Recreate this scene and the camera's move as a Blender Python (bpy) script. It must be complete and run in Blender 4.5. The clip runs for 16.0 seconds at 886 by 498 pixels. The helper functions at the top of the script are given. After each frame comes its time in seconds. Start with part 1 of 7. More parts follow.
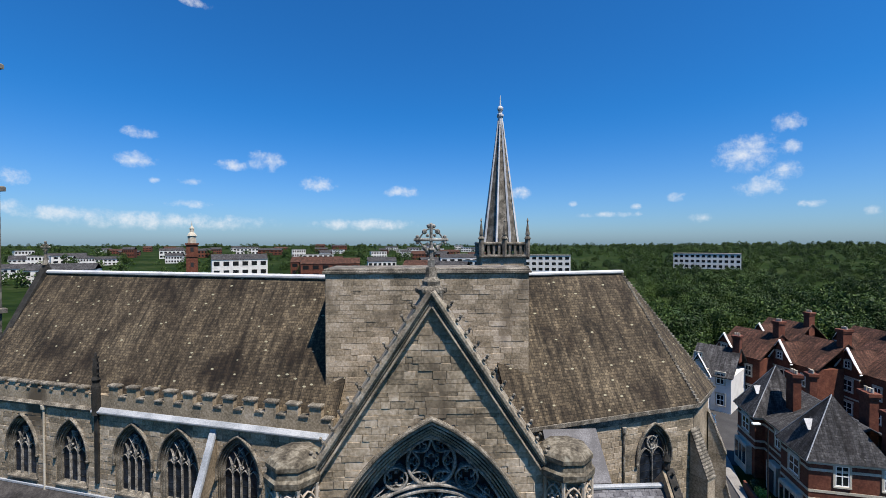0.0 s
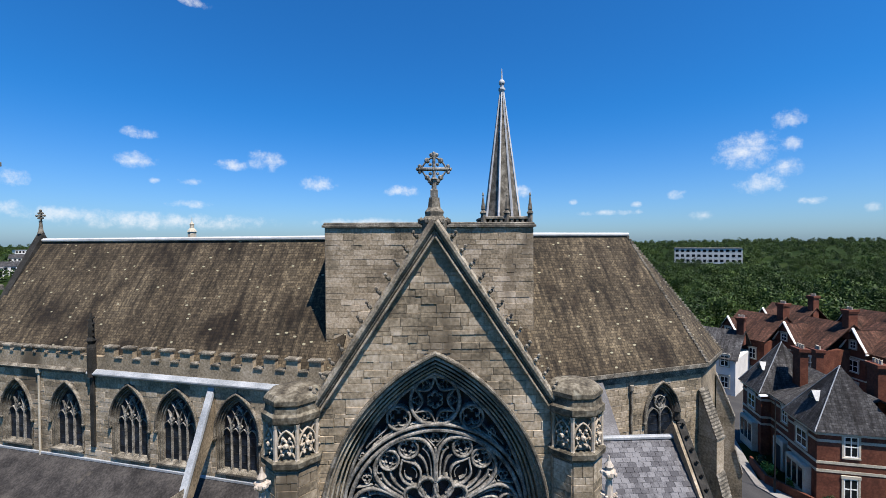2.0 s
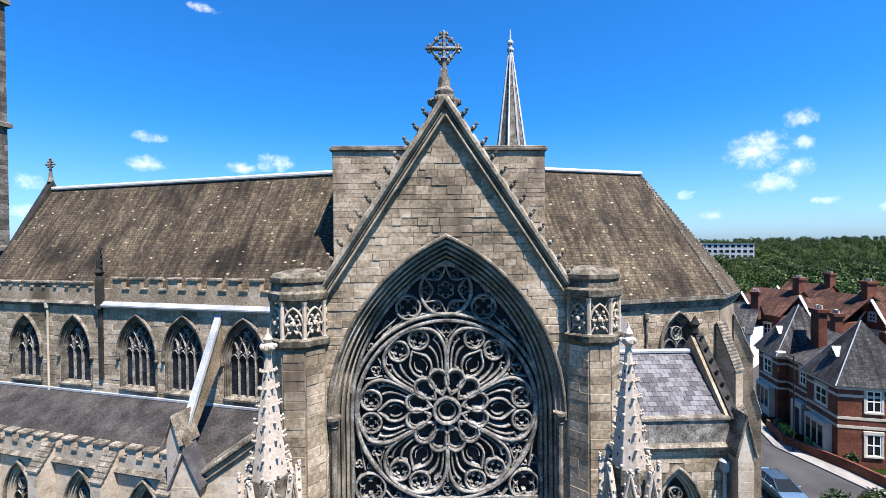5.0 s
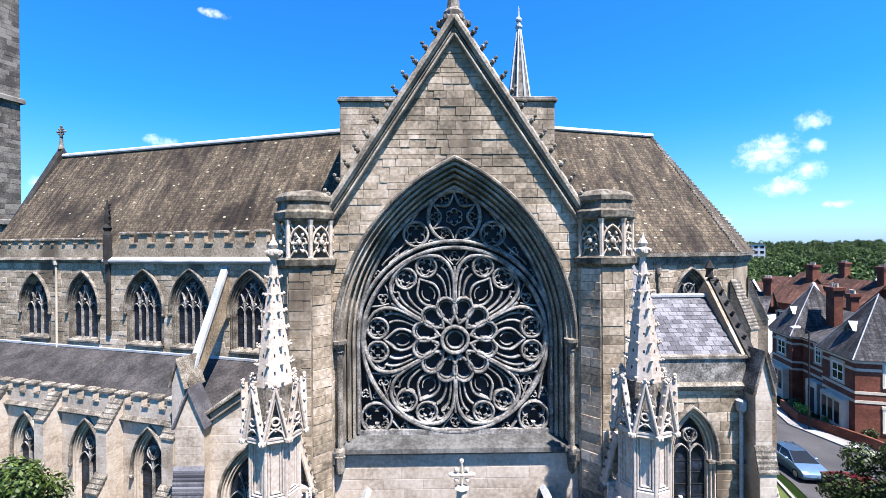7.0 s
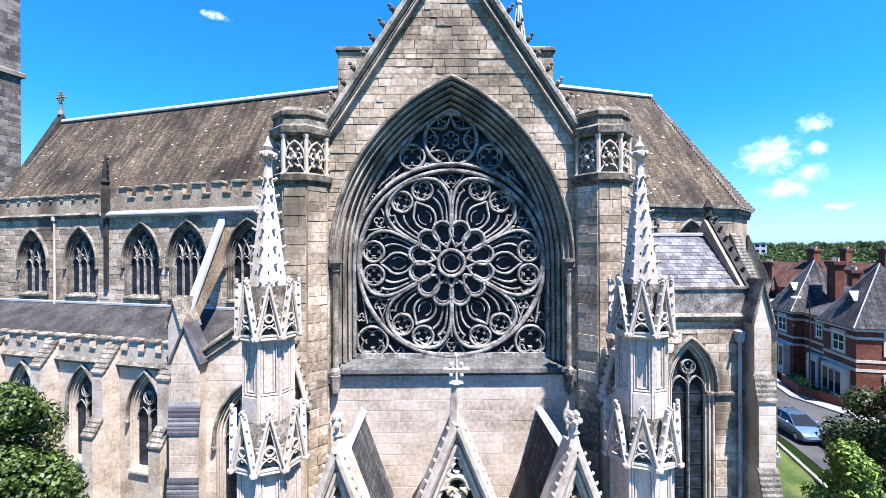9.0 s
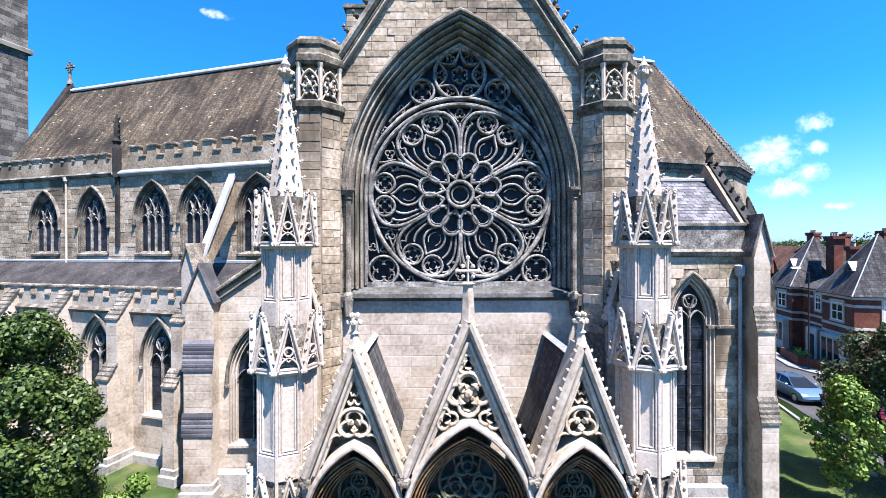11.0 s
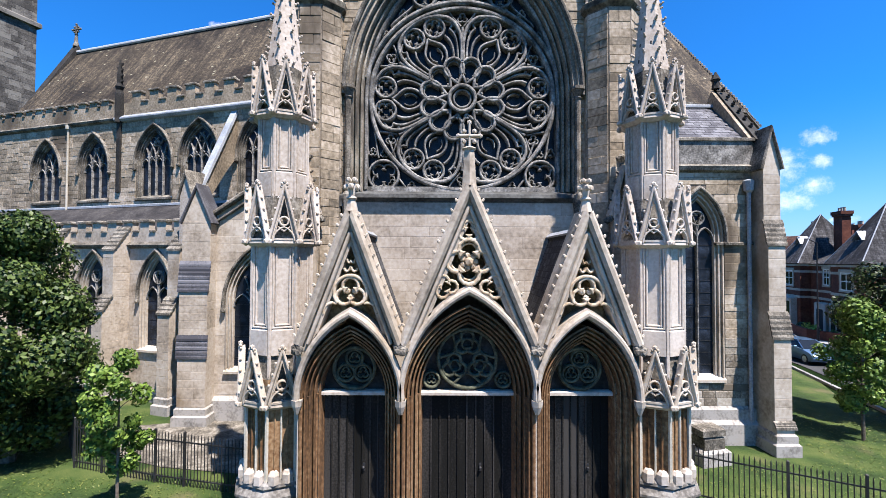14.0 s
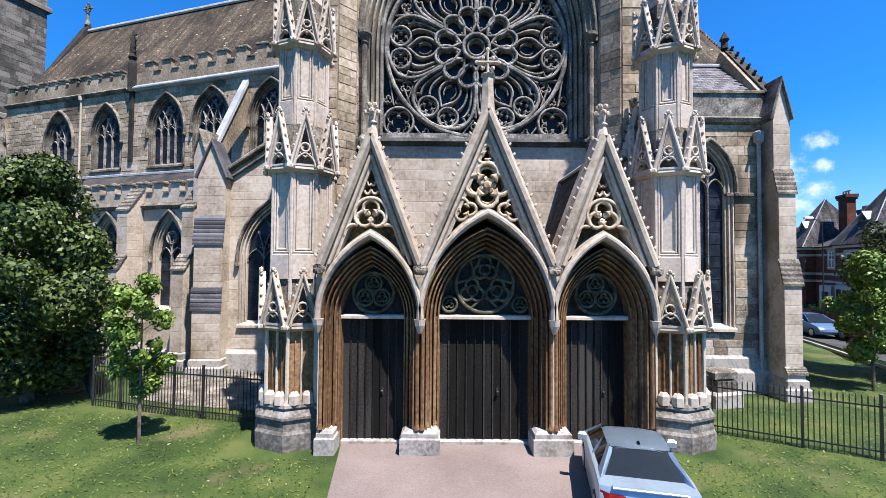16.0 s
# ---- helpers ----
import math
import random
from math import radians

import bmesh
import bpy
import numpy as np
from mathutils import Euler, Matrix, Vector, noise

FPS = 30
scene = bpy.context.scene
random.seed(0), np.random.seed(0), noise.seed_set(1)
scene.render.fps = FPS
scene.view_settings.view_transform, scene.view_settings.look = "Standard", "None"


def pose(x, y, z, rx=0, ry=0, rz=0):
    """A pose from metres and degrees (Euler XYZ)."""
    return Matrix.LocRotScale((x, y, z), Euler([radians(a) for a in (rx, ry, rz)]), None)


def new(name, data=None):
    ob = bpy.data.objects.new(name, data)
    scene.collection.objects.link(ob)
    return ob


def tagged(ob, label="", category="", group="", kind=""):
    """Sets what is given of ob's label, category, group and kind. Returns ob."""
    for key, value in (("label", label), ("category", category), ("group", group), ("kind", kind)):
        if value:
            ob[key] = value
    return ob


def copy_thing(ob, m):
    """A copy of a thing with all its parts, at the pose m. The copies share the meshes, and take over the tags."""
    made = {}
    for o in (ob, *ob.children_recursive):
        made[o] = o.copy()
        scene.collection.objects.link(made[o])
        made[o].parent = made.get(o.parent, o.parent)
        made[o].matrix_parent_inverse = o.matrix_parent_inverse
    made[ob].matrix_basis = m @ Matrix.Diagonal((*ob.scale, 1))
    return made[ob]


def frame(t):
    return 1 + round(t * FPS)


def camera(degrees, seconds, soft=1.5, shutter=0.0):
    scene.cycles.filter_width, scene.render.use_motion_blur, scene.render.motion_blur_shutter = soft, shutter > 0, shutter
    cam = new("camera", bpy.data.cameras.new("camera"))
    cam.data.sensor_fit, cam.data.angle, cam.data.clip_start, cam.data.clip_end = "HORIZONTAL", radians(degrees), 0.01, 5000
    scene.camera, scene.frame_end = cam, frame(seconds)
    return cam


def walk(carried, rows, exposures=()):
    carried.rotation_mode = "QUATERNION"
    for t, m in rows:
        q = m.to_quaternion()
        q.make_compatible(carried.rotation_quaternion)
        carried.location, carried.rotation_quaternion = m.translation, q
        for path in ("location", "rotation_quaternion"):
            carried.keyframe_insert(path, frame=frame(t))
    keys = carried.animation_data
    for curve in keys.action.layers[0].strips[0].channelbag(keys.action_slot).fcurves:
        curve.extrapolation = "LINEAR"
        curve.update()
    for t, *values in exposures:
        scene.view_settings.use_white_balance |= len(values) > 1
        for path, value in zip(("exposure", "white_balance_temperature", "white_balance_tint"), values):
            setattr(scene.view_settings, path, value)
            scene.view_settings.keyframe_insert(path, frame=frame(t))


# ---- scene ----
cam = camera(92.0, 16.0, soft=0.65)
# seconds, x, y, z, pitch, roll, yaw
PATH = [
    (0.0, 0.001, 0.001, 24.834, -0.78, 0.07, -2.79),
    (0.5, -0.001, 0.075, 24.249, -0.93, 0.07, -2.88),
    (1.0, -0.029, 0.192, 23.649, -0.91, 0.18, -2.91),
    (1.5, -0.047, 0.356, 22.971, -0.86, 0.23, -2.80),
    (2.0, -0.090, 0.530, 22.382, -0.93, 0.34, -2.74),
    (2.5, -0.141, 0.634, 21.733, -0.97, 0.46, -2.53),
    (3.0, -0.157, 0.695, 21.043, -0.91, 0.48, -2.40),
    (3.5, -0.159, 0.723, 20.317, -0.81, 0.37, -2.27),
    (4.0, -0.180, 0.774, 19.634, -0.76, 0.48, -2.21),
    (6.5, -0.258, 1.142, 16.224, -0.45, 0.38, -0.92),
    (7.0, -0.279, 1.182, 15.572, -0.26, 0.35, -0.83),
    (7.5, -0.207, 1.197, 14.862, -0.06, 0.30, -0.86),
    (8.0, -0.160, 1.206, 14.132, 0.12, 0.21, -0.82),
    (8.5, -0.125, 1.246, 13.469, 0.13, 0.19, -0.73),
    (9.0, -0.135, 1.246, 12.861, -0.02, 0.26, -0.70),
    (11.5, -0.500, 0.749, 9.873, -0.13, 0.16, -0.67),
    (12.0, -0.488, 0.823, 9.277, 0.01, 0.11, -0.56),
    (12.5, -0.431, 0.904, 8.689, 0.25, 0.10, -0.54),
    (13.0, -0.363, 0.982, 8.035, 0.69, -0.09, -0.41),
    (13.5, -0.337, 1.059, 7.381, 1.05, -0.23, -0.29),
    (14.0, -0.393, 1.169, 6.787, 1.33, -0.25, -0.30),
    (14.5, -0.513, 1.252, 6.268, 1.52, -0.27, -0.31),
    (15.0, -0.628, 1.262, 5.764, 1.77, -0.41, -0.34),
    (15.5, -0.711, 1.184, 5.259, 1.84, -0.48, -0.27),
    (16.0, -0.826, 1.045, 4.765, 1.76, -0.42, -0.15),
]
walk(cam, [(t, pose(x, y, z, 90 + pitch, roll, yaw)) for t, x, y, z, pitch, roll, yaw in PATH],
     [(0, 0.74, 6750, 9), (2, 0.86, 6750, 9), (4, 1.24, 6700, 10), (6.5, 1.77, 6400, 13), (7.5, 1.87, 6250, 14), (9, 2.02, 6150, 15), (11.5, 1.91, 6200, 15), (13, 1.65, 6300, 14), (14.5, 1.45, 6420, 13), (16, 1.48, 6450, 13)])

# ---- light ----
SUN = Vector((2.0, -2.55, 7.0)).normalized()
sun = new("sun", bpy.data.lights.new("sun", "SUN"))
sun.data.energy, sun.data.angle, sun.data.color = 5.0, radians(0.6), (1.0, 0.925, 0.86)
sun.matrix_world = SUN.to_track_quat("Z", "Y").to_matrix().to_4x4()

world = bpy.data.worlds.new("sky")
scene.world = world
world.use_nodes = True
wn, wl = world.node_tree.nodes, world.node_tree.links
wn.clear()


def wnode(kind, **values):
    n = wn.new(kind)
    for k, v in values.items():
        n.inputs[int(k[1:])].default_value = v
    return n


sky = wn.new("ShaderNodeTexSky")
sky.sky_type, sky.sun_disc = "NISHITA", False
sky.sun_elevation = math.asin(SUN.z)
sky.sun_rotation = math.atan2(SUN.x, SUN.y)
sky.air_density, sky.dust_density, sky.ozone_density = 1.0, 0.7, 3.0
wout = wn.new("ShaderNodeOutputWorld")
wback = wnode("ShaderNodeBackground", _1=0.071)
wl.new(wback.outputs[0], wout.inputs[0])
wcoord = wn.new("ShaderNodeTexCoord")
# small fair-weather clouds: each a soft ellipse of direction, broken up by noise
CLOUDS = [(-0.525, 0.207, 0.035, 0.013), (-0.535, 0.158, 0.040, 0.020), (-0.391, 0.161, 0.037, 0.014), (-0.331, 0.174, 0.045, 0.028), (-0.228, 0.132, 0.049, 0.020), (-0.045, 0.118, 0.050, 0.016), (0.223, 0.112, 0.028, 0.019), (-0.459, 0.123, 0.029, 0.009), (-0.466, 0.079, 0.045, 0.011), (-0.670, 0.110, 0.025, 0.019), (-0.673, 0.061, 0.029, 0.015), (0.650, 0.215, 0.029, 0.023), (0.660, 0.173, 0.018, 0.018), (0.611, 0.167, 0.068, 0.040), (0.653, 0.131, 0.033, 0.022), (0.631, 0.105, 0.048, 0.023), (0.518, 0.094, 0.024, 0.012), (0.554, 0.050, 0.025, 0.014), (0.687, 0.070, 0.028, 0.009), (0.741, 0.054, 0.013, 0.011), (0.453, 0.077, 0.015, 0.008), (-0.408, 0.436, 0.031, 0.010), (-0.514, 0.122, 0.011, 0.009), (0.335, 0.088, 0.013, 0.008), (-0.496, 0.044, 0.244, 0.020), (-0.139, 0.043, 0.157, 0.016), (-0.626, 0.053, 0.091, 0.016), (0.408, 0.062, 0.094, 0.008)]
wnoise = wnode("ShaderNodeTexNoise", _2=38.0, _3=7.0, _4=0.68)
wl.new(wcoord.outputs["Generated"], wnoise.inputs[0])
total = None
for az, el, wide, tall in CLOUDS:
    r = math.sqrt(1 - el * el)
    way = Vector((az, math.sqrt(max(0.0, r * r - az * az)), el))
    side = Vector((way.y, -way.x, 0)).normalized()
    up = side.cross(way)
    sub = wn.new("ShaderNodeVectorMath"); sub.operation = "SUBTRACT"; sub.inputs[1].default_value = way
    wl.new(wcoord.outputs["Generated"], sub.inputs[0])
    dots = []
    for axis, size in ((side, wide), (up, tall)):
        d = wn.new("ShaderNodeVectorMath"); d.operation = "DOT_PRODUCT"; d.inputs[1].default_value = axis / size
        wl.new(sub.outputs[0], d.inputs[0])
        sq = wn.new("ShaderNodeMath"); sq.operation = "POWER"; sq.inputs[1].default_value = 2
        ab = wn.new("ShaderNodeMath"); ab.operation = "ABSOLUTE"
        wl.new(d.outputs["Value"], ab.inputs[0]); wl.new(ab.outputs[0], sq.inputs[0])
        dots.append(sq)
    add = wn.new("ShaderNodeMath"); add.operation = "ADD"
    wl.new(dots[0].outputs[0], add.inputs[0]); wl.new(dots[1].outputs[0], add.inputs[1])
    fall = wn.new("ShaderNodeMath"); fall.operation = "SUBTRACT"; fall.inputs[0].default_value = 1.0; fall.use_clamp = True
    wl.new(add.outputs[0], fall.inputs[1])
    if total:
        m = wn.new("ShaderNodeMath"); m.operation = "MAXIMUM"
        wl.new(total.outputs[0], m.inputs[0]); wl.new(fall.outputs[0], m.inputs[1]); total = m
    else:
        total = fall
cm = wn.new("ShaderNodeMath"); cm.operation = "MULTIPLY_ADD"; cm.inputs[1].default_value = 3.0; cm.inputs[2].default_value = -1.45
wl.new(wnoise.outputs[0], cm.inputs[0])
cs = wn.new("ShaderNodeMath"); cs.operation = "ADD"
wl.new(total.outputs[0], cs.inputs[0]); wl.new(cm.outputs[0], cs.inputs[1])
cr = wn.new("ShaderNodeMapRange"); cr.inputs[1].default_value = 0.2; cr.inputs[2].default_value = 2.1; cr.interpolation_type = "SMOOTHSTEP"
wl.new(cs.outputs[0], cr.inputs[0])
gate = wn.new("ShaderNodeMath"); gate.operation = "MULTIPLY"; gate.use_clamp = True
g2 = wn.new("ShaderNodeMath"); g2.operation = "MULTIPLY"; g2.inputs[1].default_value = 6.0; g2.use_clamp = True
wl.new(total.outputs[0], g2.inputs[0]); wl.new(cr.outputs[0], gate.inputs[0]); wl.new(g2.outputs[0], gate.inputs[1])
tint = wn.new("ShaderNodeMix"); tint.data_type, tint.blend_type = "RGBA", "MULTIPLY"
tint.inputs[0].default_value = 1.0
sep = wn.new("ShaderNodeSeparateXYZ")
wl.new(wcoord.outputs["Generated"], sep.inputs[0])
band = wn.new("ShaderNodeMapRange"); band.interpolation_type = "SMOOTHSTEP"; band.inputs[1].default_value, band.inputs[2].default_value = -0.02, 0.3
wl.new(sep.outputs[2], band.inputs[0])
hue = wn.new("ShaderNodeMix"); hue.data_type = "RGBA"
hue.inputs[6].default_value, hue.inputs[7].default_value = (0.54, 0.80, 1.22, 1), (0.125, 0.68, 1.26, 1)
wl.new(band.outputs[0], hue.inputs[0]); wl.new(hue.outputs[2], tint.inputs[7])
wl.new(sky.outputs[0], tint.inputs[6])
wmix = wn.new("ShaderNodeMix"); wmix.data_type = "RGBA"; wmix.inputs[7].default_value = (7.2, 7.6, 8.2, 1)
wl.new(gate.outputs[0], wmix.inputs[0]); wl.new(tint.outputs[2], wmix.inputs[6]); wl.new(wmix.outputs[2], wback.inputs[0])


# ---- materials ----
def mat(name, dark, mid, light, rough=0.85, scale=1.2, grain=14.0, bump=0.25, piece="", spread=0.35, stain=None, stain_at=0.58, metal=0.0, streak=False, spec=0.3, tight=.125):
    """Three tones mixed by broad noise, fine grain on top, a second tint in patches, relief. piece: 'object' or 'island' varies each piece."""
    m = bpy.data.materials.new(name)
    m.use_nodes = True
    n, l = m.node_tree.nodes, m.node_tree.links
    b = n["Principled BSDF"]
    b.inputs["Roughness"].default_value, b.inputs["Metallic"].default_value = rough, metal
    b.inputs["Specular IOR Level"].default_value = spec
    g = n.new("ShaderNodeNewGeometry")
    pos = g.outputs["Position"]
    if streak:
        mp = n.new("ShaderNodeMapping"); mp.inputs[3].default_value = (1.0, 1.0, 0.12)
        l.new(pos, mp.inputs[0]); spos = mp.outputs[0]
    else:
        spos = pos
    big = n.new("ShaderNodeTexNoise"); big.inputs[2].default_value, big.inputs[3].default_value = scale, 6.0
    l.new(spos, big.inputs[0])
    fine = n.new("ShaderNodeTexNoise"); fine.inputs[2].default_value, fine.inputs[3].default_value = grain, 5.0
    l.new(pos, fine.inputs[0])
    fac = n.new("ShaderNodeMath"); fac.operation = "MULTIPLY_ADD"; fac.inputs[1].default_value = 0.45
    l.new(fine.outputs[0], fac.inputs[0])
    half = n.new("ShaderNodeMath"); half.operation = "MULTIPLY"; half.inputs[1].default_value = 0.55
    l.new(big.outputs[0], half.inputs[0]); l.new(half.outputs[0], fac.inputs[2])
    last = fac
    if piece:
        src = n.new("ShaderNodeObjectInfo").outputs["Random"] if piece == "object" else g.outputs["Random Per Island"]
        p = n.new("ShaderNodeMath"); p.operation = "MULTIPLY_ADD"; p.inputs[1].default_value = spread
        l.new(src, p.inputs[0])
        q = n.new("ShaderNodeMath"); q.operation = "SUBTRACT"; q.inputs[1].default_value = spread / 2
        l.new(fac.outputs[0], q.inputs[0]); l.new(q.outputs[0], p.inputs[2])
        last = p
    ramp = n.new("ShaderNodeValToRGB")
    ramp.color_ramp.elements[0].position, ramp.color_ramp.elements[0].color = 0.5 - tight, (*dark, 1)
    ramp.color_ramp.elements[1].position, ramp.color_ramp.elements[1].color = 0.5 + tight, (*light, 1)
    e = ramp.color_ramp.elements.new(0.5); e.color = (*mid, 1)
    l.new(last.outputs[0], ramp.inputs[0])
    colour = ramp.outputs[0]
    if stain:
        s = n.new("ShaderNodeTexNoise"); s.inputs[2].default_value, s.inputs[3].default_value = scale * 0.7, 8.0
        mp2 = n.new("ShaderNodeMapping"); mp2.inputs[1].default_value = (7.3, 2.1, 4.4); mp2.inputs[3].default_value = (1, 1, 0.45)
        l.new(pos, mp2.inputs[0]); l.new(mp2.outputs[0], s.inputs[0])
        r = n.new("ShaderNodeMapRange"); r.inputs[1].default_value, r.inputs[2].default_value = stain_at, stain_at + 0.12
        l.new(s.outputs[0], r.inputs[0])
        mx = n.new("ShaderNodeMix"); mx.data_type = "RGBA"; mx.inputs[7].default_value = (*stain, 1)
        l.new(r.outputs[0], mx.inputs[0]); l.new(colour, mx.inputs[6]); colour = mx.outputs[2]
    l.new(colour, b.inputs["Base Color"])
    if bump:
        bp = n.new("ShaderNodeBump"); bp.inputs["Strength"].default_value, bp.inputs["Distance"].default_value = bump, 0.03
        l.new(fac.outputs[0], bp.inputs["Height"]); l.new(bp.outputs[0], b.inputs["Normal"])
    return m


M_STONE = mat("weathered_sandstone", (.094, .077, .054), (.263, .213, .149), (.468, .398, .313), piece="island", spread=.16, scale=.55, grain=9, tight=.17, bump=.45, stain=(.088, .068, .046), stain_at=.57)
M_BLOCK = mat("sandstone_block", (.094, .077, .054), (.263, .213, .149), (.468, .398, .313), piece="object", spread=.16, scale=.55, grain=9, tight=.17, bump=.45, stain=(.088, .068, .046), stain_at=.57)
M_MORTAR = mat("stone_joint", (.080, .065, .048), (.164, .135, .102), (.259, .219, .168), scale=1.5)
M_PALE = mat("pale_limestone", (.19, .155, .115), (.36, .308, .245), (.475, .425, .36), piece="island", spread=.1, scale=.8, grain=8, tight=.19, bump=.3, stain=(.18, .135, .085), stain_at=.6)
M_WHITE = mat("cleaned_limestone", (.234, .190, .146), (.382, .332, .279), (.500, .448, .390), scale=1.1, grain=11, tight=.17, stain=(.203, .170, .131), stain_at=.63, streak=True)
M_TRIM = mat("dark_moulded_stone", (.034, .031, .025), (.111, .098, .078), (.255, .234, .196), scale=1.9, grain=16)
M_TRACERY = mat("grey_tracery_stone", (.045, .043, .038), (.15, .143, .13), (.34, .325, .295), scale=2.6, grain=14, tight=.14)
M_ARCH = mat("moulded_sandstone", (.085, .072, .053), (.212, .183, .140), (.357, .319, .255), scale=1.2, grain=14, stain=(.060, .051, .041), stain_at=.58)
# near-black stone; on tympana and west gable coping the shade is in the colour
M_SHADEBLACK = mat("shade_black_stone", (.007, .007, .006), (.019, .018, .016), (.041, .038, .034), scale=2, grain=14)
M_BROWN = mat("rusty_stained_stone", (.040, .022, .010), (.136, .071, .030), (.271, .176, .093), scale=1.8, grain=10, tight=.15, streak=True, stain=(.040, .027, .014), stain_at=.6)
M_GOLD = mat("ochre_stone", (.07, .04, .018), (.19, .115, .052), (.40, .29, .15), scale=1.5, grain=10, streak=True)
M_LEAD = mat("grey_lead", (.180, .197, .216), (.263, .282, .305), (.359, .377, .401), rough=.5, scale=1.0, bump=.1)
M_RIDGE = mat("pale_ridge_capping", (.326, .338, .358), (.429, .442, .455), (.507, .520, .533), rough=.6)
M_SLATE = mat("blue_grey_slate", (.046, .046, .053), (.086, .086, .095), (.140, .140, .152), rough=.6, piece="island", spread=.4, scale=1.5, bump=.15)
M_SLATE_O = mat("blue_grey_slate_piece", (.046, .046, .054), (.086, .086, .096), (.141, .141, .153), rough=.75, piece="object", spread=.28, scale=1.5, bump=.15)
M_DARKROOF = mat("dark_aisle_roof", (.016, .0155, .016), (.034, .032, .032), (.062, .058, .056), rough=.9, scale=1.0, grain=9, spec=.15, stain=(.10, .09, .075), stain_at=.64)
M_WOOD = mat("black_oak", (.007, .007, .006), (.017, .016, .014), (.041, .038, .034), rough=.85, scale=2, grain=20, streak=True, piece="object", spread=.3, spec=.1)
M_IRON = mat("black_iron", (.01, .01, .011), (.016, .016, .017), (.03, .03, .03), rough=.5)
M_WBRICK = mat("white_painted_wall", (.476, .467, .445), (.568, .560, .537), (.629, .622, .605), scale=.5)
M_REDBRICK = mat("red_brick", (.065, .021, .012), (.103, .033, .019), (.150, .056, .033), scale=1.0, grain=6)
M_CREAM = mat("cream_dressing", (.306, .272, .211), (.394, .360, .292), (.462, .435, .374), scale=1.0)
M_ASPHALT = mat("asphalt", (.027, .027, .029), (.038, .038, .040), (.054, .054, .054), rough=.9, scale=.4, grain=30)
M_DRIVE = mat("pinkish_tarmac", (.109, .086, .080), (.140, .115, .105), (.173, .143, .131), rough=.9, scale=.5, grain=30, bump=.1)
M_PAVE = mat("grey_paving", (.140, .134, .128), (.191, .184, .175), (.242, .235, .223), scale=.7)
M_PLINTH = mat("worn_plinth_stone", (.079, .071, .061), (.180, .167, .148), (.303, .286, .260), scale=2.2, grain=12, piece="island", spread=.3)
M_BARK = mat("bark", (.05, .04, .03), (.1, .08, .06), (.16, .135, .105), scale=6)
# greenish stone, toned down so the door recess shade sits in its colour
M_CARVED = mat("shaded_greenish_carving", (.023, .025, .016), (.059, .061, .038), (.112, .114, .072), scale=3, grain=14)
M_CARVING = mat("golden_carved_stone", (.21, .145, .085), (.40, .32, .225), (.56, .48, .38), scale=2.5, grain=12, tight=.16)
M_SILL = mat("lichened_sill_stone", (.028, .028, .026), (.058, .059, .056), (.100, .102, .098), scale=1.6, grain=9)
M_LICHEN = mat("lichened_cornice_stone", (.03, .025, .018), (.095, .082, .06), (.20, .18, .14), scale=2.4, grain=9, tight=.13, bump=.5, stain=(.26, .25, .20), stain_at=.64)
M_CHAPEL = mat("banded_chapel_stone", (.115, .095, .07), (.29, .255, .205), (.42, .385, .33), piece="island", spread=.42, scale=.8, grain=12, tight=.17, stain=(.10, .085, .065), stain_at=.62)
# tower stone with the shade of its visible side put into the tones
M_TOWER = mat("shaded_tower_stone", (.040, .037, .032), (.092, .084, .072), (.168, .156, .132), piece="island", spread=.25, scale=.8, grain=8)
M_SHRUB = mat("yellow_shrub", (.12, .16, .02), (.3, .33, .05), (.45, .46, .1), piece="island", spread=.5)


def leaf_mat(name, dark, mid, light):
    m = mat(name, dark, mid, light, rough=.5, piece="island", spread=.6, scale=.9, bump=0, spec=.25)
    b = m.node_tree.nodes["Principled BSDF"]
    b.inputs["Subsurface Weight"].default_value = 0.0
    return m


M_LEAF = leaf_mat("maple_leaves", (.013, .029, .005), (.033, .059, .011), (.066, .096, .020))
M_LEAF2 = leaf_mat("bright_leaves", (.045, .083, .010), (.083, .141, .019), (.141, .205, .038))
M_LEAF3 = leaf_mat("dark_leaves", (.010, .020, .006), (.022, .039, .011), (.042, .065, .017))
M_BLADE = leaf_mat("grass_blades", (.019, .041, .004), (.050, .085, .011), (.119, .136, .031))
M_WOODS = mat("woodland_leaves", (.009, .022, .004), (.024, .051, .009), (.056, .093, .017), rough=.6, piece="island", spread=.16, scale=.07, grain=.4, bump=0, spec=.2, tight=.11)


def glass_mat():
    m = mat("dark_leaded_glass", (.004, .005, .008), (.010, .013, .019), (.03, .04, .06), rough=.38, scale=2.5, grain=30, bump=.35, spec=.2)
    return m


M_GLASS = glass_mat()


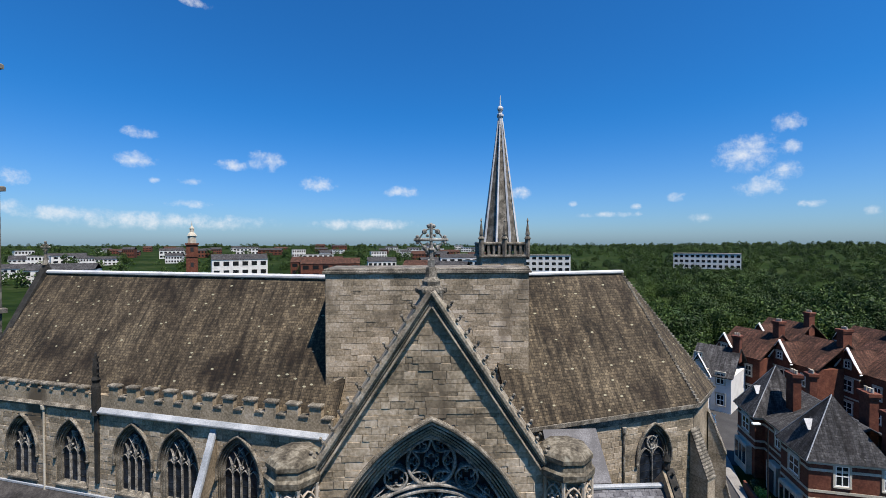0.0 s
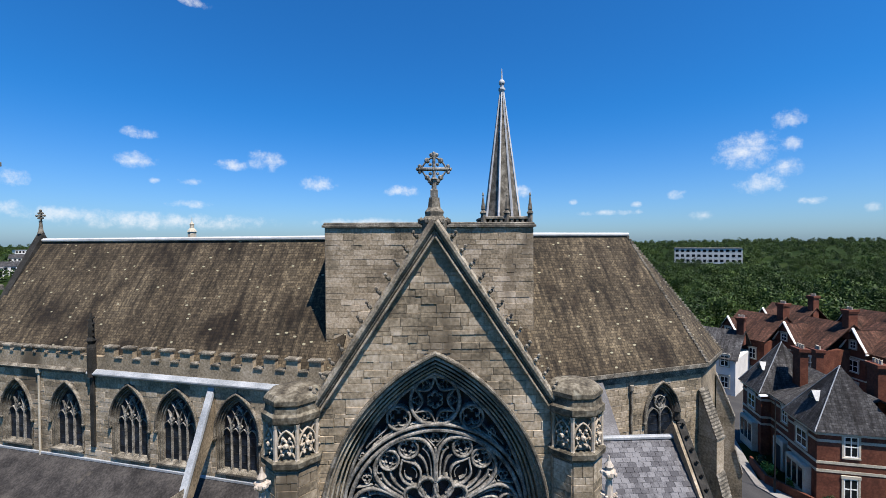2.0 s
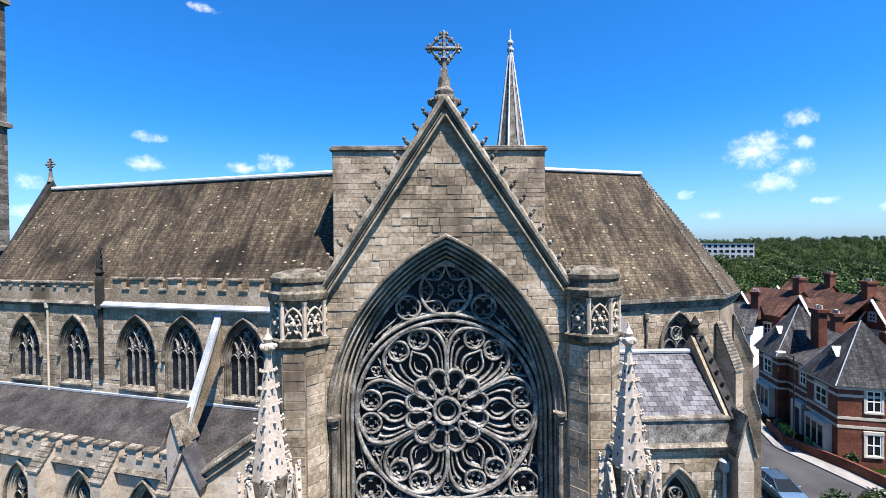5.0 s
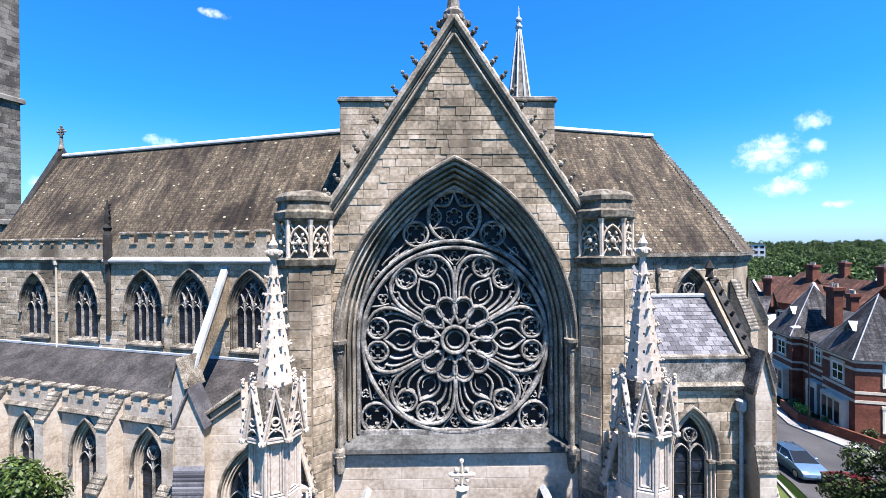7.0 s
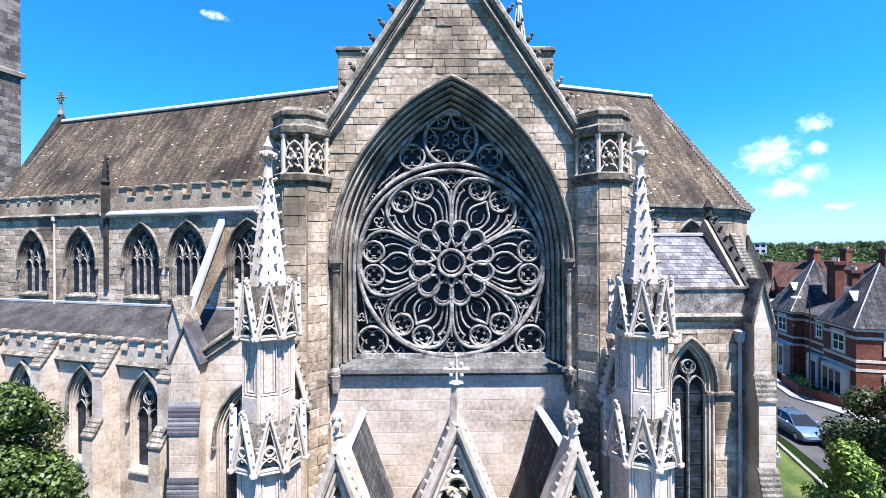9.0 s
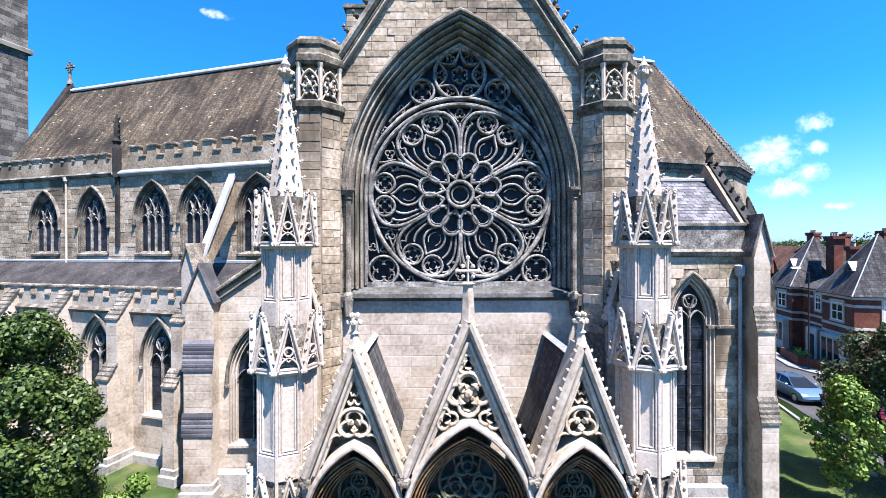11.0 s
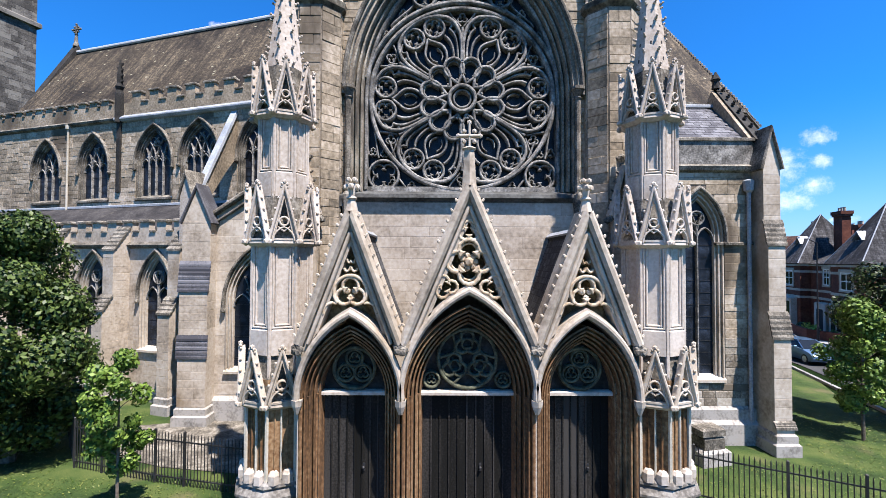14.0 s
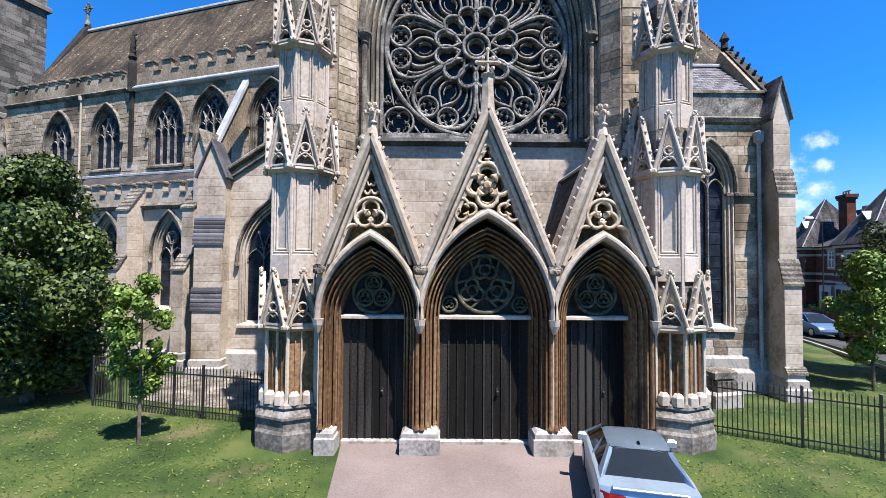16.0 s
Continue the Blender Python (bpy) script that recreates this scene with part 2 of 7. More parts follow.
def tile_mat(name, dark, mid, light, lichen, row, wide):
    """Courses of roof tiles as relief, with run-down dirt, moss and pale lichen spots."""
    m = mat(name, dark, mid, light, rough=.9, scale=.55, grain=7, bump=.2, stain=(dark[0] * .55, dark[1] * .5, dark[2] * .5), stain_at=.56, streak=True)
    n, l = m.node_tree.nodes, m.node_tree.links
    b = n["Principled BSDF"]
    tc = n.new("ShaderNodeUVMap")
    br = n.new("ShaderNodeTexBrick")
    br.inputs["Scale"].default_value, br.inputs["Mortar Size"].default_value = 1.0, .012
    br.inputs["Brick Width"].default_value, br.inputs["Row Height"].default_value = wide, row
    br.inputs[1].default_value, br.inputs[2].default_value, br.inputs[3].default_value = (.5, .48, .46, 1), (1.45, 1.4, 1.3, 1), (.3, .28, .25, 1)
    l.new(tc.outputs[0], br.inputs[0])
    mul = n.new("ShaderNodeMix"); mul.data_type, mul.blend_type = "RGBA", "MULTIPLY"; mul.inputs[0].default_value = .85
    src = b.inputs["Base Color"].links[0].from_socket
    l.new(src, mul.inputs[6]); l.new(br.outputs[0], mul.inputs[7])
    run = n.new("ShaderNodeMapping"); run.inputs[3].default_value = (2.2, .16, 1)
    l.new(tc.outputs[0], run.inputs[0])
    rn = n.new("ShaderNodeTexNoise"); rn.inputs[2].default_value, rn.inputs[3].default_value, rn.inputs[4].default_value = 1.6, 6, .65
    l.new(run.outputs[0], rn.inputs[0])
    rr = n.new("ShaderNodeMapRange"); rr.inputs[1].default_value, rr.inputs[2].default_value, rr.inputs[3].default_value, rr.inputs[4].default_value = .36, .66, .38, 1.65
    l.new(rn.outputs[0], rr.inputs[0])
    dirt = n.new("ShaderNodeVectorMath"); dirt.operation = "SCALE"
    l.new(mul.outputs[2], dirt.inputs[0]); l.new(rr.outputs[0], dirt.inputs["Scale"])
    vo = n.new("ShaderNodeTexVoronoi"); vo.inputs["Scale"].default_value = 1.5
    skew = n.new("ShaderNodeMapping"); skew.inputs[3].default_value = (1, 1.9, 1)
    l.new(tc.outputs[0], skew.inputs[0]); l.new(skew.outputs[0], vo.inputs[0])
    r = n.new("ShaderNodeMapRange"); r.inputs[1].default_value, r.inputs[2].default_value, r.inputs[3].default_value, r.inputs[4].default_value = .13, .18, 1, 0
    l.new(vo.outputs["Distance"], r.inputs[0])
    wnz = n.new("ShaderNodeTexWhiteNoise")
    l.new(vo.outputs["Position"], wnz.inputs[0])
    keep = n.new("ShaderNodeMath"); keep.operation = "GREATER_THAN"; keep.inputs[1].default_value = .62
    l.new(wnz.outputs[0], keep.inputs[0])
    both = n.new("ShaderNodeMath"); both.operation = "MULTIPLY"
    l.new(r.outputs[0], both.inputs[0]); l.new(keep.outputs[0], both.inputs[1])
    mx = n.new("ShaderNodeMix"); mx.data_type = "RGBA"; mx.inputs[7].default_value = (*lichen, 1)
    l.new(both.outputs[0], mx.inputs[0]); l.new(dirt.outputs[0], mx.inputs[6]); l.new(mx.outputs[2], b.inputs["Base Color"])
    bp = n.new("ShaderNodeBump"); bp.inputs["Strength"].default_value, bp.inputs["Distance"].default_value = .7, .02
    l.new(br.outputs[1], bp.inputs["Height"]); bp.invert = True
    l.new(bp.outputs[0], b.inputs["Normal"])
    return m


M_TILE = tile_mat("brown_roof_tiles", (.029, .023, .015), (.062, .049, .033), (.104, .085, .059), (.273, .254, .176), .17, .22)
M_VSLATE = tile_mat("villa_slate", (.024, .025, .029), (.040, .041, .046), (.068, .069, .076), (.080, .080, .080), .2, .3)
M_VTILE = tile_mat("red_tile_courses", (.034, .016, .010), (.058, .026, .018), (.086, .043, .031), (.067, .038, .029), .2, .3)


def grass_mat():
    m = mat("lawn", (.010, .024, .0035), (.027, .051, .0075), (.066, .083, .02), rough=.95, scale=.7, grain=34, bump=.8, tight=.11, stain=(.085, .08, .034), stain_at=.58)
    return m


M_GRASS = grass_mat()


def ground_mat():
    m = mat("far_ground", (.006, .013, .004), (.013, .025, .006), (.03, .04, .016), rough=.95, scale=.012, grain=.12, bump=0, spec=.02)
    return m


M_FAR = ground_mat()


def paint(name, colour, rough=.3, metal=0.0):
    m = mat(name, [c * .9 for c in colour], colour, [min(1, c * 1.08) for c in colour], rough=rough, metal=metal, scale=3, bump=0, spec=.5)
    return m


M_CAR = paint("silver_blue_car_paint", (.26, .335, .40), .32, .5)
M_CARGLASS = paint("dark_car_glass", (.012, .014, .016), .06)
M_CARGLASS.node_tree.nodes["Principled BSDF"].inputs["Specular IOR Level"].default_value = .25
M_RED = paint("red_lamp", (.45, .02, .02), .25)
M_REDCAR = paint("dark_red_car_paint", (.16, .015, .02), .25, .3)
M_BLUECAR = paint("blue_car_paint", (.12, .2, .3), .28, .5)
M_TYRE = paint("tyre_rubber", (.015, .015, .015), .8)
M_ALLOY = paint("alloy", (.5, .5, .52), .3, .9)
M_WHITEP = paint("white_paint", (.72, .72, .7), .5)
M_DARK = paint("dark_interior", (.012, .012, .014), .9)


# ---- mesh helpers ----
from mathutils.geometry import tessellate_polygon


def B():
    return bmesh.new()


def part(name, bm, material, parent=None, label="", smooth=False, m=None):
    me = bpy.data.meshes.new(name)
    bm.normal_update()
    bm.to_mesh(me)
    bm.free()
    me.materials.append(material)
    if smooth:
        for p in me.polygons:
            p.use_smooth = True
    ob = new(name, me)
    if parent:
        ob.parent = parent
    if m is not None:
        ob.matrix_basis = m
    if label:
        ob["label"] = label
    return ob


def share(name, me, parent, m):
    ob = new(name, me)
    ob.parent = parent
    ob.matrix_basis = m
    return ob


def thing(name, label, category, m=None, group="", kind=""):
    e = new(name)
    e.empty_display_size = .2
    if m is not None:
        e.matrix_basis = m
    return tagged(e, label, category, group, kind)


def quad(bm, *pts):
    return bm.faces.new([bm.verts.new(p) for p in pts])


def box(bm, x0, x1, y0, y1, z0, z1, c=0.0):
    """A box; c tapers its top edges inwards as a chamfer."""
    if c:
        rings = [(0, z0), (0, z1 - c), (c, z1)]
    else:
        rings = [(0, z0), (0, z1)]
    vs = [[bm.verts.new(p) for p in ((x0 + i, y0 + i, z), (x1 - i, y0 + i, z), (x1 - i, y1 - i, z), (x0 + i, y1 - i, z))] for i, z in rings]
    bm.faces.new(vs[0][::-1]); bm.faces.new(vs[-1])
    for a, b in zip(vs, vs[1:]):
        for k in range(4):
            bm.faces.new((a[k], a[(k + 1) % 4], b[(k + 1) % 4], b[k]))


def ngon(bm, rings, n=8, cx=0.0, cy=0.0, rot=None):
    """Rings of (radius, z), joined into a closed turned shape."""
    rot = math.pi / n if rot is None else rot
    vs = []
    for r, z in rings:
        vs.append([bm.verts.new((cx + r * math.cos(rot + 2 * math.pi * k / n), cy + r * math.sin(rot + 2 * math.pi * k / n), z)) for k in range(n)])
    bm.faces.new(vs[0][::-1]); bm.faces.new(vs[-1])
    for a, b in zip(vs, vs[1:]):
        for k in range(n):
            bm.faces.new((a[k], a[(k + 1) % n], b[(k + 1) % n], b[k]))


def plate(bm, outer, holes, y0, y1, back=True):
    """A wall in the x-z plane from y0 (front) to y1 with holes through it."""
    loops = [outer] + list(holes)
    tris = tessellate_polygon([[Vector((x, z, 0)) for x, z in lp] for lp in loops])
    flat = [p for lp in loops for p in lp]
    f = [bm.verts.new((x, y0, z)) for x, z in flat]
    k = [bm.verts.new((x, y1, z)) for x, z in flat]
    for a, b, c in tris:
        for vs, s in ((f, 1), (k, -1)):
            (ax, az), (bx, bz), (cx, cz) = flat[a], flat[b], flat[c]
            area = (bx - ax) * (cz - az) - (cx - ax) * (bz - az)
            if abs(area) < 1e-9:
                continue
            order = (a, b, c) if (area > 0) == (s > 0) else (a, c, b)
            try:
                bm.faces.new([vs[i] for i in order])
            except ValueError:
                pass
    i = 0
    for n, lp in enumerate(loops):
        m = len(lp)
        area = sum(lp[j][0] * lp[(j + 1) % m][1] - lp[(j + 1) % m][0] * lp[j][1] for j in range(m))
        for j in range(m):
            a, b = i + j, i + (j + 1) % m
            if (area > 0) == (n == 0):
                bm.faces.new((f[b], f[a], k[a], k[b]))
            else:
                bm.faces.new((f[a], f[b], k[b], k[a]))
        i += m


def sweep(bm, pts, w, y0, y1, closed=False, chamfer=.35):
    """A moulded bar along a line in the x-z plane: w wide, front at y0, back at y1."""
    n = len(pts)
    c = min(w * chamfer, abs(y1 - y0) * .6)
    prof = [(-w / 2, y1), (-w / 2, y0 + c), (-w / 2 + c * .9, y0), (w / 2 - c * .9, y0), (w / 2, y0 + c), (w / 2, y1)]
    rows = []
    for i, (x, z) in enumerate(pts):
        a = pts[i - 1] if (i or closed) else pts[i]
        b = pts[(i + 1) % n] if (i < n - 1 or closed) else pts[i]
        d1, d2 = Vector((x - a[0], z - a[1])), Vector((b[0] - x, b[1] - z))
        d1 = d1.normalized() if d1.length > 1e-6 else None
        d2 = d2.normalized() if d2.length > 1e-6 else None
        if d1 is None: d1 = d2
        if d2 is None: d2 = d1
        t = d1 + d2
        t = t.normalized() if t.length > 1e-3 else d1
        nrm = Vector((-t.y, t.x))
        k = min(2.0, 1 / max(.4, abs(nrm.dot(Vector((-d1.y, d1.x))))))
        rows.append([bm.verts.new((x + nrm.x * o * k, y, z + nrm.y * o * k)) for o, y in prof])
    for i in range(n if closed else n - 1):
        a, b = rows[i], rows[(i + 1) % n]
        for j in range(len(prof) - 1):
            bm.faces.new((a[j], b[j], b[j + 1], a[j + 1]))
    if not closed:
        bm.faces.new(rows[0]); bm.faces.new(rows[-1][::-1])


def arch(w, h, z0, xc=0.0, n=10):
    """A pointed arch from its left springing over the apex to its right."""
    R = (w * w + h * h) / (2 * w)
    ta = math.acos(max(-1, -(R - w) / R))
    left = [(xc - w + R + R * math.cos(math.pi + (ta - math.pi) * k / n), z0 + R * math.sin(math.pi + (ta - math.pi) * k / n)) for k in range(n + 1)]
    return left + [(2 * xc - x, z) for x, z in left[-2::-1]]


def circle(cx, cz, r, n=24, a0=0.0, a1=2 * math.pi, end=False):
    k = n + 1 if end else n
    return [(cx + r * math.cos(a0 + (a1 - a0) * i / n), cz + r * math.sin(a0 + (a1 - a0) * i / n)) for i in range(k)]


def foil(cx, cz, r, lobes, a0=0.0, n=7):
    """The cusped outline of a foiled circle."""
    pts = []
    rl = r * math.sin(math.pi / lobes) / (1 + math.sin(math.pi / lobes)) * 1.12
    for k in range(lobes):
        a = a0 + 2 * math.pi * k / lobes
        ox, oz = cx + (r - rl) * math.cos(a), cz + (r - rl) * math.sin(a)
        span = math.pi * .5 + math.pi / lobes * .7
        pts += [(ox + rl * math.cos(a + span * (2 * i / n - 1)), oz + rl * math.sin(a + span * (2 * i / n - 1))) for i in range(n + 1)]
    return pts


def bez(p0, p1, p2, p3, n=8):
    out = []
    for i in range(n + 1):
        t = i / n
        a, b, c, d = (1 - t) ** 3, 3 * t * (1 - t) ** 2, 3 * t * t * (1 - t), t ** 3
        out.append((a * p0[0] + b * p1[0] + c * p2[0] + d * p3[0], a * p0[1] + b * p1[1] + c * p2[1] + d * p3[1]))
    return out


def loft(bm, lines, close=False):
    rows = [[bm.verts.new(p) for p in ln] for ln in lines]
    for a, b in zip(rows, rows[1:]):
        for j in range(len(a) - 1 + (1 if close else 0)):
            k = (j + 1) % len(a)
            bm.faces.new((a[j], a[k], b[k], b[j]))


def archivolt(bm, w, h, zs, zb, profile, xc=0.0, n=12):
    """Stepped mouldings round a pointed opening and down its jambs. profile: (outward offset, y)."""
    lines = []
    for o, y in profile:
        k = 1 + .18 * (h / w - 1)
        pts = arch(w + o, h + o * k * 1.12, zs, xc, n)
        pts = [(xc - w - o, zb)] + pts + [(xc + w + o, zb)]
        lines.append([(x, y, z) for x, z in pts])
    loft(bm, lines)


def knob(bm, x, y, z, r, squash=1.0):
    ico = bmesh.ops.create_icosphere(bm, subdivisions=1, radius=r, matrix=Matrix.Translation((x, y, z)) @ Matrix.Rotation(x * 7 + z * 5, 4, "Z") @ Matrix.Diagonal((1, 1, squash, 1)))
    return ico


def crocket(bm, x, y, z, r, out=(0, 0, 1)):
    """A leafy curl: a stub and two rounded lobes."""
    o = Vector(out)
    knob(bm, x + o.x * r * .5, y + o.y * r * .5, z + o.z * r * .5, r * .75)
    knob(bm, x + o.x * r * 1.5, y + o.y * r * 1.5, z + o.z * r * 1.2 + r * .3, r * .62)


def rect(x0, x1, z0, z1):
    return [(x0, z0), (x1, z0), (x1, z1), (x0, z1)]


def opening(w, h, zs, zb, xc=0.0, n=12):
    return [(xc - w, zb)] + arch(w, h, zs, xc, n) + [(xc + w, zb)]


def uv_slope(bm, faces, u, v):
    lay = bm.loops.layers.uv.verify()
    for f in faces:
        for lp in f.loops:
            co = lp.vert.co
            lp[lay].uv = (co.dot(u), co.dot(v))


def roof_face(bm, pts, thick=.12):
    """One roof slope of given thickness, with metric texture coordinates along its courses."""
    P = [Vector(p) for p in pts]
    nr = (P[1] - P[0]).cross(P[2] - P[0]).normalized()
    if nr.z < 0:
        P = P[::-1]; nr = -nr
    f = bm.faces.new([bm.verts.new(p) for p in P])
    u = Vector((-nr.y, nr.x, 0)).normalized()
    uv_slope(bm, [f], u, nr.cross(u))
    lo = [bm.verts.new(p - nr * thick) for p in P]
    bm.faces.new(lo[::-1])
    up = list(f.verts)
    for i in range(len(P)):
        j = (i + 1) % len(P)
        bm.faces.new((up[j], up[i], lo[i], lo[j]))


# block faces: one chamfered stone, 1 x 1 in the x-z plane, proud towards -y
def stone_mesh(name, material, e=.03):
    bm = B()
    back = [bm.verts.new(p) for p in ((-.5, .5, -.5), (.5, .5, -.5), (.5, .5, .5), (-.5, .5, .5))]
    mid = [bm.verts.new(p) for p in ((-.5, -.2, -.5), (.5, -.2, -.5), (.5, -.2, .5), (-.5, -.2, .5))]
    fr = [bm.verts.new((x * (1 - e), -.5, z * (1 - 2 * e))) for x, z in ((-.5, -.5), (.5, -.5), (.5, .5), (-.5, .5))]
    bm.faces.new(fr)
    for a, b in ((mid, fr), (back, mid)):
        for k in range(4):
            bm.faces.new((a[k], a[(k + 1) % 4], b[(k + 1) % 4], b[k]))
    me = bpy.data.meshes.new(name)
    bm.normal_update(); bm.to_mesh(me); bm.free()
    me.materials.append(material)
    return me


STONE = None


def ashlar(parent, spans, z0, z1, rng, material, y=0.0, course=(.24, .36), length=(.35, .85), single=None, proud=.026, joint=.008):
    """Courses of squared stones on a wall's face. spans(za, zb): the free stretches of x. single(x, z): which stones are pieces of their own; the rest are joined."""
    global STONE
    if STONE is None:
        STONE = stone_mesh("stone", M_BLOCK)
    verts, faces = [], []
    z = z0
    count = 0
    while z < z1 - .08:
        h = min(rng.uniform(*course), z1 - z)
        if z1 - z - h < .1:
            h = z1 - z
        for a, b in spans(z, z + h):
            x = a
            while x < b - .05:
                w = rng.uniform(*length)
                if b - x - w < .2:
                    w = b - x
                pr = proud * rng.uniform(.5, 1.3)
                if single and single(x + w / 2, z + h / 2) and count < 300:
                    share("stone", STONE, parent, Matrix.Translation((x + w / 2, y - pr / 2 + .004, z + h / 2)) @ Matrix.Diagonal((w - joint, pr + .01, h - joint, 1)))
                    count += 1
                else:
                    i = len(verts)
                    j = joint / 2
                    c = .016
                    for yy, q in ((y + .004, 0), (y - pr * .5, 0), (y - pr, c)):
                        verts += [(x + j + q, yy, z + j + q), (x + w - j - q, yy, z + j + q), (x + w - j - q, yy, z + h - j - q), (x + j + q, yy, z + h - j - q)]
                    faces.append((i + 8, i + 9, i + 10, i + 11))
                    for s in (0, 4):
                        for k in range(4):
                            faces.append((i + s + k, i + s + (k + 1) % 4, i + s + 4 + (k + 1) % 4, i + s + 4 + k))
                x += w
        z += h
    if verts:
        me = bpy.data.meshes.new("stonework")
        me.from_pydata(verts, [], faces)
        me.materials.append(material)
        ob = new("stonework", me)
        ob.parent = parent
        ob["kind"] = "stuff"


def cut(spans, a, b):
    out = []
    for p, q in spans:
        if b <= p or a >= q:
            out.append((p, q))
        else:
            if a > p + .08: out.append((p, a))
            if b < q - .08: out.append((b, q))
    return out


def arch_half(w, h, zs, z):
    """Half width of a pointed opening at the height z."""
    if z <= zs:
        return w
    R = (w * w + h * h) / (2 * w)
    d = R * R - (z - zs) ** 2
    if d <= 0:
        return 0
    return max(0, math.sqrt(d) - (R - w))


# ---- setting: ground, road, drive ----
def sheet(name, pts, z, material, label, category, thick=.0):
    bm = B()
    f = bm.faces.new([bm.verts.new((x, y, z)) for x, y in pts])
    if f.normal.z < 0:
        f.normal_update()
    if thick:
        r = bmesh.ops.extrude_face_region(bm, geom=[f])
        for v in r["geom"]:
            if isinstance(v, bmesh.types.BMVert):
                v.co.z -= thick
    bmesh.ops.recalc_face_normals(bm, faces=bm.faces)
    return tagged(part(name, bm, material), label, category, kind="structure")


gbm = B()
for x0, x1, y0, y1 in ((-4500, 4500, -4500, 4500),):
    quad(gbm, (x0, y0, -.03), (x1, y0, -.03), (x1, y1, -.03), (x0, y1, -.03))
tagged(part("ground", gbm, M_FAR), "green parkland and town reaching to the horizon", "ground", kind="structure")
sheet("lawn", [(-40, -8), (19, -8), (19.5, 22.6), (21.8, 27.0), (22.6, 30.5), (24.5, 36), (27, 46), (-40, 46)], .0, M_GRASS, "mown green lawn with dry patches round the church", "lawn")
sheet("street_yard", [(33.4, 47.2), (41, 66.2), (60, 90.2), (95, 72), (82, 33), (48, 33)], .004, M_ASPHALT, "grey asphalt yards and side street between the houses", "street")
sheet("drive", [(-3.45, 12.6), (-3.0, 9.0), (-2.2, 3.0), (-1.5, -8), (4.4, -8), (4.0, 3.0), (3.75, 9.0), (4.15, 12.6)], .012, M_DRIVE, "worn pinkish tarmac drive leading to the doors", "drive")
sheet("road", [(22.3, 4), (31.0, 18), (31.6, 30), (30.0, 37.5), (33.5, 47), (41, 66), (60, 90), (52, 92), (36, 66), (27.6, 46), (23.6, 33.5), (22.9, 28.8), (20.5, 20)], .014, M_ASPHALT, "grey asphalt street with white markings", "road")
sheet("pavement", [(31.2, 18), (36, 18), (36, 30), (31.0, 38.6), (35, 47), (42.5, 66), (41, 66), (33.5, 47), (30.0, 37.6), (31.6, 30)], .13, M_PAVE, "grey paved footway with kerb along the street", "pavement", thick=.2)
kerb = thing("kerb", "low stone kerb between lawn and street", "kerb", kind="structure")
for (ax, ay), (bx, by) in (((19.4, 20.0), (22.0, 28.9)), ((22.0, 28.9), (22.9, 33.6)), ((22.9, 33.6), (27.0, 46.0))):
    d = Vector((bx - ax, by - ay, 0)); nrm = Vector((-d.y, d.x, 0)).normalized() * .09
    bm = B()
    v = [Vector((ax, ay, 0)) + nrm, Vector((ax, ay, 0)) - nrm, Vector((bx, by, 0)) - nrm, Vector((bx, by, 0)) + nrm]
    lo = [bm.verts.new(p) for p in v]; hi = [bm.verts.new(p + Vector((0, 0, .14))) for p in v]
    bm.faces.new(hi)
    for k in range(4):
        bm.faces.new((lo[k], lo[(k + 1) % 4], hi[(k + 1) % 4], hi[k]))
    bmesh.ops.recalc_face_normals(bm, faces=bm.faces)
    part("kerb_stone", bm, M_PAVE, kerb)
marks = thing("road_marking", "worn white dashed centre line on the asphalt", "road marking", kind="structure")
for ax, ay, bx, by in ((25.6, 26.4, 25.9, 29.0), (26.0, 31.0, 26.3, 33.6), (27.0, 36.0, 28.0, 38.6), (29.2, 41.0, 30.3, 43.5)):
    d = Vector((bx - ax, by - ay, 0)); nrm = Vector((-d.y, d.x, 0)).normalized() * .07
    bm = B()
    a, b = Vector((ax, ay, .019)), Vector((bx, by, .019))
    quad(bm, a - nrm, b - nrm, b + nrm, a + nrm)
    bmesh.ops.recalc_face_normals(bm, faces=bm.faces)
    part("dash", bm, M_WHITEP, marks)


# ---- church: windows ----
def inside(pts, w, h, zs, xc, keep=.98):
    return [p for p in pts if abs(p[0] - xc) < arch_half(w, h, zs, p[1]) * keep]


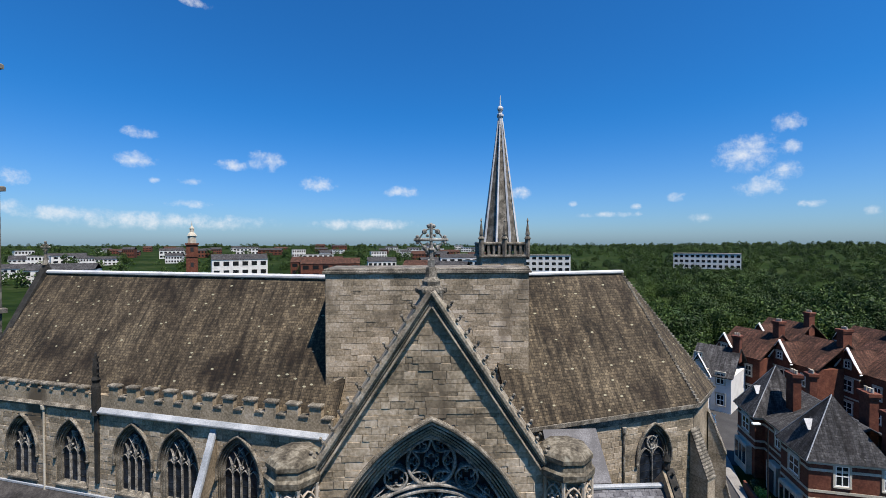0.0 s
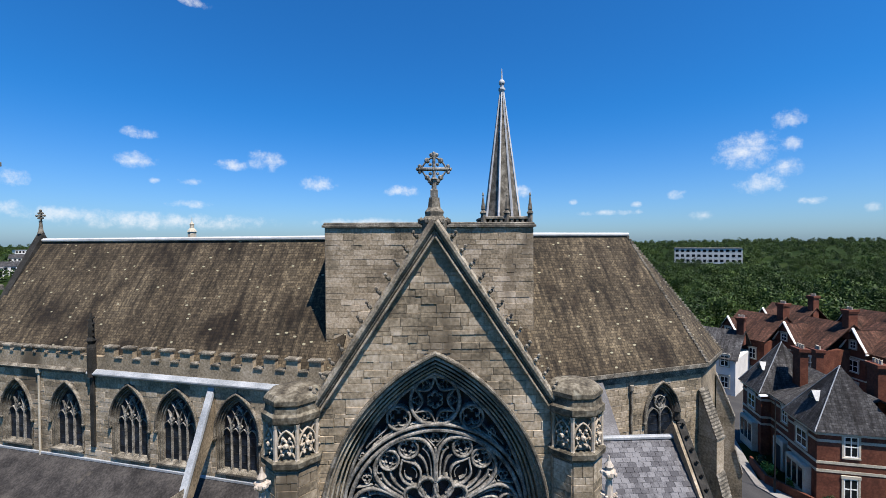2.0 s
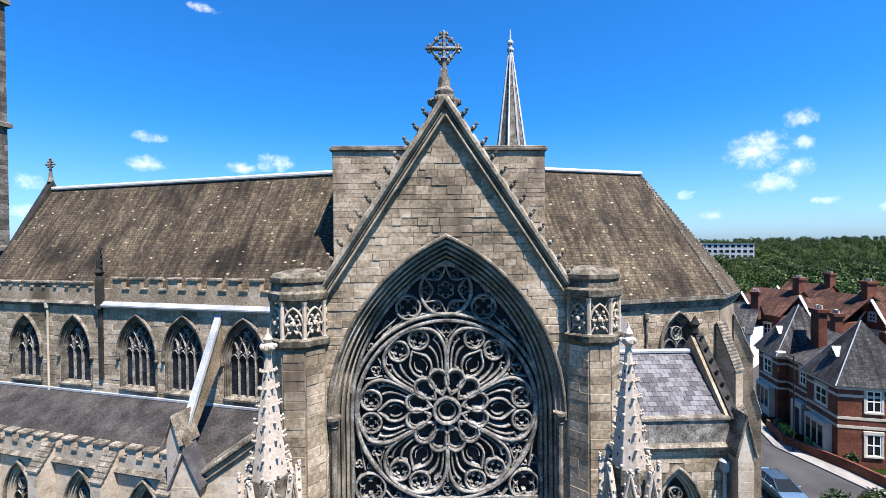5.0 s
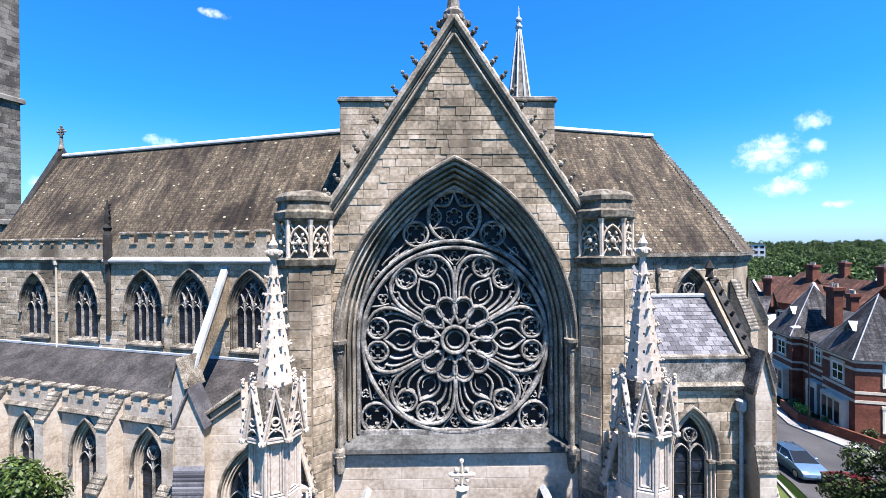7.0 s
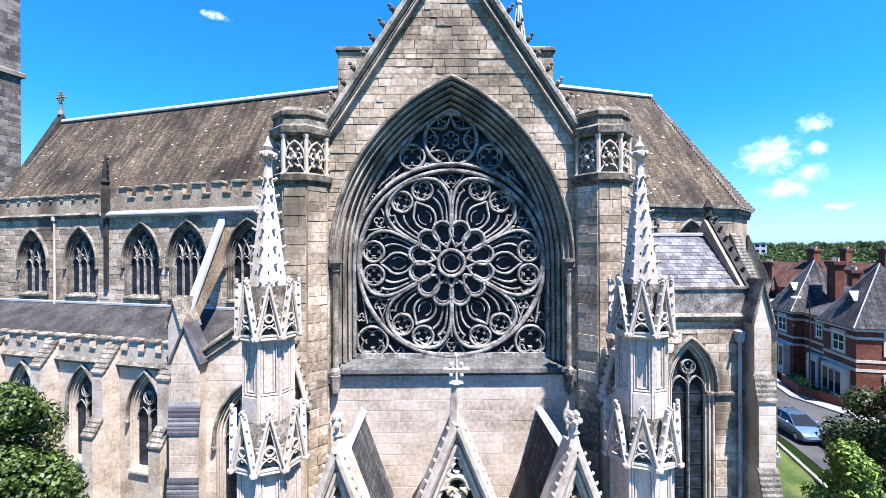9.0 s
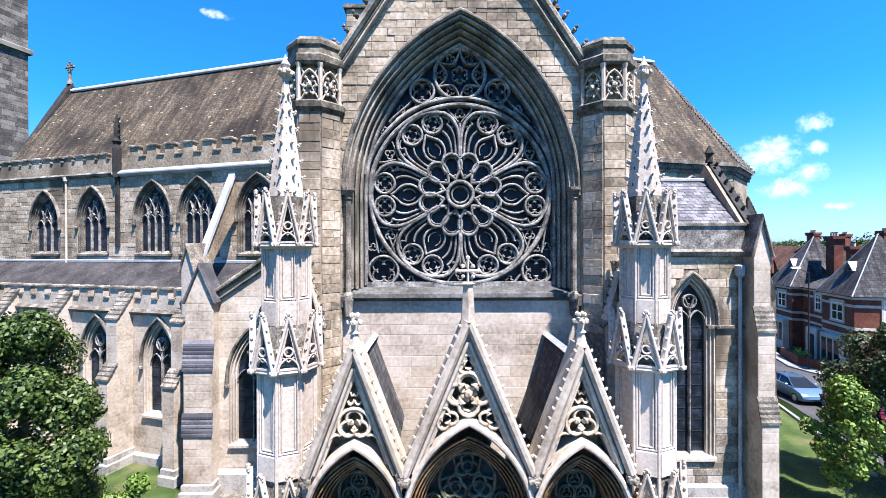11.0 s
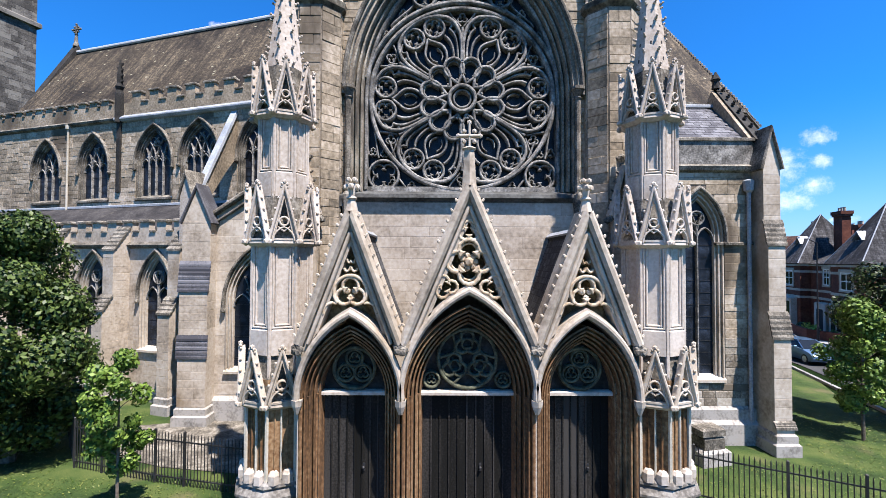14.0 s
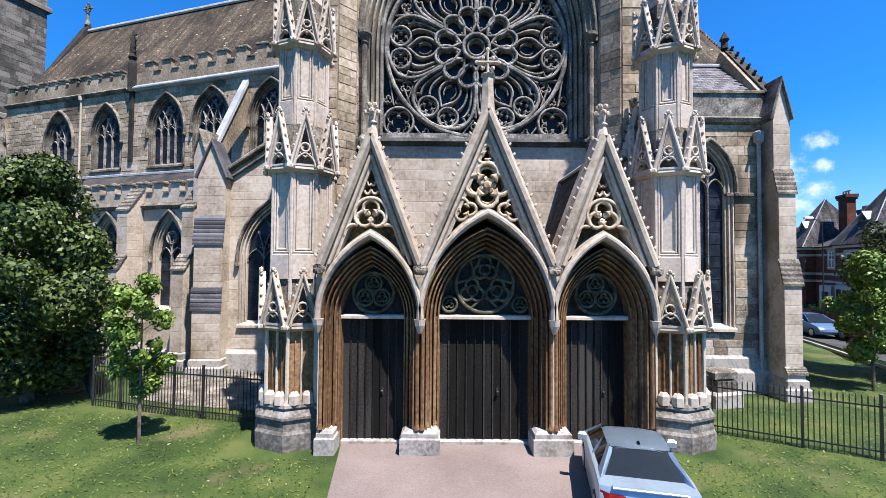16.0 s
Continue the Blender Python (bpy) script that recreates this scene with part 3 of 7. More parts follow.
def gothic_window(name, m, xc, w, zs, h, zb, lights, label, frame_mat=None, trace_mat=None, hood=True, depth=.2, foils=True, sill=True):
    frame_mat, trace_mat = frame_mat or M_TRIM, trace_mat or M_TRACERY
    e = thing(name, label, "window", m, kind="structure")
    bm = B()
    archivolt(bm, w, h, zs, zb, [(.30, -.03), (.24, -.06), (.22, .06), (.19, .07), (.17, -.0), (.12, .0), (.1, .13), (.07, .14), (.05, .06), (.015, .07), (0, .16), (0, depth + .12)], xc)
    part("window_frame", bm, frame_mat, e)
    if hood:
        bm = B()
        pts = arch(w + .36, h + .46, zs, xc)
        sweep(bm, [(xc - w - .36, zs - .25)] + pts + [(xc + w + .36, zs - .25)], .13, -.17, .0)
        for s in (-1, 1):
            knob(bm, xc + s * (w + .36), -.1, zs - .3, .12)
        part("hood_mould", bm, M_TRIM, e)
    bm = B()
    lw = 2 * w / lights
    bar = .062
    for k in range(1, lights):
        x = xc - w + lw * k
        top = zs + h * .9 if lights == 2 else zs
        sweep(bm, [(x, zb), (x, zs)], bar, depth - .14, depth + .04)
    for k in range(lights):
        x = xc - w + lw * (k + .5)
        sweep(bm, arch(lw / 2, lw * .75, zs - lw * .25, x, 5), bar * .8, depth - .12, depth + .03)
    R = (w * w + h * h) / (2 * w)
    for k in range(0, lights + 1):
        x = xc - w + lw * k
        for s in (-1, 1):
            if (k == 0 and s == -1) or (k == lights and s == 1):
                continue
            pts = [(x + s * (R - R * math.cos(a)), zs + R * math.sin(a)) for a in [i * .12 for i in range(14)]]
            pts = inside(pts, w, h, zs, xc)
            if k == 0 and s == 1 or k == lights and s == -1:
                continue
            if len(pts) > 1:
                sweep(bm, pts, bar * .85, depth - .13, depth + .03)
    if foils:
        if lights == 2:
            sweep(bm, circle(xc, zs + h * .5, w * .42, 16), bar, depth - .14, depth + .03, True)
            sweep(bm, foil(xc, zs + h * .5, w * .36, 4, math.pi / 4, 5), bar * .5, depth - .1, depth + .03, True)
        else:
            for k in range(1, lights):
                x = xc - w + lw * k
                sweep(bm, foil(x, zs + lw * .72, lw * .3, 4, 0, 4), bar * .5, depth - .1, depth + .03, True)
            sweep(bm, foil(xc, zs + h * .66, w * .2, 4, math.pi / 4, 5), bar * .6, depth - .1, depth + .03, True)
    part("tracery", bm, trace_mat, e, "pale stone mullions and tracery")
    bm = B()
    for z in [zb + .45 * i for i in range(1, int((zs - zb) / .45) + 1)]:
        box(bm, xc - w, xc + w, depth - .015, depth + .01, z - .012, z + .012)
    part("glazing_bar", bm, M_IRON, e)
    bm = B()
    f = bm.faces.new([bm.verts.new((x, depth, z)) for x, z in opening(w, h, zs, zb, xc)])
    part("pane", bm, M_GLASS, e, "dark leaded glass")
    if sill:
        bm = B()
        loft(bm, [[(xc - w - .32, y, z), (xc + w + .32, y, z)] for y, z in ((depth + .1, zb + .16), (-.12, zb - .06), (-.12, zb - .16), (.02, zb - .18))])
        part("window_sill", bm, frame_mat, e)
    return opening(w + .27, h + .27 * 1.25, zs, zb - .05, xc)


def slope_cap(bm, x0, x1, ya, yb, za, zb, t=.09, steps=5, over=.06):
    """Weathered stepped coping, course over course, falling from (yb, zb) behind to (ya, za) in front."""
    for k in range(steps):
        f0, f1 = k / steps, (k + 1) / steps
        y0, y1, z0, z1 = ya + (yb - ya) * f0, ya + (yb - ya) * f1, za + (zb - za) * f0, za + (zb - za) * f1
        v = [(x0 - over, y0 - .05, z0), (x1 + over, y0 - .05, z0), (x1 + over, y1, z1 - .02), (x0 - over, y1, z1 - .02)]
        lo = [bm.verts.new(p) for p in v]
        hi = [bm.verts.new((p[0], p[1], p[2] + t)) for p in v]
        bm.faces.new(hi); bm.faces.new(lo[::-1])
        for i in range(4):
            bm.faces.new((lo[i], lo[(i + 1) % 4], hi[(i + 1) % 4], hi[i]))


rng = random.Random(4)


def buttress(name, m, w, stages, label, material=None, cap=None, group="", gablet=0.0):
    """Stages from the ground up: (projection, top z, height of the sloping cap above it). Projects towards -y from y = 0."""
    e = thing(name, label, "buttress", m, group, "structure")
    z = 0.0
    for i, (pr, zt, hc) in enumerate(stages):
        nxt = stages[i + 1][0] if i + 1 < len(stages) else 0.0
        bm = B()
        box(bm, -w / 2, w / 2, -pr, .05, z, zt)
        if hc and not (gablet and i == len(stages) - 1):
            v = [(-w / 2, -pr, zt), (w / 2, -pr, zt), (w / 2, -nxt, zt + hc), (-w / 2, -nxt, zt + hc), (-w / 2, -nxt, zt), (w / 2, -nxt, zt)]
            q = [bm.verts.new(p) for p in v]
            for f in ((0, 1, 2, 3), (0, 3, 4), (1, 5, 2)):
                bm.faces.new([q[k] for k in f])
        part("buttress_stage", bm, material or M_PALE, e)
        side_face = new("side_face"); side_face.parent = e
        side_face.matrix_basis = Matrix.Translation((0, -pr, 0)) @ Matrix.Rotation(math.pi / 2, 4, "Z")
        ashlar(e, lambda za, zb: [(-w / 2, w / 2)], max(z, .76), zt, rng, material or M_PALE, y=-pr, course=(.3, .46), length=(.4, .9), proud=.006, joint=.005)
        ashlar(side_face, lambda za, zb: [(.0, pr)], max(z, .76), zt, rng, material or M_PALE, y=-w / 2, course=(.3, .46), length=(.4, .9), proud=.006, joint=.005)
        if hc and not (gablet and i == len(stages) - 1):
            bm = B()
            slope_cap(bm, -w / 2, w / 2, -pr, -nxt, zt, zt + hc, steps=max(3, int(hc / .17)))
            part("weathering", bm, cap or M_SLATE, e, "sloping stone weathering in courses")
        z = zt - .001
    if gablet:
        pr, zt, hc = stages[-1]
        bm = B()
        plate(bm, [(-w / 2, zt), (w / 2, zt), (0, zt + gablet)], [], -pr, .05)
        part("gablet", bm, material or M_PALE, e)
        bm = B()
        sweep(bm, [(-w / 2 - .08, zt - .1), (0, zt + gablet + .1), (w / 2 + .08, zt - .1)], .12, -pr - .1, .1)
        part("gablet_coping", bm, cap or M_TRIM, e)
    bm = B()
    pr = stages[0][0]
    box(bm, -w / 2 - .14, w / 2 + .14, -pr - .14, .05, 0, .45, .06)
    box(bm, -w / 2 - .07, w / 2 + .07, -pr - .07, .05, .44, .75, .06)
    part("plinth", bm, M_PLINTH, e)
    return e


# ---- church: main gable wall with the great window ----
M_F = pose(.33, 15.4, 0)
WW, WH, WS, WB = 3.36, 5.35, 12.35, 9.08     # great window: half width, rise, springing, foot
gable = thing("wall_gable", "tall gabled transept wall of weathered grey-brown sandstone blocks", "wall", M_F, kind="structure")
bm = B()
plate(bm, [(-5.0, 0), (5.0, 0), (5.0, 15.4), (4.25, 16.6), (0, 22.95), (-4.25, 16.6), (-5.0, 15.4)], [opening(WW + .4, WH + .6, WS, WB - .3)], 0, 1.1)
part("wall_core", bm, M_MORTAR, gable)


def gable_spans(za, zb):
    def half(z):
        return 4.1 if z < 16.6 else max(0, (22.95 - z) / (22.95 - 16.6) * 4.2 - .12)
    hw = min(half(za), half(zb))
    if hw < .12:
        return []
    s = [(-hw, hw)]
    if zb > WB - .45:
        a = max(arch_half(WW + .5, WH + .74, WS, max(za, WB)), arch_half(WW + .5, WH + .74, WS, zb))
        if a > 0:
            s = cut(s, -a, a)
    return s


def low_spans(za, zb):
    return [(-4.1, 4.1)]


ashlar(gable, gable_spans, 8.93, 22.7, rng, M_STONE, single=lambda x, z: z > 16.2, course=(.13, .32), length=(.24, .85), proud=.034)
ashlar(gable, low_spans, 3.2, 8.66, rng, M_PALE, course=(.3, .42), length=(.7, 1.5), proud=.006, joint=.004)
bm = B()
loft(bm, [[(-4.15, y, z), (4.15, y, z)] for y, z in ((.75, WB + .1), (-.16, 8.93), (-.2, 8.8), (-.05, 8.72), (.02, 8.66))])
for s in (-1, 1):
    box(bm, s * 4.0 - .12, s * 4.0 + .12, -.26, .1, 8.5, 8.9, .05)
part("great_sill", bm, M_SILL, gable, "broad sloping stone sill")
bm = B()
archivolt(bm, WW, WH, WS, WB, [(.58, -.02), (.56, -.1), (.49, -.12), (.47, .14), (.43, .18), (.41, .0), (.35, -.01), (.33, .32), (.29, .36), (.27, .15), (.21, .14), (.19, .5), (.15, .54), (.13, .33), (.07, .33), (.05, .7), (0, .72), (0, 1.0)], 0, 18)
part("archivolt", bm, M_ARCH, gable, "deeply moulded pointed arch round the great window")
bm = B()
sweep(bm, [(-WW - .63, WS - .1)] + arch(WW + .63, WH + .82, WS, 0, 18) + [(WW + .63, WS - .1)], .15, -.22, .02)
part("hood_mould", bm, M_TRIM, gable)
for s in (-1, 1):
    bm = B()
    ngon(bm, [(.17, 8.75), (.17, 8.9), (.1, 9.0), (.1, 12.1), (.14, 12.15), (.11, 12.2), (.2, 12.4), (.24, 12.42), (.24, 12.52)], 10, s * 3.82, -.12)
    part("colonnette", bm, M_TRIM, gable)
    bm = B()
    ngon(bm, [(.03, 8.05), (.13, 8.2), (.16, 8.5), (.2, 8.75)], 8, s * 3.82, -.16)
    part("corbel", bm, M_TRIM, gable)
# raking coping with crockets
for s in (-1, 1):
    bm = B()
    sweep(bm, [(s * 4.5, 16.35), (s * .02, 23.1)], .26, -.3, 1.25)
    part("raking_coping", bm, M_ARCH, gable, "moulded raking coping")
    bm = B()
    sweep(bm, [(s * 4.28, 16.35), (s * .02, 22.76)], .08, -.16, .1)
    part("dark_moulding", bm, M_TRIM, gable)
    bm = B()
    sweep(bm, [(s * 4.14, 16.35), (s * .02, 22.56)], .1, -.22, .1)
    part("inner_moulding", bm, M_ARCH, gable)
    for k in range(13):
        f = .05 + k * .071
        bm = B()
        crocket(bm, 0, 0, 0, .1, (s * .8, -.1, .5))
        knob(bm, s * .04, -.09, .06, .085)
        knob(bm, s * .16, -.05, .2, .07)
        x, z = s * 4.5 * (1 - f), 16.35 + 6.75 * f
        part("crocket", bm, M_TRIM, gable, m=Matrix.Translation((x + s * .13, -.16, z + .09)))
bm = B()
ngon(bm, [(.42, 22.45), (.46, 22.9), (.5, 23.15), (.34, 23.3), (.36, 23.45), (.24, 23.6), (.2, 23.95)], 8, 0, .3)
for k in range(6):
    a = k * math.pi / 3
    knob(bm, .46 * math.cos(a), .3 + .46 * math.sin(a), 23.12, .15)
part("apex_block", bm, M_TRIM, gable, "carved leafy apex stone")

cross = thing("gable_cross", "ornate floriated stone cross on the gable apex", "cross", pose(.33, 15.7, 23.94))
bm = B()
box(bm, -.13, .13, -.1, .1, 0, .32, .04)
ngon(bm, [(.1, .3), (.085, .62), (.14, .66), (.09, .72)], 8)
part("shaft", bm, M_TRACERY, cross)
bm = B()
cz = 1.02
sweep(bm, [(0, .68), (0, 1.55)], .11, -.08, .08)
sweep(bm, [(-.53, cz), (.53, cz)], .11, -.081, .081)
for sx in (-1, 1):
    for sz in (-1, 1):
        sweep(bm, bez((sx * .05, cz + sz * .42), (sx * .2, cz + sz * .36), (sx * .36, cz + sz * .2), (sx * .42, cz + sz * .05)), .055, -.055, .055)
        knob(bm, sx * .24, 0, cz + sz * .3, .11)
        knob(bm, sx * .13, 0, cz + sz * .16, .07)
        knob(bm, sx * .1, 0, cz + sz * .5, .08)
        knob(bm, sx * .5, 0, cz + sz * .1, .08)
for x, z in ((0, cz + .56), (.58, cz), (-.58, cz)):
    knob(bm, x, 0, z, .07)
for s in (-1, 1):
    knob(bm, s * .14, 0, .6, .1)
knob(bm, 0, -.02, cz, .1)
part("cross_head", bm, M_TRACERY, cross)

# ---- the great window ----
win = thing("window_1", "great pointed window filled with a stone wheel of flowing tracery", "window", M_F, kind="structure")
Y0, Y1 = .55, .92
RC = (0, 12.37)
RR = 3.13
WHEEL = 1.055     # petals, lobes and rim pieces are drawn for a wheel of 2.98


def pol(r, deg):
    a = radians(deg)
    return (r * math.cos(a), r * math.sin(a))


bm = B()
sweep(bm, circle(*RC, RR + .06, 64), .15, Y0 - .06, Y1, True)
part("outer_ring", bm, M_TRACERY, win)
bm = B()
sweep(bm, circle(*RC, RR + .28, 40, radians(12), radians(168), True), .13, Y0 - .08, Y1)
part("arch_ring", bm, M_TRACERY, win)
bm = B()
sweep(bm, circle(*RC, .45, 28), .13, Y0 - .12, Y1, True)
sweep(bm, circle(*RC, .3, 24), .07, Y0 - .04, Y1, True)
part("hub", bm, M_TRACERY, win)
# twelve petals
bm = B()
sweep(bm, bez((.5, 0), (.62, .08), (.8, .33), (1.03, .3), 6) + bez((1.03, .3), (1.4, .22), (1.4, -.22), (1.03, -.3), 8)[1:] + bez((1.03, -.3), (.8, -.33), (.62, -.08), (.5, 0), 6)[1:-1], .09, Y0 - .04, Y1, True)
sweep(bm, bez((.78, .12), (.95, .3), (1.22, .22), (1.22, 0), 5) + bez((1.22, 0), (1.22, -.22), (.95, -.3), (.78, -.12), 5)[1:], .04, Y0 + .04, Y1)
knob(bm, .62, Y0, .0, .05)
petal = part("petal", bm, M_TRACERY, win)
for k in range(12):
    mm = Matrix.Translation((RC[0], 0, RC[1])) @ Matrix.Rotation(-radians(15 + 30 * k), 4, "Y") @ Matrix.Diagonal((1.13, 1, 1.13, 1))
    if k == 0:
        petal.matrix_basis = mm
    else:
        share("petal", petal.data, win, mm)
# six lobes
bm = B()
for s in (1, -1):
    def P(r, d):
        x, z = pol(r, d)
        return (x, z * s)
    sweep(bm, bez(P(1.28, 29), P(1.9, 29.6), P(2.5, 30), P(2.78, 19), 9) + bez(P(2.78, 19), P(2.95, 12), P(2.98, 6), P(2.98, 0), 5)[1:], .11, Y0 - .05, Y1)
    sweep(bm, bez(P(1.32, 24), P(1.8, 25), P(2.2, 26), P(2.42, 19.5), 8), .07, Y0 + .03, Y1)
    sweep(bm, bez(P(1.3, 18), P(1.65, 20), P(2.0, 21), P(2.22, 14.5), 8), .07, Y0 + .03, Y1)
    cx, cz_ = P(2.56, 8.6)
    sweep(bm, circle(cx, cz_, .335, 18), .08, Y0, Y1, True)
    sweep(bm, foil(cx, cz_, .29, 4, math.pi / 4, 5), .055, Y0 + .06, Y1, True)
    sweep(bm, bez(P(1.36, 6), P(1.5, 13), P(1.85, 13), P(2.0, 8), 7) + bez(P(2.0, 8), P(2.1, 5), P(2.2, 2), P(2.32, 0), 4)[1:], .075, Y0 + .01, Y1)
    sweep(bm, bez(P(1.5, 3), P(1.62, 8), P(1.8, 8), P(1.92, 4), 5), .035, Y0 + .07, Y1)
    sweep(bm, bez(P(2.42, 19.5), P(2.5, 24), P(2.64, 22), P(2.7, 17), 5), .05, Y0 + .04, Y1)
    knob(bm, *[P(2.3, 24)[0], Y0 + .1, P(2.3, 24)[1]], .06)
lobe = part("lobe", bm, M_TRACERY, win)
for k in range(6):
    mm = Matrix.Translation((RC[0], 0, RC[1])) @ Matrix.Rotation(-radians(60 * k), 4, "Y") @ Matrix.Diagonal((WHEEL, 1, WHEEL, 1))
    if k == 0:
        lobe.matrix_basis = mm
    else:
        share("lobe", lobe.data, win, mm)
# small cusped pieces between the lobes at the rim
bm = B()
sweep(bm, bez((2.45, -.05), (2.6, -.18), (2.7, -.3), (2.9, -.42), 5), .05, Y0 + .03, Y1)
sweep(bm, bez((2.45, .05), (2.6, .18), (2.7, .3), (2.9, .42), 5), .05, Y0 + .03, Y1)
sweep(bm, foil(2.72, 0, .17, 3, 0, 5), .04, Y0 + .04, Y1, True)
sweep(bm, [(1.3, 0), (2.4, 0)], .09, Y0 - .02, Y1)
rim = part("rim_cusp", bm, M_TRACERY, win)
for k in range(6):
    mm = Matrix.Translation((RC[0], 0, RC[1])) @ Matrix.Rotation(-radians(30 + 60 * k), 4, "Y") @ Matrix.Diagonal((WHEEL, 1, WHEEL, 1))
    if k == 0:
        rim.matrix_basis = mm
    else:
        share("rim_cusp", rim.data, win, mm)
# top circle with a six-pointed star, flanking and corner circles
bm = B()
sc = (0, 16.62)
sweep(bm, circle(*sc, .9, 32), .12, Y0 - .05, Y1, True)
star = []
for k in range(6):
    a = math.pi / 2 + k * math.pi / 3
    p0 = (sc[0] + .84 * math.cos(a), sc[1] + .84 * math.sin(a)); p3 = (sc[0] + .84 * math.cos(a + math.pi / 3), sc[1] + .84 * math.sin(a + math.pi / 3))
    mid = (sc[0] + .36 * math.cos(a + math.pi / 6), sc[1] + .36 * math.sin(a + math.pi / 6))
    star += bez(p0, mid, mid, p3, 6)[:-1]
sweep(bm, star, .075, Y0, Y1, True)
for k in range(6):
    a = math.pi / 2 + k * math.pi / 3 + math.pi / 6
    sweep(bm, foil(sc[0] + .66 * math.cos(a), sc[1] + .66 * math.sin(a), .17, 3, a, 4), .03, Y0 + .05, Y1, True)
sweep(bm, foil(*sc, .3, 6, math.pi / 2, 4), .04, Y0 + .05, Y1, True)
part("star_circle", bm, M_TRACERY, win)
for s in (-1, 1):
    for cx, cz_, r in ((1.33 * s, 16.02, .42), (2.72 * s, 9.68, .52)):
        bm = B()
        sweep(bm, circle(cx, cz_, r, 24), .085, Y0 - .04, Y1, True)
        sweep(bm, foil(cx, cz_, r - .05, 4, math.pi / 4, 6), .05, Y0 + .04, Y1, True)
        part("quatrefoil_circle", bm, M_TRACERY, win)
    bm = B()
    for a, b in (((1.7, 15.72), (2.5, 14.95)), ((.5, 15.85), (.9, 15.75)), ((2.2, 15.1), (2.8, 14.2)), ((.32, 17.42), (.02, 17.66)), ((1.75, 16.1), (1.25, 16.75)), ((1.5, 15.6), (2.2, 15.05)), ((2.3, 10.3), (2.55, 10.9)), ((1.9, 9.25), (2.2, 9.55)), ((2.9, 10.3), (3.05, 11.2))):
        sweep(bm, bez((a[0] * s, a[1]), (a[0] * s, a[1] - .12), (b[0] * s, b[1] + .12), (b[0] * s, b[1]), 4), .06, Y0 + .02, Y1)
    for cx, cz_ in ((2.08, 15.4), (2.66, 14.62), (2.42, 9.4), (3.1, 10.5), (2.7, 10.45), (1.75, 9.33), (.66, 15.72)):
        sweep(bm, foil(cx * s, cz_, .15, 3, 1.5, 4), .035, Y0 + .04, Y1, True)
    part("spandrel_tracery", bm, M_TRACERY, win)
bm = B()
bm.faces.new([bm.verts.new((x, .84, z)) for x, z in opening(WW, WH, WS, WB, 0, 18)])
part("pane", bm, M_GLASS, win, "dark leaded glass")
bm = B()
sweep(bm, [(-WW + .03, WB + .1), (-WW + .03, WS)] + arch(WW - .03, WH - .05, WS, 0, 18)[1:-1] + [(WW - .03, WS), (WW - .03, WB + .1)], .12, Y0 - .1, Y1)
box(bm, -WW, WW, Y0 - .05, Y1, WB, WB + .2)
part("window_frame", bm, M_TRACERY, win)

# ---- corner turrets of the gable wall ----
def corner_turret(m, label):
    e = thing("corner_turret", label, "turret", m, "turrets beside the gable", "structure")
    bm = B()
    ngon(bm, [(1.02, 0), (1.02, .8), (.93, .95), (.93, 14.95)], 8)
    part("shaft", bm, M_MORTAR, e)
    bm = B()
    ngon(bm, [(.93, 14.9), (1.06, 15.02), (1.08, 15.2), (1.0, 15.26)], 8)
    ngon(bm, [(.98, 16.42), (1.04, 16.5), (1.05, 16.7), (.95, 16.78), (.92, 17.0), (.98, 17.06), (.98, 17.2), (.86, 17.34), (.3, 17.46)], 8)
    part("cornice", bm, M_LICHEN, e, "lichen-spotted moulded cornice")
    bm = B()
    ngon(bm, [(.78, 15.2), (.78, 16.5)], 8)
    part("lantern_core", bm, M_STONE, e)
    for k in range(8):
        a = math.pi / 8 + k * math.pi / 4
        bm = B()
        ngon(bm, [(.1, 15.22), (.07, 15.3), (.07, 16.3), (.11, 16.45)], 6, .92 * math.cos(a), .92 * math.sin(a))
        part("lantern_post", bm, M_PALE, e)
        bm = B()
        sweep(bm, arch(.3, .5, 15.75, 0, 5), .06, -.9, -.78)
        sweep(bm, foil(0, 15.7, .24, 4, .7, 4), .05, -.87, -.78, True)
        sweep(bm, [(-.28, 15.3), (.28, 16.3)], .05, -.86, -.78)
        sweep(bm, [(.28, 15.3), (-.28, 16.3)], .05, -.862, -.78)
        for q in range(6):
            knob(bm, .22 * math.cos(q * 1.05 + k), -.88, 15.72 + .3 * math.sin(q * 1.05 + k), .06)
        knob(bm, 0, -.9, 15.75, .1)
        part("lantern_panel", bm, M_PALE, e, "pierced stone panel", m=Matrix.Rotation(k * math.pi / 4, 4, "Z"))
    # squared stones on the faces that are seen
    for k in (-2, -1, 0, 1, 2):
        face = new("turret_face")
        face.parent = e
        face.matrix_basis = Matrix.Rotation(k * math.pi / 4, 4, "Z")
        ashlar(face, lambda za, zb: [(-.34, .34)], 1.0, 14.85, rng, M_STONE, y=-.862, length=(.3, .68), course=(.24, .38), single=(lambda x, z: z > 6) if abs(k) < 2 else None)
    return e


corner_turret(pose(-4.58, 15.5, 0), "octagonal turret of weathered sandstone with a pierced top")
corner_turret(pose(5.28, 15.5, 0), "octagonal turret of weathered sandstone with a pierced top")

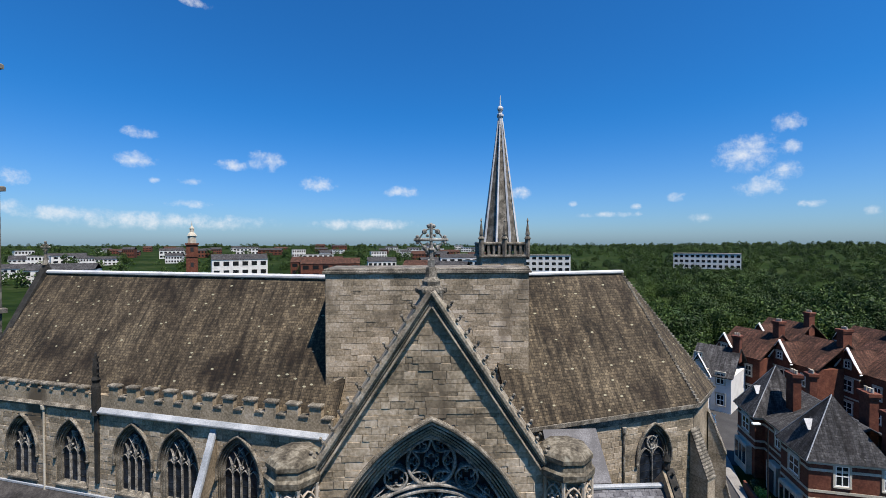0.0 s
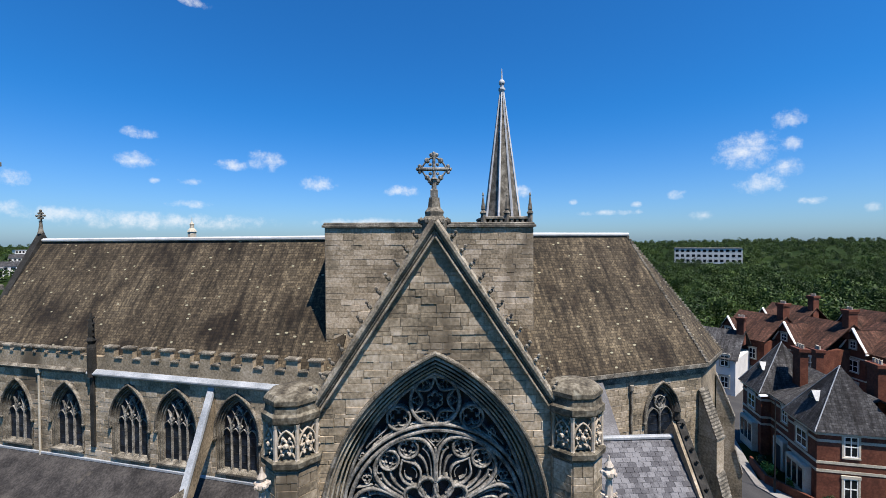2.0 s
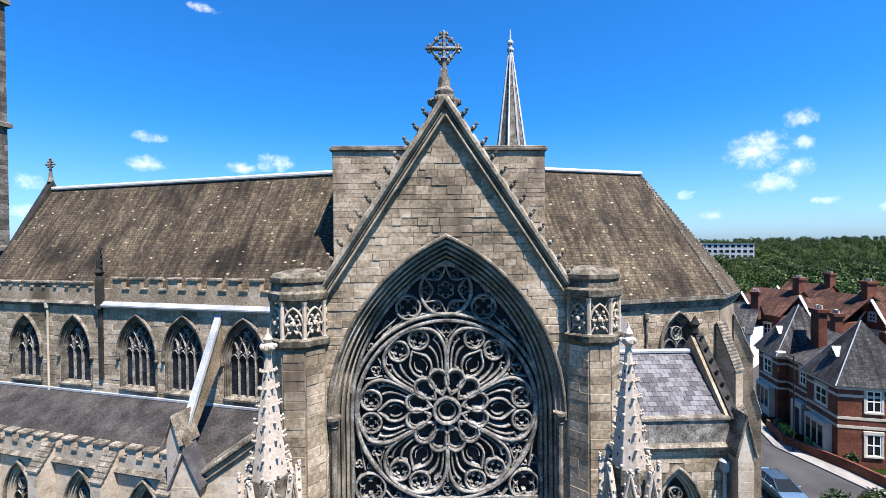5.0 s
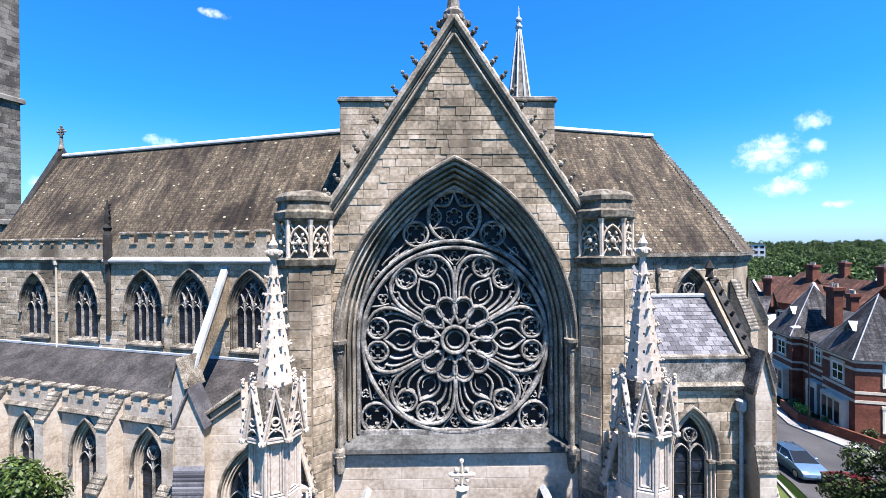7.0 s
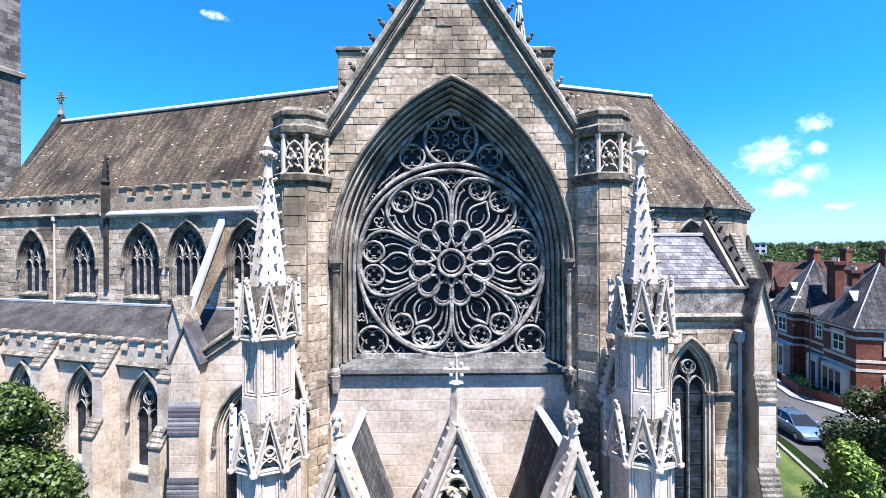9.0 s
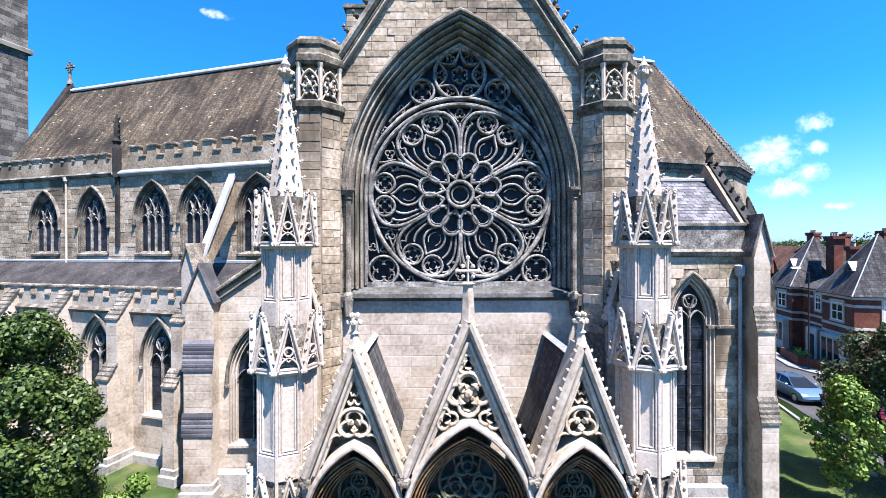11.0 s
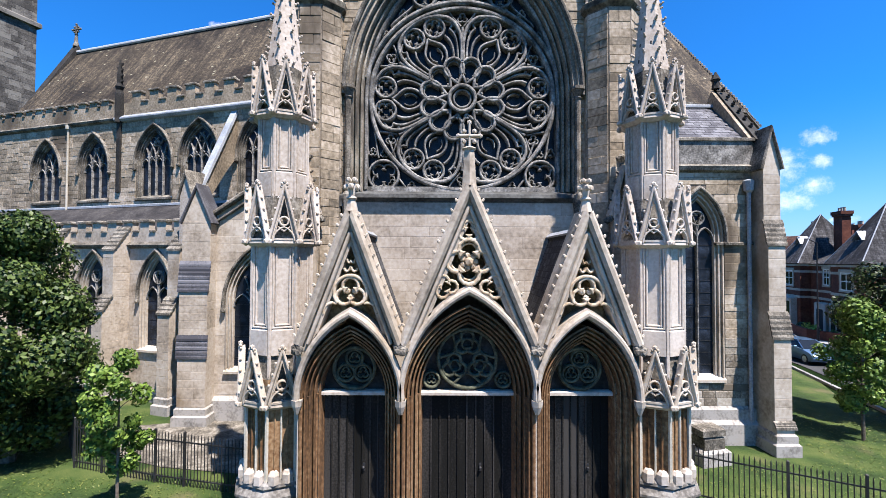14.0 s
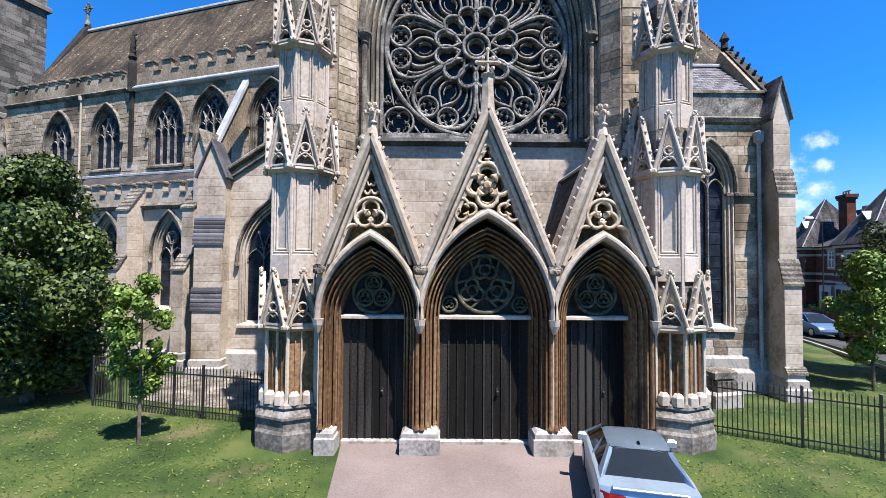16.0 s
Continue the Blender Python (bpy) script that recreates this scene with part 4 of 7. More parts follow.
# transept body behind the gable, and the block that rises over the crossing
bm = B()
for s in (-1, 1):
    roof_face(bm, [(.33 + s * 4.6, 16.3, 14.6), (.33 + s * 4.6, 23.7, 14.6), (.33, 23.7, 21.2), (.33, 16.3, 21.2)])
tagged(part("roof_transept", bm, M_TILE), "steep brown tiled transept roof behind the gable", "roof", kind="structure")
for s, x in ((-1, -4.3), (1, 4.9)):
    bm = B()
    box(bm, x - .35, x + .35, 16.4, 23.8, 0, 15.0)
    tagged(part("wall_transept", bm, M_STONE), "sandstone side wall of the transept", "wall", kind="structure")
slab = thing("crossing_block", "broad flat-topped block of squared sandstone over the crossing", "wall", pose(.33, 23.6, 0), kind="structure")
bm = B()
box(bm, -5.62, 5.62, 0, 3.2, 12, 23.2)
part("block_core", bm, M_MORTAR, slab)
ashlar(slab, lambda za, zb: [(-5.6, 5.6)], 14.0, 23.15, rng, M_STONE, single=lambda x, z: z > 17.5 and abs(x) > 1.0, course=(.2, .34), length=(.35, 1.1))
bm = B()
box(bm, -5.75, 5.75, -.14, 3.3, 23.19, 23.32, .03)
box(bm, -5.68, 5.68, -.06, 3.25, 23.31, 23.45, .05)
part("coping", bm, M_TRIM, slab)
bm = B()
box(bm, -5.3, -4.92, -.03, .2, 15.7, 16.2)
part("slit_opening", bm, M_DARK, slab, "small dark opening")

# ---- nave ----
M_N = pose(-5.0, 22.0, 0, 0, 0, -16.7)
NAVE_L = -26.2
clere = thing("wall_clerestory", "upper nave wall of squared sandstone above the aisle roof", "wall", M_N, kind="structure")
CW = [(-5.1, 1.04, 12.25, 1.75, 4), (-9.0, 1.04, 12.25, 1.75, 4), (-12.25, 1.04, 12.2, 1.75, 4), (-16.95, .95, 12.1, 1.7, 3), (-21.0, .95, 12.0, 1.7, 3)]
holes = [gothic_window("window_%d" % (i + 2), M_N, x, w, zs, h, 10.25, n, "pointed upper window with dark leaded lights and pale tracery") for i, (x, w, zs, h, n) in enumerate(CW)]
bm = B()
plate(bm, rect(NAVE_L, .6, 0, 15.0), holes, 0, .8)
part("wall_core", bm, M_MORTAR, clere)


def clere_spans(za, zb):
    s = [(NAVE_L + .05, .5)]
    for x, w, zs, h, n in CW:
        a = max(arch_half(w + .33, h + .42, zs, za), arch_half(w + .33, h + .42, zs, zb)) if zb > 10.15 else 0
        if a > 0:
            s = cut(s, x - a, x + a)
    return s


ashlar(clere, clere_spans, 9.5, 14.75, rng, M_STONE, single=lambda x, z: x > -18, course=(.22, .34), length=(.35, .95))
bm = B()
loft(bm, [[(NAVE_L, y, z), (-15.2, y, z)] for y, z in ((.05, 14.75), (-.16, 14.85), (-.2, 14.95), (-.05, 15.08), (.1, 15.1))])
part("string_course", bm, M_TRIM, clere)
bm = B()
loft(bm, [[(-15.2, y, z), (.6, y, z)] for y, z in ((.05, 14.7), (-.14, 14.75), (-.24, 14.86), (-.24, 14.93), (-.02, 15.12), (.1, 15.12))])
part("gutter_band", bm, M_LEAD, clere, "pale lead-topped gutter band")
bm = B()
plate(bm, rect(NAVE_L, .5, 15.05, 15.85), [], .02, .3)
part("parapet", bm, M_STONE, clere)


def merlons(parent, x0, x1, pitch, wide, za, zb, mat1, mat2, y0=.02, y1=.3):
    bm = B(); box(bm, -wide / 2, wide / 2, y0, y1, za - .004, zb)
    a = part("merlon", bm, mat1, parent)
    bm = B(); box(bm, -wide / 2 - .06, wide / 2 + .06, y0 - .07, y1 + .06, zb - .002, zb + .13, .05)
    b = part("merlon_cap", bm, mat2, parent)
    bm = B(); box(bm, -(pitch - wide) / 2 + .062, (pitch - wide) / 2 - .062, y0 - .06, y1 + .05, za - .03, za + .075, .04)
    c = part("embrasure_sill", bm, mat2, parent)
    n = int((x1 - x0) / pitch)
    for k in range(n):
        x = x0 + pitch * (k + .5)
        if k == 0:
            for o in (a, b):
                o.matrix_basis = Matrix.Translation((x, 0, 0))
            c.matrix_basis = Matrix.Translation((x + pitch / 2, 0, 0))
        else:
            share("merlon", a.data, parent, Matrix.Translation((x, 0, 0)))
            share("merlon_cap", b.data, parent, Matrix.Translation((x, 0, 0)))
            share("embrasure_sill", c.data, parent, Matrix.Translation((x + pitch / 2, 0, 0)))


merlons(clere, -14.4, .4, 1.32, .66, 15.85, 16.4, M_STONE, M_TRIM)
merlons(clere, NAVE_L, -15.4, .95, .6, 15.85, 16.12, M_STONE, M_TRIM)
# downpipe and pilaster strip
for x, mt, nm in ((-19.1, M_CREAM, "downpipe"), (-14.9, M_SHADEBLACK, "pilaster_strip")):
    bm = B()
    if nm == "downpipe":
        ngon(bm, [(.06, 9.6), (.06, 14.6), (.14, 14.65), (.16, 14.9)], 8, x, -.09)
    else:
        box(bm, x - .14, x + .14, -.14, .05, 10.6, 14.75)
        ngon(bm, [(.24, 14.7), (.24, 16.4), (.17, 16.6), (.26, 16.8), (.16, 17.0), (.17, 17.5), (.05, 18.4)], 6, x, -.1)
        for k in range(8):
            crocket(bm, x + (.14 if k % 2 else -.14), -.1, 16.9 + .17 * k, .085, (.7 if k % 2 else -.7, 0, .5))
    part(nm, bm, mt, clere)
# roof
nave_roof = thing("roof_nave", "long steep nave roof of brown lichen-spotted tiles with a pale ridge", "roof", M_N, kind="structure")
bm = B()
roof_face(bm, [(NAVE_L - .2, .35, 15.3), (.3, .35, 15.3), (.3, 4.9, 22.62), (NAVE_L - .2, 4.9, 22.62)])
roof_face(bm, [(NAVE_L - .2, 9.45, 15.3), (.3, 9.45, 15.3), (.3, 4.9, 22.62), (NAVE_L - .2, 4.9, 22.62)])
part("tile_slope", bm, M_TILE, nave_roof)
bm = B()
sweep(bm, [(NAVE_L - .2, 22.68), (.3, 22.68)], .3, 4.72, 5.1)
part("ridge_capping", bm, M_RIDGE, nave_roof, "pale ridge capping")
end_gable = thing("wall_west_gable", "stone end gable of the nave with raking coping coloured dark as in shade", "wall", M_N @ pose(NAVE_L, 0, 0), kind="structure")
bm = B()
quadpts = [(.0, 14.0), (9.6, 14.0), (4.9, 23.3)]
vs0 = [bm.verts.new((-.5, y, z)) for y, z in quadpts]; vs1 = [bm.verts.new((.1, y, z)) for y, z in quadpts]
bm.faces.new(vs0); bm.faces.new(vs1[::-1])
for k in range(3):
    bm.faces.new((vs0[k], vs0[(k + 1) % 3], vs1[(k + 1) % 3], vs1[k]))
bmesh.ops.recalc_face_normals(bm, faces=bm.faces)
# near-black colour gives this sunlit face the look of a shaded one
part("gable_coping", bm, M_SHADEBLACK, end_gable)
bm = B()
box(bm, -.6, .2, -.2, 9.8, 0, 14.1)
part("end_wall", bm, M_STONE, end_gable)
wc = thing("gable_finial", "small dark cross finial on the nave end gable", "cross", M_N @ pose(NAVE_L - .2, 4.9, 23.2))
bm = B()
ngon(bm, [(.22, 0), (.14, .3), (.09, .9), (.14, .95)], 8)
sweep(bm, [(0, .9), (0, 1.75)], .12, -.06, .06)
sweep(bm, [(-.38, 1.35), (.38, 1.35)], .12, -.061, .061)
for x, z in ((0, 1.75), (-.4, 1.35), (.4, 1.35), (.18, 1.53), (-.18, 1.53), (.18, 1.17), (-.18, 1.17)):
    knob(bm, x, 0, z, .1)
part("cross_head", bm, M_TRIM, wc)

# ---- aisle ----
AY = -2.93
M_A = M_N @ pose(0, AY, 0)
aisle = thing("wall_aisle", "pale limestone aisle wall with battlements", "wall", M_A, kind="structure")
AW = [(-8.4, .74, 5.0, 1.7), (-12.45, .74, 5.0, 1.7), (-16.8, .7, 5.0, 1.6), (-21.0, .7, 5.0, 1.6)]
holes = [gothic_window("window_%d" % (i + 7), M_A, x, w, zs, h, 2.45, 2, "two-light pointed aisle window with pale tracery", M_PALE) for i, (x, w, zs, h) in enumerate(AW)]
bm = B()
plate(bm, rect(NAVE_L, -5.4, 0, 7.45), holes, 0, .6)
part("wall_core", bm, M_PALE, aisle)


def aisle_spans(za, zb):
    s = [(NAVE_L + .05, -5.5)]
    for x, w, zs, h in AW:
        if zb > 2.3:
            a = max(arch_half(w + .33, h + .42, zs, za), arch_half(w + .33, h + .42, zs, zb))
            if a > 0:
                s = cut(s, x - a, x + a)
    return s


ashlar(aisle, aisle_spans, .8, 7.3, rng, M_PALE, course=(.3, .46), length=(.5, 1.2), proud=.006, joint=.005)
bm = B()
loft(bm, [[(NAVE_L, y, z), (-5.4, y, z)] for y, z in ((.05, 7.2), (-.14, 7.3), (-.2, 7.4), (-.05, 7.55), (.1, 7.55))])
part("string_course", bm, M_TRIM, aisle)
bm = B()
plate(bm, rect(NAVE_L, -5.4, 7.44, 8.05), [], .0, .3)
part("parapet", bm, M_PALE, aisle)
bm = B()
box(bm, NAVE_L, -5.4, -.16, .3, 0, .5, .1)
part("plinth", bm, M_PLINTH, aisle)
merlons(aisle, -25.5, -5.6, 1.05, .56, 8.05, 8.5, M_PALE, M_TRIM, .0, .3)
for k, x in enumerate((-6.5, -10.45, -14.6, -18.6, -23.0)):
    buttress("aisle_buttress", M_A @ pose(x, 0, 0), .66, [(1.25, 4.3, .7), (.8, 7.1, 1.15)], "stepped limestone aisle buttress with coursed sloping caps", M_PALE, M_TRIM, "aisle buttresses")
bm = B()
ngon(bm, [(.06, 0), (.06, 6.7), (.14, 6.75), (.16, 7.0)], 8, -15.6, -.12)
part("downpipe", bm, M_CREAM, aisle, "pale downpipe with hopper head")
bm = B()
roof_face(bm, [(NAVE_L, AY + .3, 8.0), (-1, AY + .3, 8.0), (-1, 0.0, 9.75), (NAVE_L, 0.0, 9.75)])
aroof = part("roof_aisle", bm, M_DARKROOF)
aroof.matrix_basis = M_N
tagged(aroof, "dark grey lean-to aisle roof with lead flashing", "roof", kind="structure")
bm = B()
box(bm, NAVE_L, -1, -.1, .05, 9.72, 9.86, .03)
part("flashing", bm, M_LEAD, aroof)
# flying buttress over the aisle roof
fly = thing("flying_buttress", "sloping lead-capped flying buttress over the aisle roof", "buttress", M_N @ pose(-6.75, 0, 0), kind="structure")
bm = B()
SK = .27
v = [(-.15 - y * SK, y, z) for y, z in ((.1, 14.6), (-2.95, 9.9), (-2.95, 8.9), (-.9, 11.2), (.1, 12.2))]
a = [bm.verts.new(p) for p in v]; b = [bm.verts.new((x + .3, y, z)) for x, y, z in v]
bm.faces.new(a); bm.faces.new(b[::-1])
for k in range(5):
    bm.faces.new((a[k], b[k], b[(k + 1) % 5], a[(k + 1) % 5]))
bmesh.ops.recalc_face_normals(bm, faces=bm.faces)
part("strut", bm, M_STONE, fly)
bm = B()
v = [(-.19, .05, 14.78), (.19, .05, 14.78), (.19 + 3 * SK, -3.0, 10.06), (-.19 + 3 * SK, -3.0, 10.06)]
roof_face(bm, v, .14)
part("capping", bm, M_LEAD, fly, "bright lead capping")
bm = B()
box(bm, .4, 1.1, -3.6, -2.7, 7.3, 9.5)
part("pier", bm, M_WHITE, fly)
bm = B()
plate(bm, [(.4, 9.5), (1.1, 9.5), (.75, 10.5)], [], -3.6, -2.7)
part("pier_gablet", bm, M_WHITE, fly)
bm = B()
sweep(bm, [(.3, 9.4), (.75, 10.62), (1.2, 9.4)], .12, -3.7, -2.6)
part("gablet_coping", bm, M_TRIM, fly)
# pinnacle at the far end of the aisle
pin = thing("aisle_pinnacle", "slender dark crocketed pinnacle on the aisle wall", "pinnacle", M_A @ pose(-19.9, -.5, 0), kind="structure")
bm = B()
ngon(bm, [(.55, 0), (.55, 7.5), (.42, 7.8), (.42, 9.6), (.55, 9.7), (.3, 9.9), (.05, 12.3)], 8)
part("shaft", bm, M_TRIM, pin)
for k in range(8):
    bm = B(); crocket(bm, 0, 0, 0, .09, (0.6, 0, .5))
    part("crocket", bm, M_TRIM, pin, m=Matrix.Rotation(k * math.pi / 2, 4, "Z") @ Matrix.Translation((.26 - .05 * (k // 2), 0, 10.2 + .45 * (k // 2))))

# ---- left wing beside the porch ----
M_L = pose(0, 19.3, 0)
lw_hole = gothic_window("window_11", M_L, -8.1, 1.05, 4.9, 2.0, 2.1, 3, "tall pointed window in the wing wall", M_PALE)
wing = thing("wall_wing", "pale limestone wing wall with a raking parapet", "wall", M_L, kind="structure")
bm = B()
plate(bm, [(-10.4, 0), (-4.6, 0), (-4.6, 12.2), (-10.4, 8.3)], [lw_hole], 0, .6)
part("wall_core", bm, M_PALE, wing)
bm = B()
sweep(bm, [(-10.4, 8.35), (-4.6, 12.3)], .22, -.22, .7)
sweep(bm, [(-10.4, 7.95), (-4.6, 11.9)], .12, -.12, .1)
part("raking_parapet", bm, M_TRIM, wing)


def wing_spans(za, zb):
    x0 = -10.3 if zb < 8.2 else -10.3 + (zb - 8.2) / 3.9 * 5.8
    a = max(arch_half(1.37, 2.4, 4.9, za), arch_half(1.37, 2.4, 4.9, zb)) if zb > 2.0 else 0
    spans = [(x0, -4.7)] if x0 < -5.2 else []
    return cut(spans, -8.1 - a, -8.1 + a) if a > 0 else spans


ashlar(wing, wing_spans, 1.05, 11.4, rng, M_PALE, course=(.3, .46), length=(.5, 1.2), proud=.006, joint=.005)
bm = B()
box(bm, -10.4, -4.6, -.2, .3, 0, 1.0, .15)
part("plinth", bm, M_PLINTH, wing)
bm = B()
roof_face(bm, [(-10.4, 19.8, 7.9), (-10.4, 23.4, 7.9), (-4.6, 23.4, 11.6), (-4.6, 19.8, 11.6)])
tagged(part("roof_wing", bm, M_DARKROOF), "dark lean-to roof over the wing", "roof", kind="structure")
buttress("corner_buttress", pose(-10.45, 19.6, 0), 1.15, [(1.0, 2.7, .9), (.95, 5.4, 1.2), (.8, 8.3, 1.0)], "massive stepped corner buttress with a gabled top", M_PALE, M_SLATE, gablet=1.35)
buttress("pier_buttress", pose(-11.3, 20.8, 0), .6, [(.9, 6.6, 1.2), (.5, 8.6, .8)], "pale stepped buttress beside the wing", M_PALE, M_TRIM, gablet=1.0)

# ---- right wing (chapel) ----
M_R = pose(0, 17.2, 0)
rw_hole = gothic_window("window_12", M_R, 9.3, .62, 7.7, 1.35, 2.4, 2, "tall two-light lancet window in the chapel wall", M_PALE)
chapel = thing("wall_chapel", "chapel wall of squared sandstone with a plain parapet", "wall", M_R, kind="structure")
bm = B()
plate(bm, rect(5.2, 11.35, 0, 10.25), [rw_hole], 0, .6)
part("wall_core", bm, M_MORTAR, chapel)


def chapel_spans(za, zb):
    s = [(5.3, 11.3)]
    a = max(arch_half(.95, 1.8, 7.7, za), arch_half(.95, 1.8, 7.7, zb)) if zb > 2.2 else 0
    return cut(s, 9.3 - a, 9.3 + a) if a > 0 else s


ashlar(chapel, chapel_spans, 1.1, 10.1, rng, M_CHAPEL, single=lambda x, z: z > 4, course=(.2, .38), length=(.3, 1.1), proud=.02)
bm = B()
loft(bm, [[(5.2, y, z), (11.4, y, z)] for y, z in ((.05, 10.05), (-.15, 10.15), (-.2, 10.3), (-.03, 10.4), (.05, 10.42))])
part("string_course", bm, M_TRIM, chapel)
bm = B()
box(bm, 5.2, 11.4, .0, .3, 10.35, 11.3)
part("parapet", bm, M_TRACERY, chapel, "plain grey rendered parapet")
bm = B()
box(bm, 5.2, 11.45, -.06, .36, 11.298, 11.42, .03)
part("coping", bm, M_TRIM, chapel)
bm = B()
box(bm, 5.2, 11.4, -.28, .3, 0, .9, .15)
box(bm, 5.2, 11.4, -.14, .3, .88, 1.35, .1)
part("plinth", bm, M_PLINTH, chapel)
bm = B()
box(bm, 9.9, 11.35, -.12, .05, 7.35, 7.47, .03)
part("hood_return", bm, M_TRIM, chapel)
bm = B()
ngon(bm, [(.07, .4), (.07, 9.3), (.17, 9.4), (.19, 9.75), (.1, 9.8)], 8, 11.1, -.16)
part("downpipe", bm, M_LEAD, chapel, "grey downpipe with hopper head")
bm = B()
roof_face(bm, [(5.2, 17.4, 11.36), (11.35, 17.4, 11.36), (11.35, 19.5, 13.36), (5.2, 19.5, 13.36)])
roof_face(bm, [(5.2, 21.6, 11.36), (11.35, 21.6, 11.36), (11.35, 19.5, 13.36), (5.2, 19.5, 13.36)])
bm2 = B()
roof_face(bm2, [(6.2, 19.8, 13.4), (9.0, 19.8, 13.4), (9.0, 21.7, 15.2), (6.2, 21.7, 15.2)])
box(bm2, 6.25, 8.95, 20.0, 21.6, 11.4, 13.2)
tagged(part("roof_vestry", bm2, M_SLATE), "small blue-grey slate roof behind the chapel ridge", "roof", kind="structure")
croof = tagged(part("roof_chapel", bm, M_SLATE), "chapel roof of pale blue-grey slates", "roof", kind="structure")
bm = B()
box(bm, 5.2, 11.4, 19.38, 19.62, 13.36, 13.5, .05)
part("ridge_capping", bm, M_LEAD, croof)
bm = B()
box(bm, -.165, .165, -.105, .105, -.012, .012)
slate_me = None
slope = math.atan2(13.36 - 11.36, 2.1)
for r in range(14):
    for c in range(19):
        x = 5.55 + c * .345 + (.17 if r % 2 else 0)
        if x > 11.2:
            continue
        f = (r + .5) / 14
        mm = Matrix.Translation((x, 17.4 + 2.1 * f, 11.36 + 2.0 * f + .02)) @ Matrix.Rotation(slope - .06, 4, "X") @ Matrix.Rotation(rng.uniform(-.012, .012), 4, "Z")
        if slate_me is None:
            first = part("slate", bm, M_SLATE_O, croof, m=mm)
            slate_me = first.data
        else:
            share("slate", slate_me, croof, mm)
cg = thing("wall_chapel_gable", "gabled chapel end with crocketed coping", "wall", pose(11.5, 0, 0), kind="structure")
bm = B()
pts = [(17.25, 0), (21.8, 0), (21.8, 11.4), (19.5, 14.1), (17.25, 11.4)]
a = [bm.verts.new((-.2, y, z)) for y, z in pts]; b = [bm.verts.new((.25, y, z)) for y, z in pts]
bm.faces.new(a); bm.faces.new(b[::-1])
for k in range(5):
    bm.faces.new((a[k], b[k], b[(k + 1) % 5], a[(k + 1) % 5]))
bmesh.ops.recalc_face_normals(bm, faces=bm.faces)
part("end_wall", bm, M_STONE, cg)
bm = B()
roof_face(bm, [(-.05, 17.1, 11.35), (.32, 17.1, 11.35), (.32, 19.5, 14.2), (-.05, 19.5, 14.2)], .2)
roof_face(bm, [(-.05, 21.9, 11.35), (.32, 21.9, 11.35), (.32, 19.5, 14.2), (-.05, 19.5, 14.2)], .2)
ngon(bm, [(.16, 14.2), (.12, 14.5), (.2, 14.6), (.03, 14.95)], 6, 0, 19.5)
part("raking_coping", bm, M_SHADEBLACK, cg, "near-black raking coping")
for k in range(7):
    bm = B()
    crocket(bm, 0, 0, 0, .11, (.25, -.4, .7))
    part("crocket", bm, M_SHADEBLACK, cg, m=Matrix.Translation((.1, 17.3 + 2.1 * k / 6.5, 11.55 + 2.65 * k / 6.5)))
cb = buttress("chapel_buttress", pose(11.62, 17.6, 0), .62, [(1.5, .9, .2), (1.4, 4.0, .9), (1.2, 7.3, .9), (1.0, 10.2, .8)], "tall stepped chapel buttress with coursed weatherings", M_PALE, M_TRIM, gablet=1.3)

# ---- choir and apse ----
M_C = pose(5.0, 22.0, 0, 0, 0, 14.6)
ch_hole = gothic_window("window_13", M_C, 8.75, .88, 12.4, 1.5, 9.2, 2, "pointed choir window with a foiled head", M_TRIM)
choir = thing("wall_choir", "choir wall of squared sandstone under a moulded eaves", "wall", M_C, kind="structure")
bm = B()
plate(bm, rect(-.4, 11.8, 0, 14.9), [ch_hole], 0, .7)
part("wall_core", bm, M_MORTAR, choir)


def choir_spans(za, zb):
    a = max(arch_half(1.2, 1.95, 12.4, za), arch_half(1.2, 1.95, 12.4, zb)) if zb > 9 else 0
    return cut([(-.3, 11.7)], 8.75 - a, 8.75 + a) if a > 0 else [(-.3, 11.7)]


ashlar(choir, choir_spans, 9.0, 14.6, rng, M_STONE, course=(.24, .36), length=(.4, 1.0))
APSE = [(11.8, 0.0), (15.1, 1.9), (15.1, 7.6), (11.8, 9.5)]
bm = B()
for (ax, ay), (bx, by) in zip(APSE, APSE[1:]):
    quad(bm, (ax, ay, 0), (bx, by, 0), (bx, by, 14.9), (ax, ay, 14.9))
part("apse_wall", bm, M_STONE, choir)
bm = B()
ring = [(-.4, 0)] + APSE
for o, za, zb in ((.1, 14.55, 14.75), (.2, 14.74, 15.0), (.32, 14.99, 15.2)):
    for (ax, ay), (bx, by) in zip(ring, ring[1:]):
        d = Vector((bx - ax, by - ay)).normalized(); nx, ny = d.y, -d.x
        v = [(ax - d.x * .1, ay - d.y * .1), (bx + d.x * .1, by + d.y * .1), (bx + d.x * .1 + nx * o, by + d.y * .1 + ny * o), (ax - d.x * .1 + nx * o, ay - d.y * .1 + ny * o)]
        lo = [bm.verts.new((x, y, za)) for x, y in v]; hi = [bm.verts.new((x, y, zb)) for x, y in v]
        bm.faces.new(hi); bm.faces.new(lo[::-1])
        for k in range(4):
            bm.faces.new((lo[k], lo[(k + 1) % 4], hi[(k + 1) % 4], hi[k]))
bmesh.ops.recalc_face_normals(bm, faces=bm.faces)
part("eaves_cornice", bm, M_TRIM, choir)
bm = B()
ngon(bm, [(.06, 11.0), (.06, 14.0), (.13, 14.1), (.14, 14.4)], 8, 6.6, -.1)
part("downpipe", bm, M_TRIM, choir)
choir_roof = thing("roof_choir", "steep brown tiled choir roof hipped round the apse", "roof", M_C, kind="structure")
bm = B()
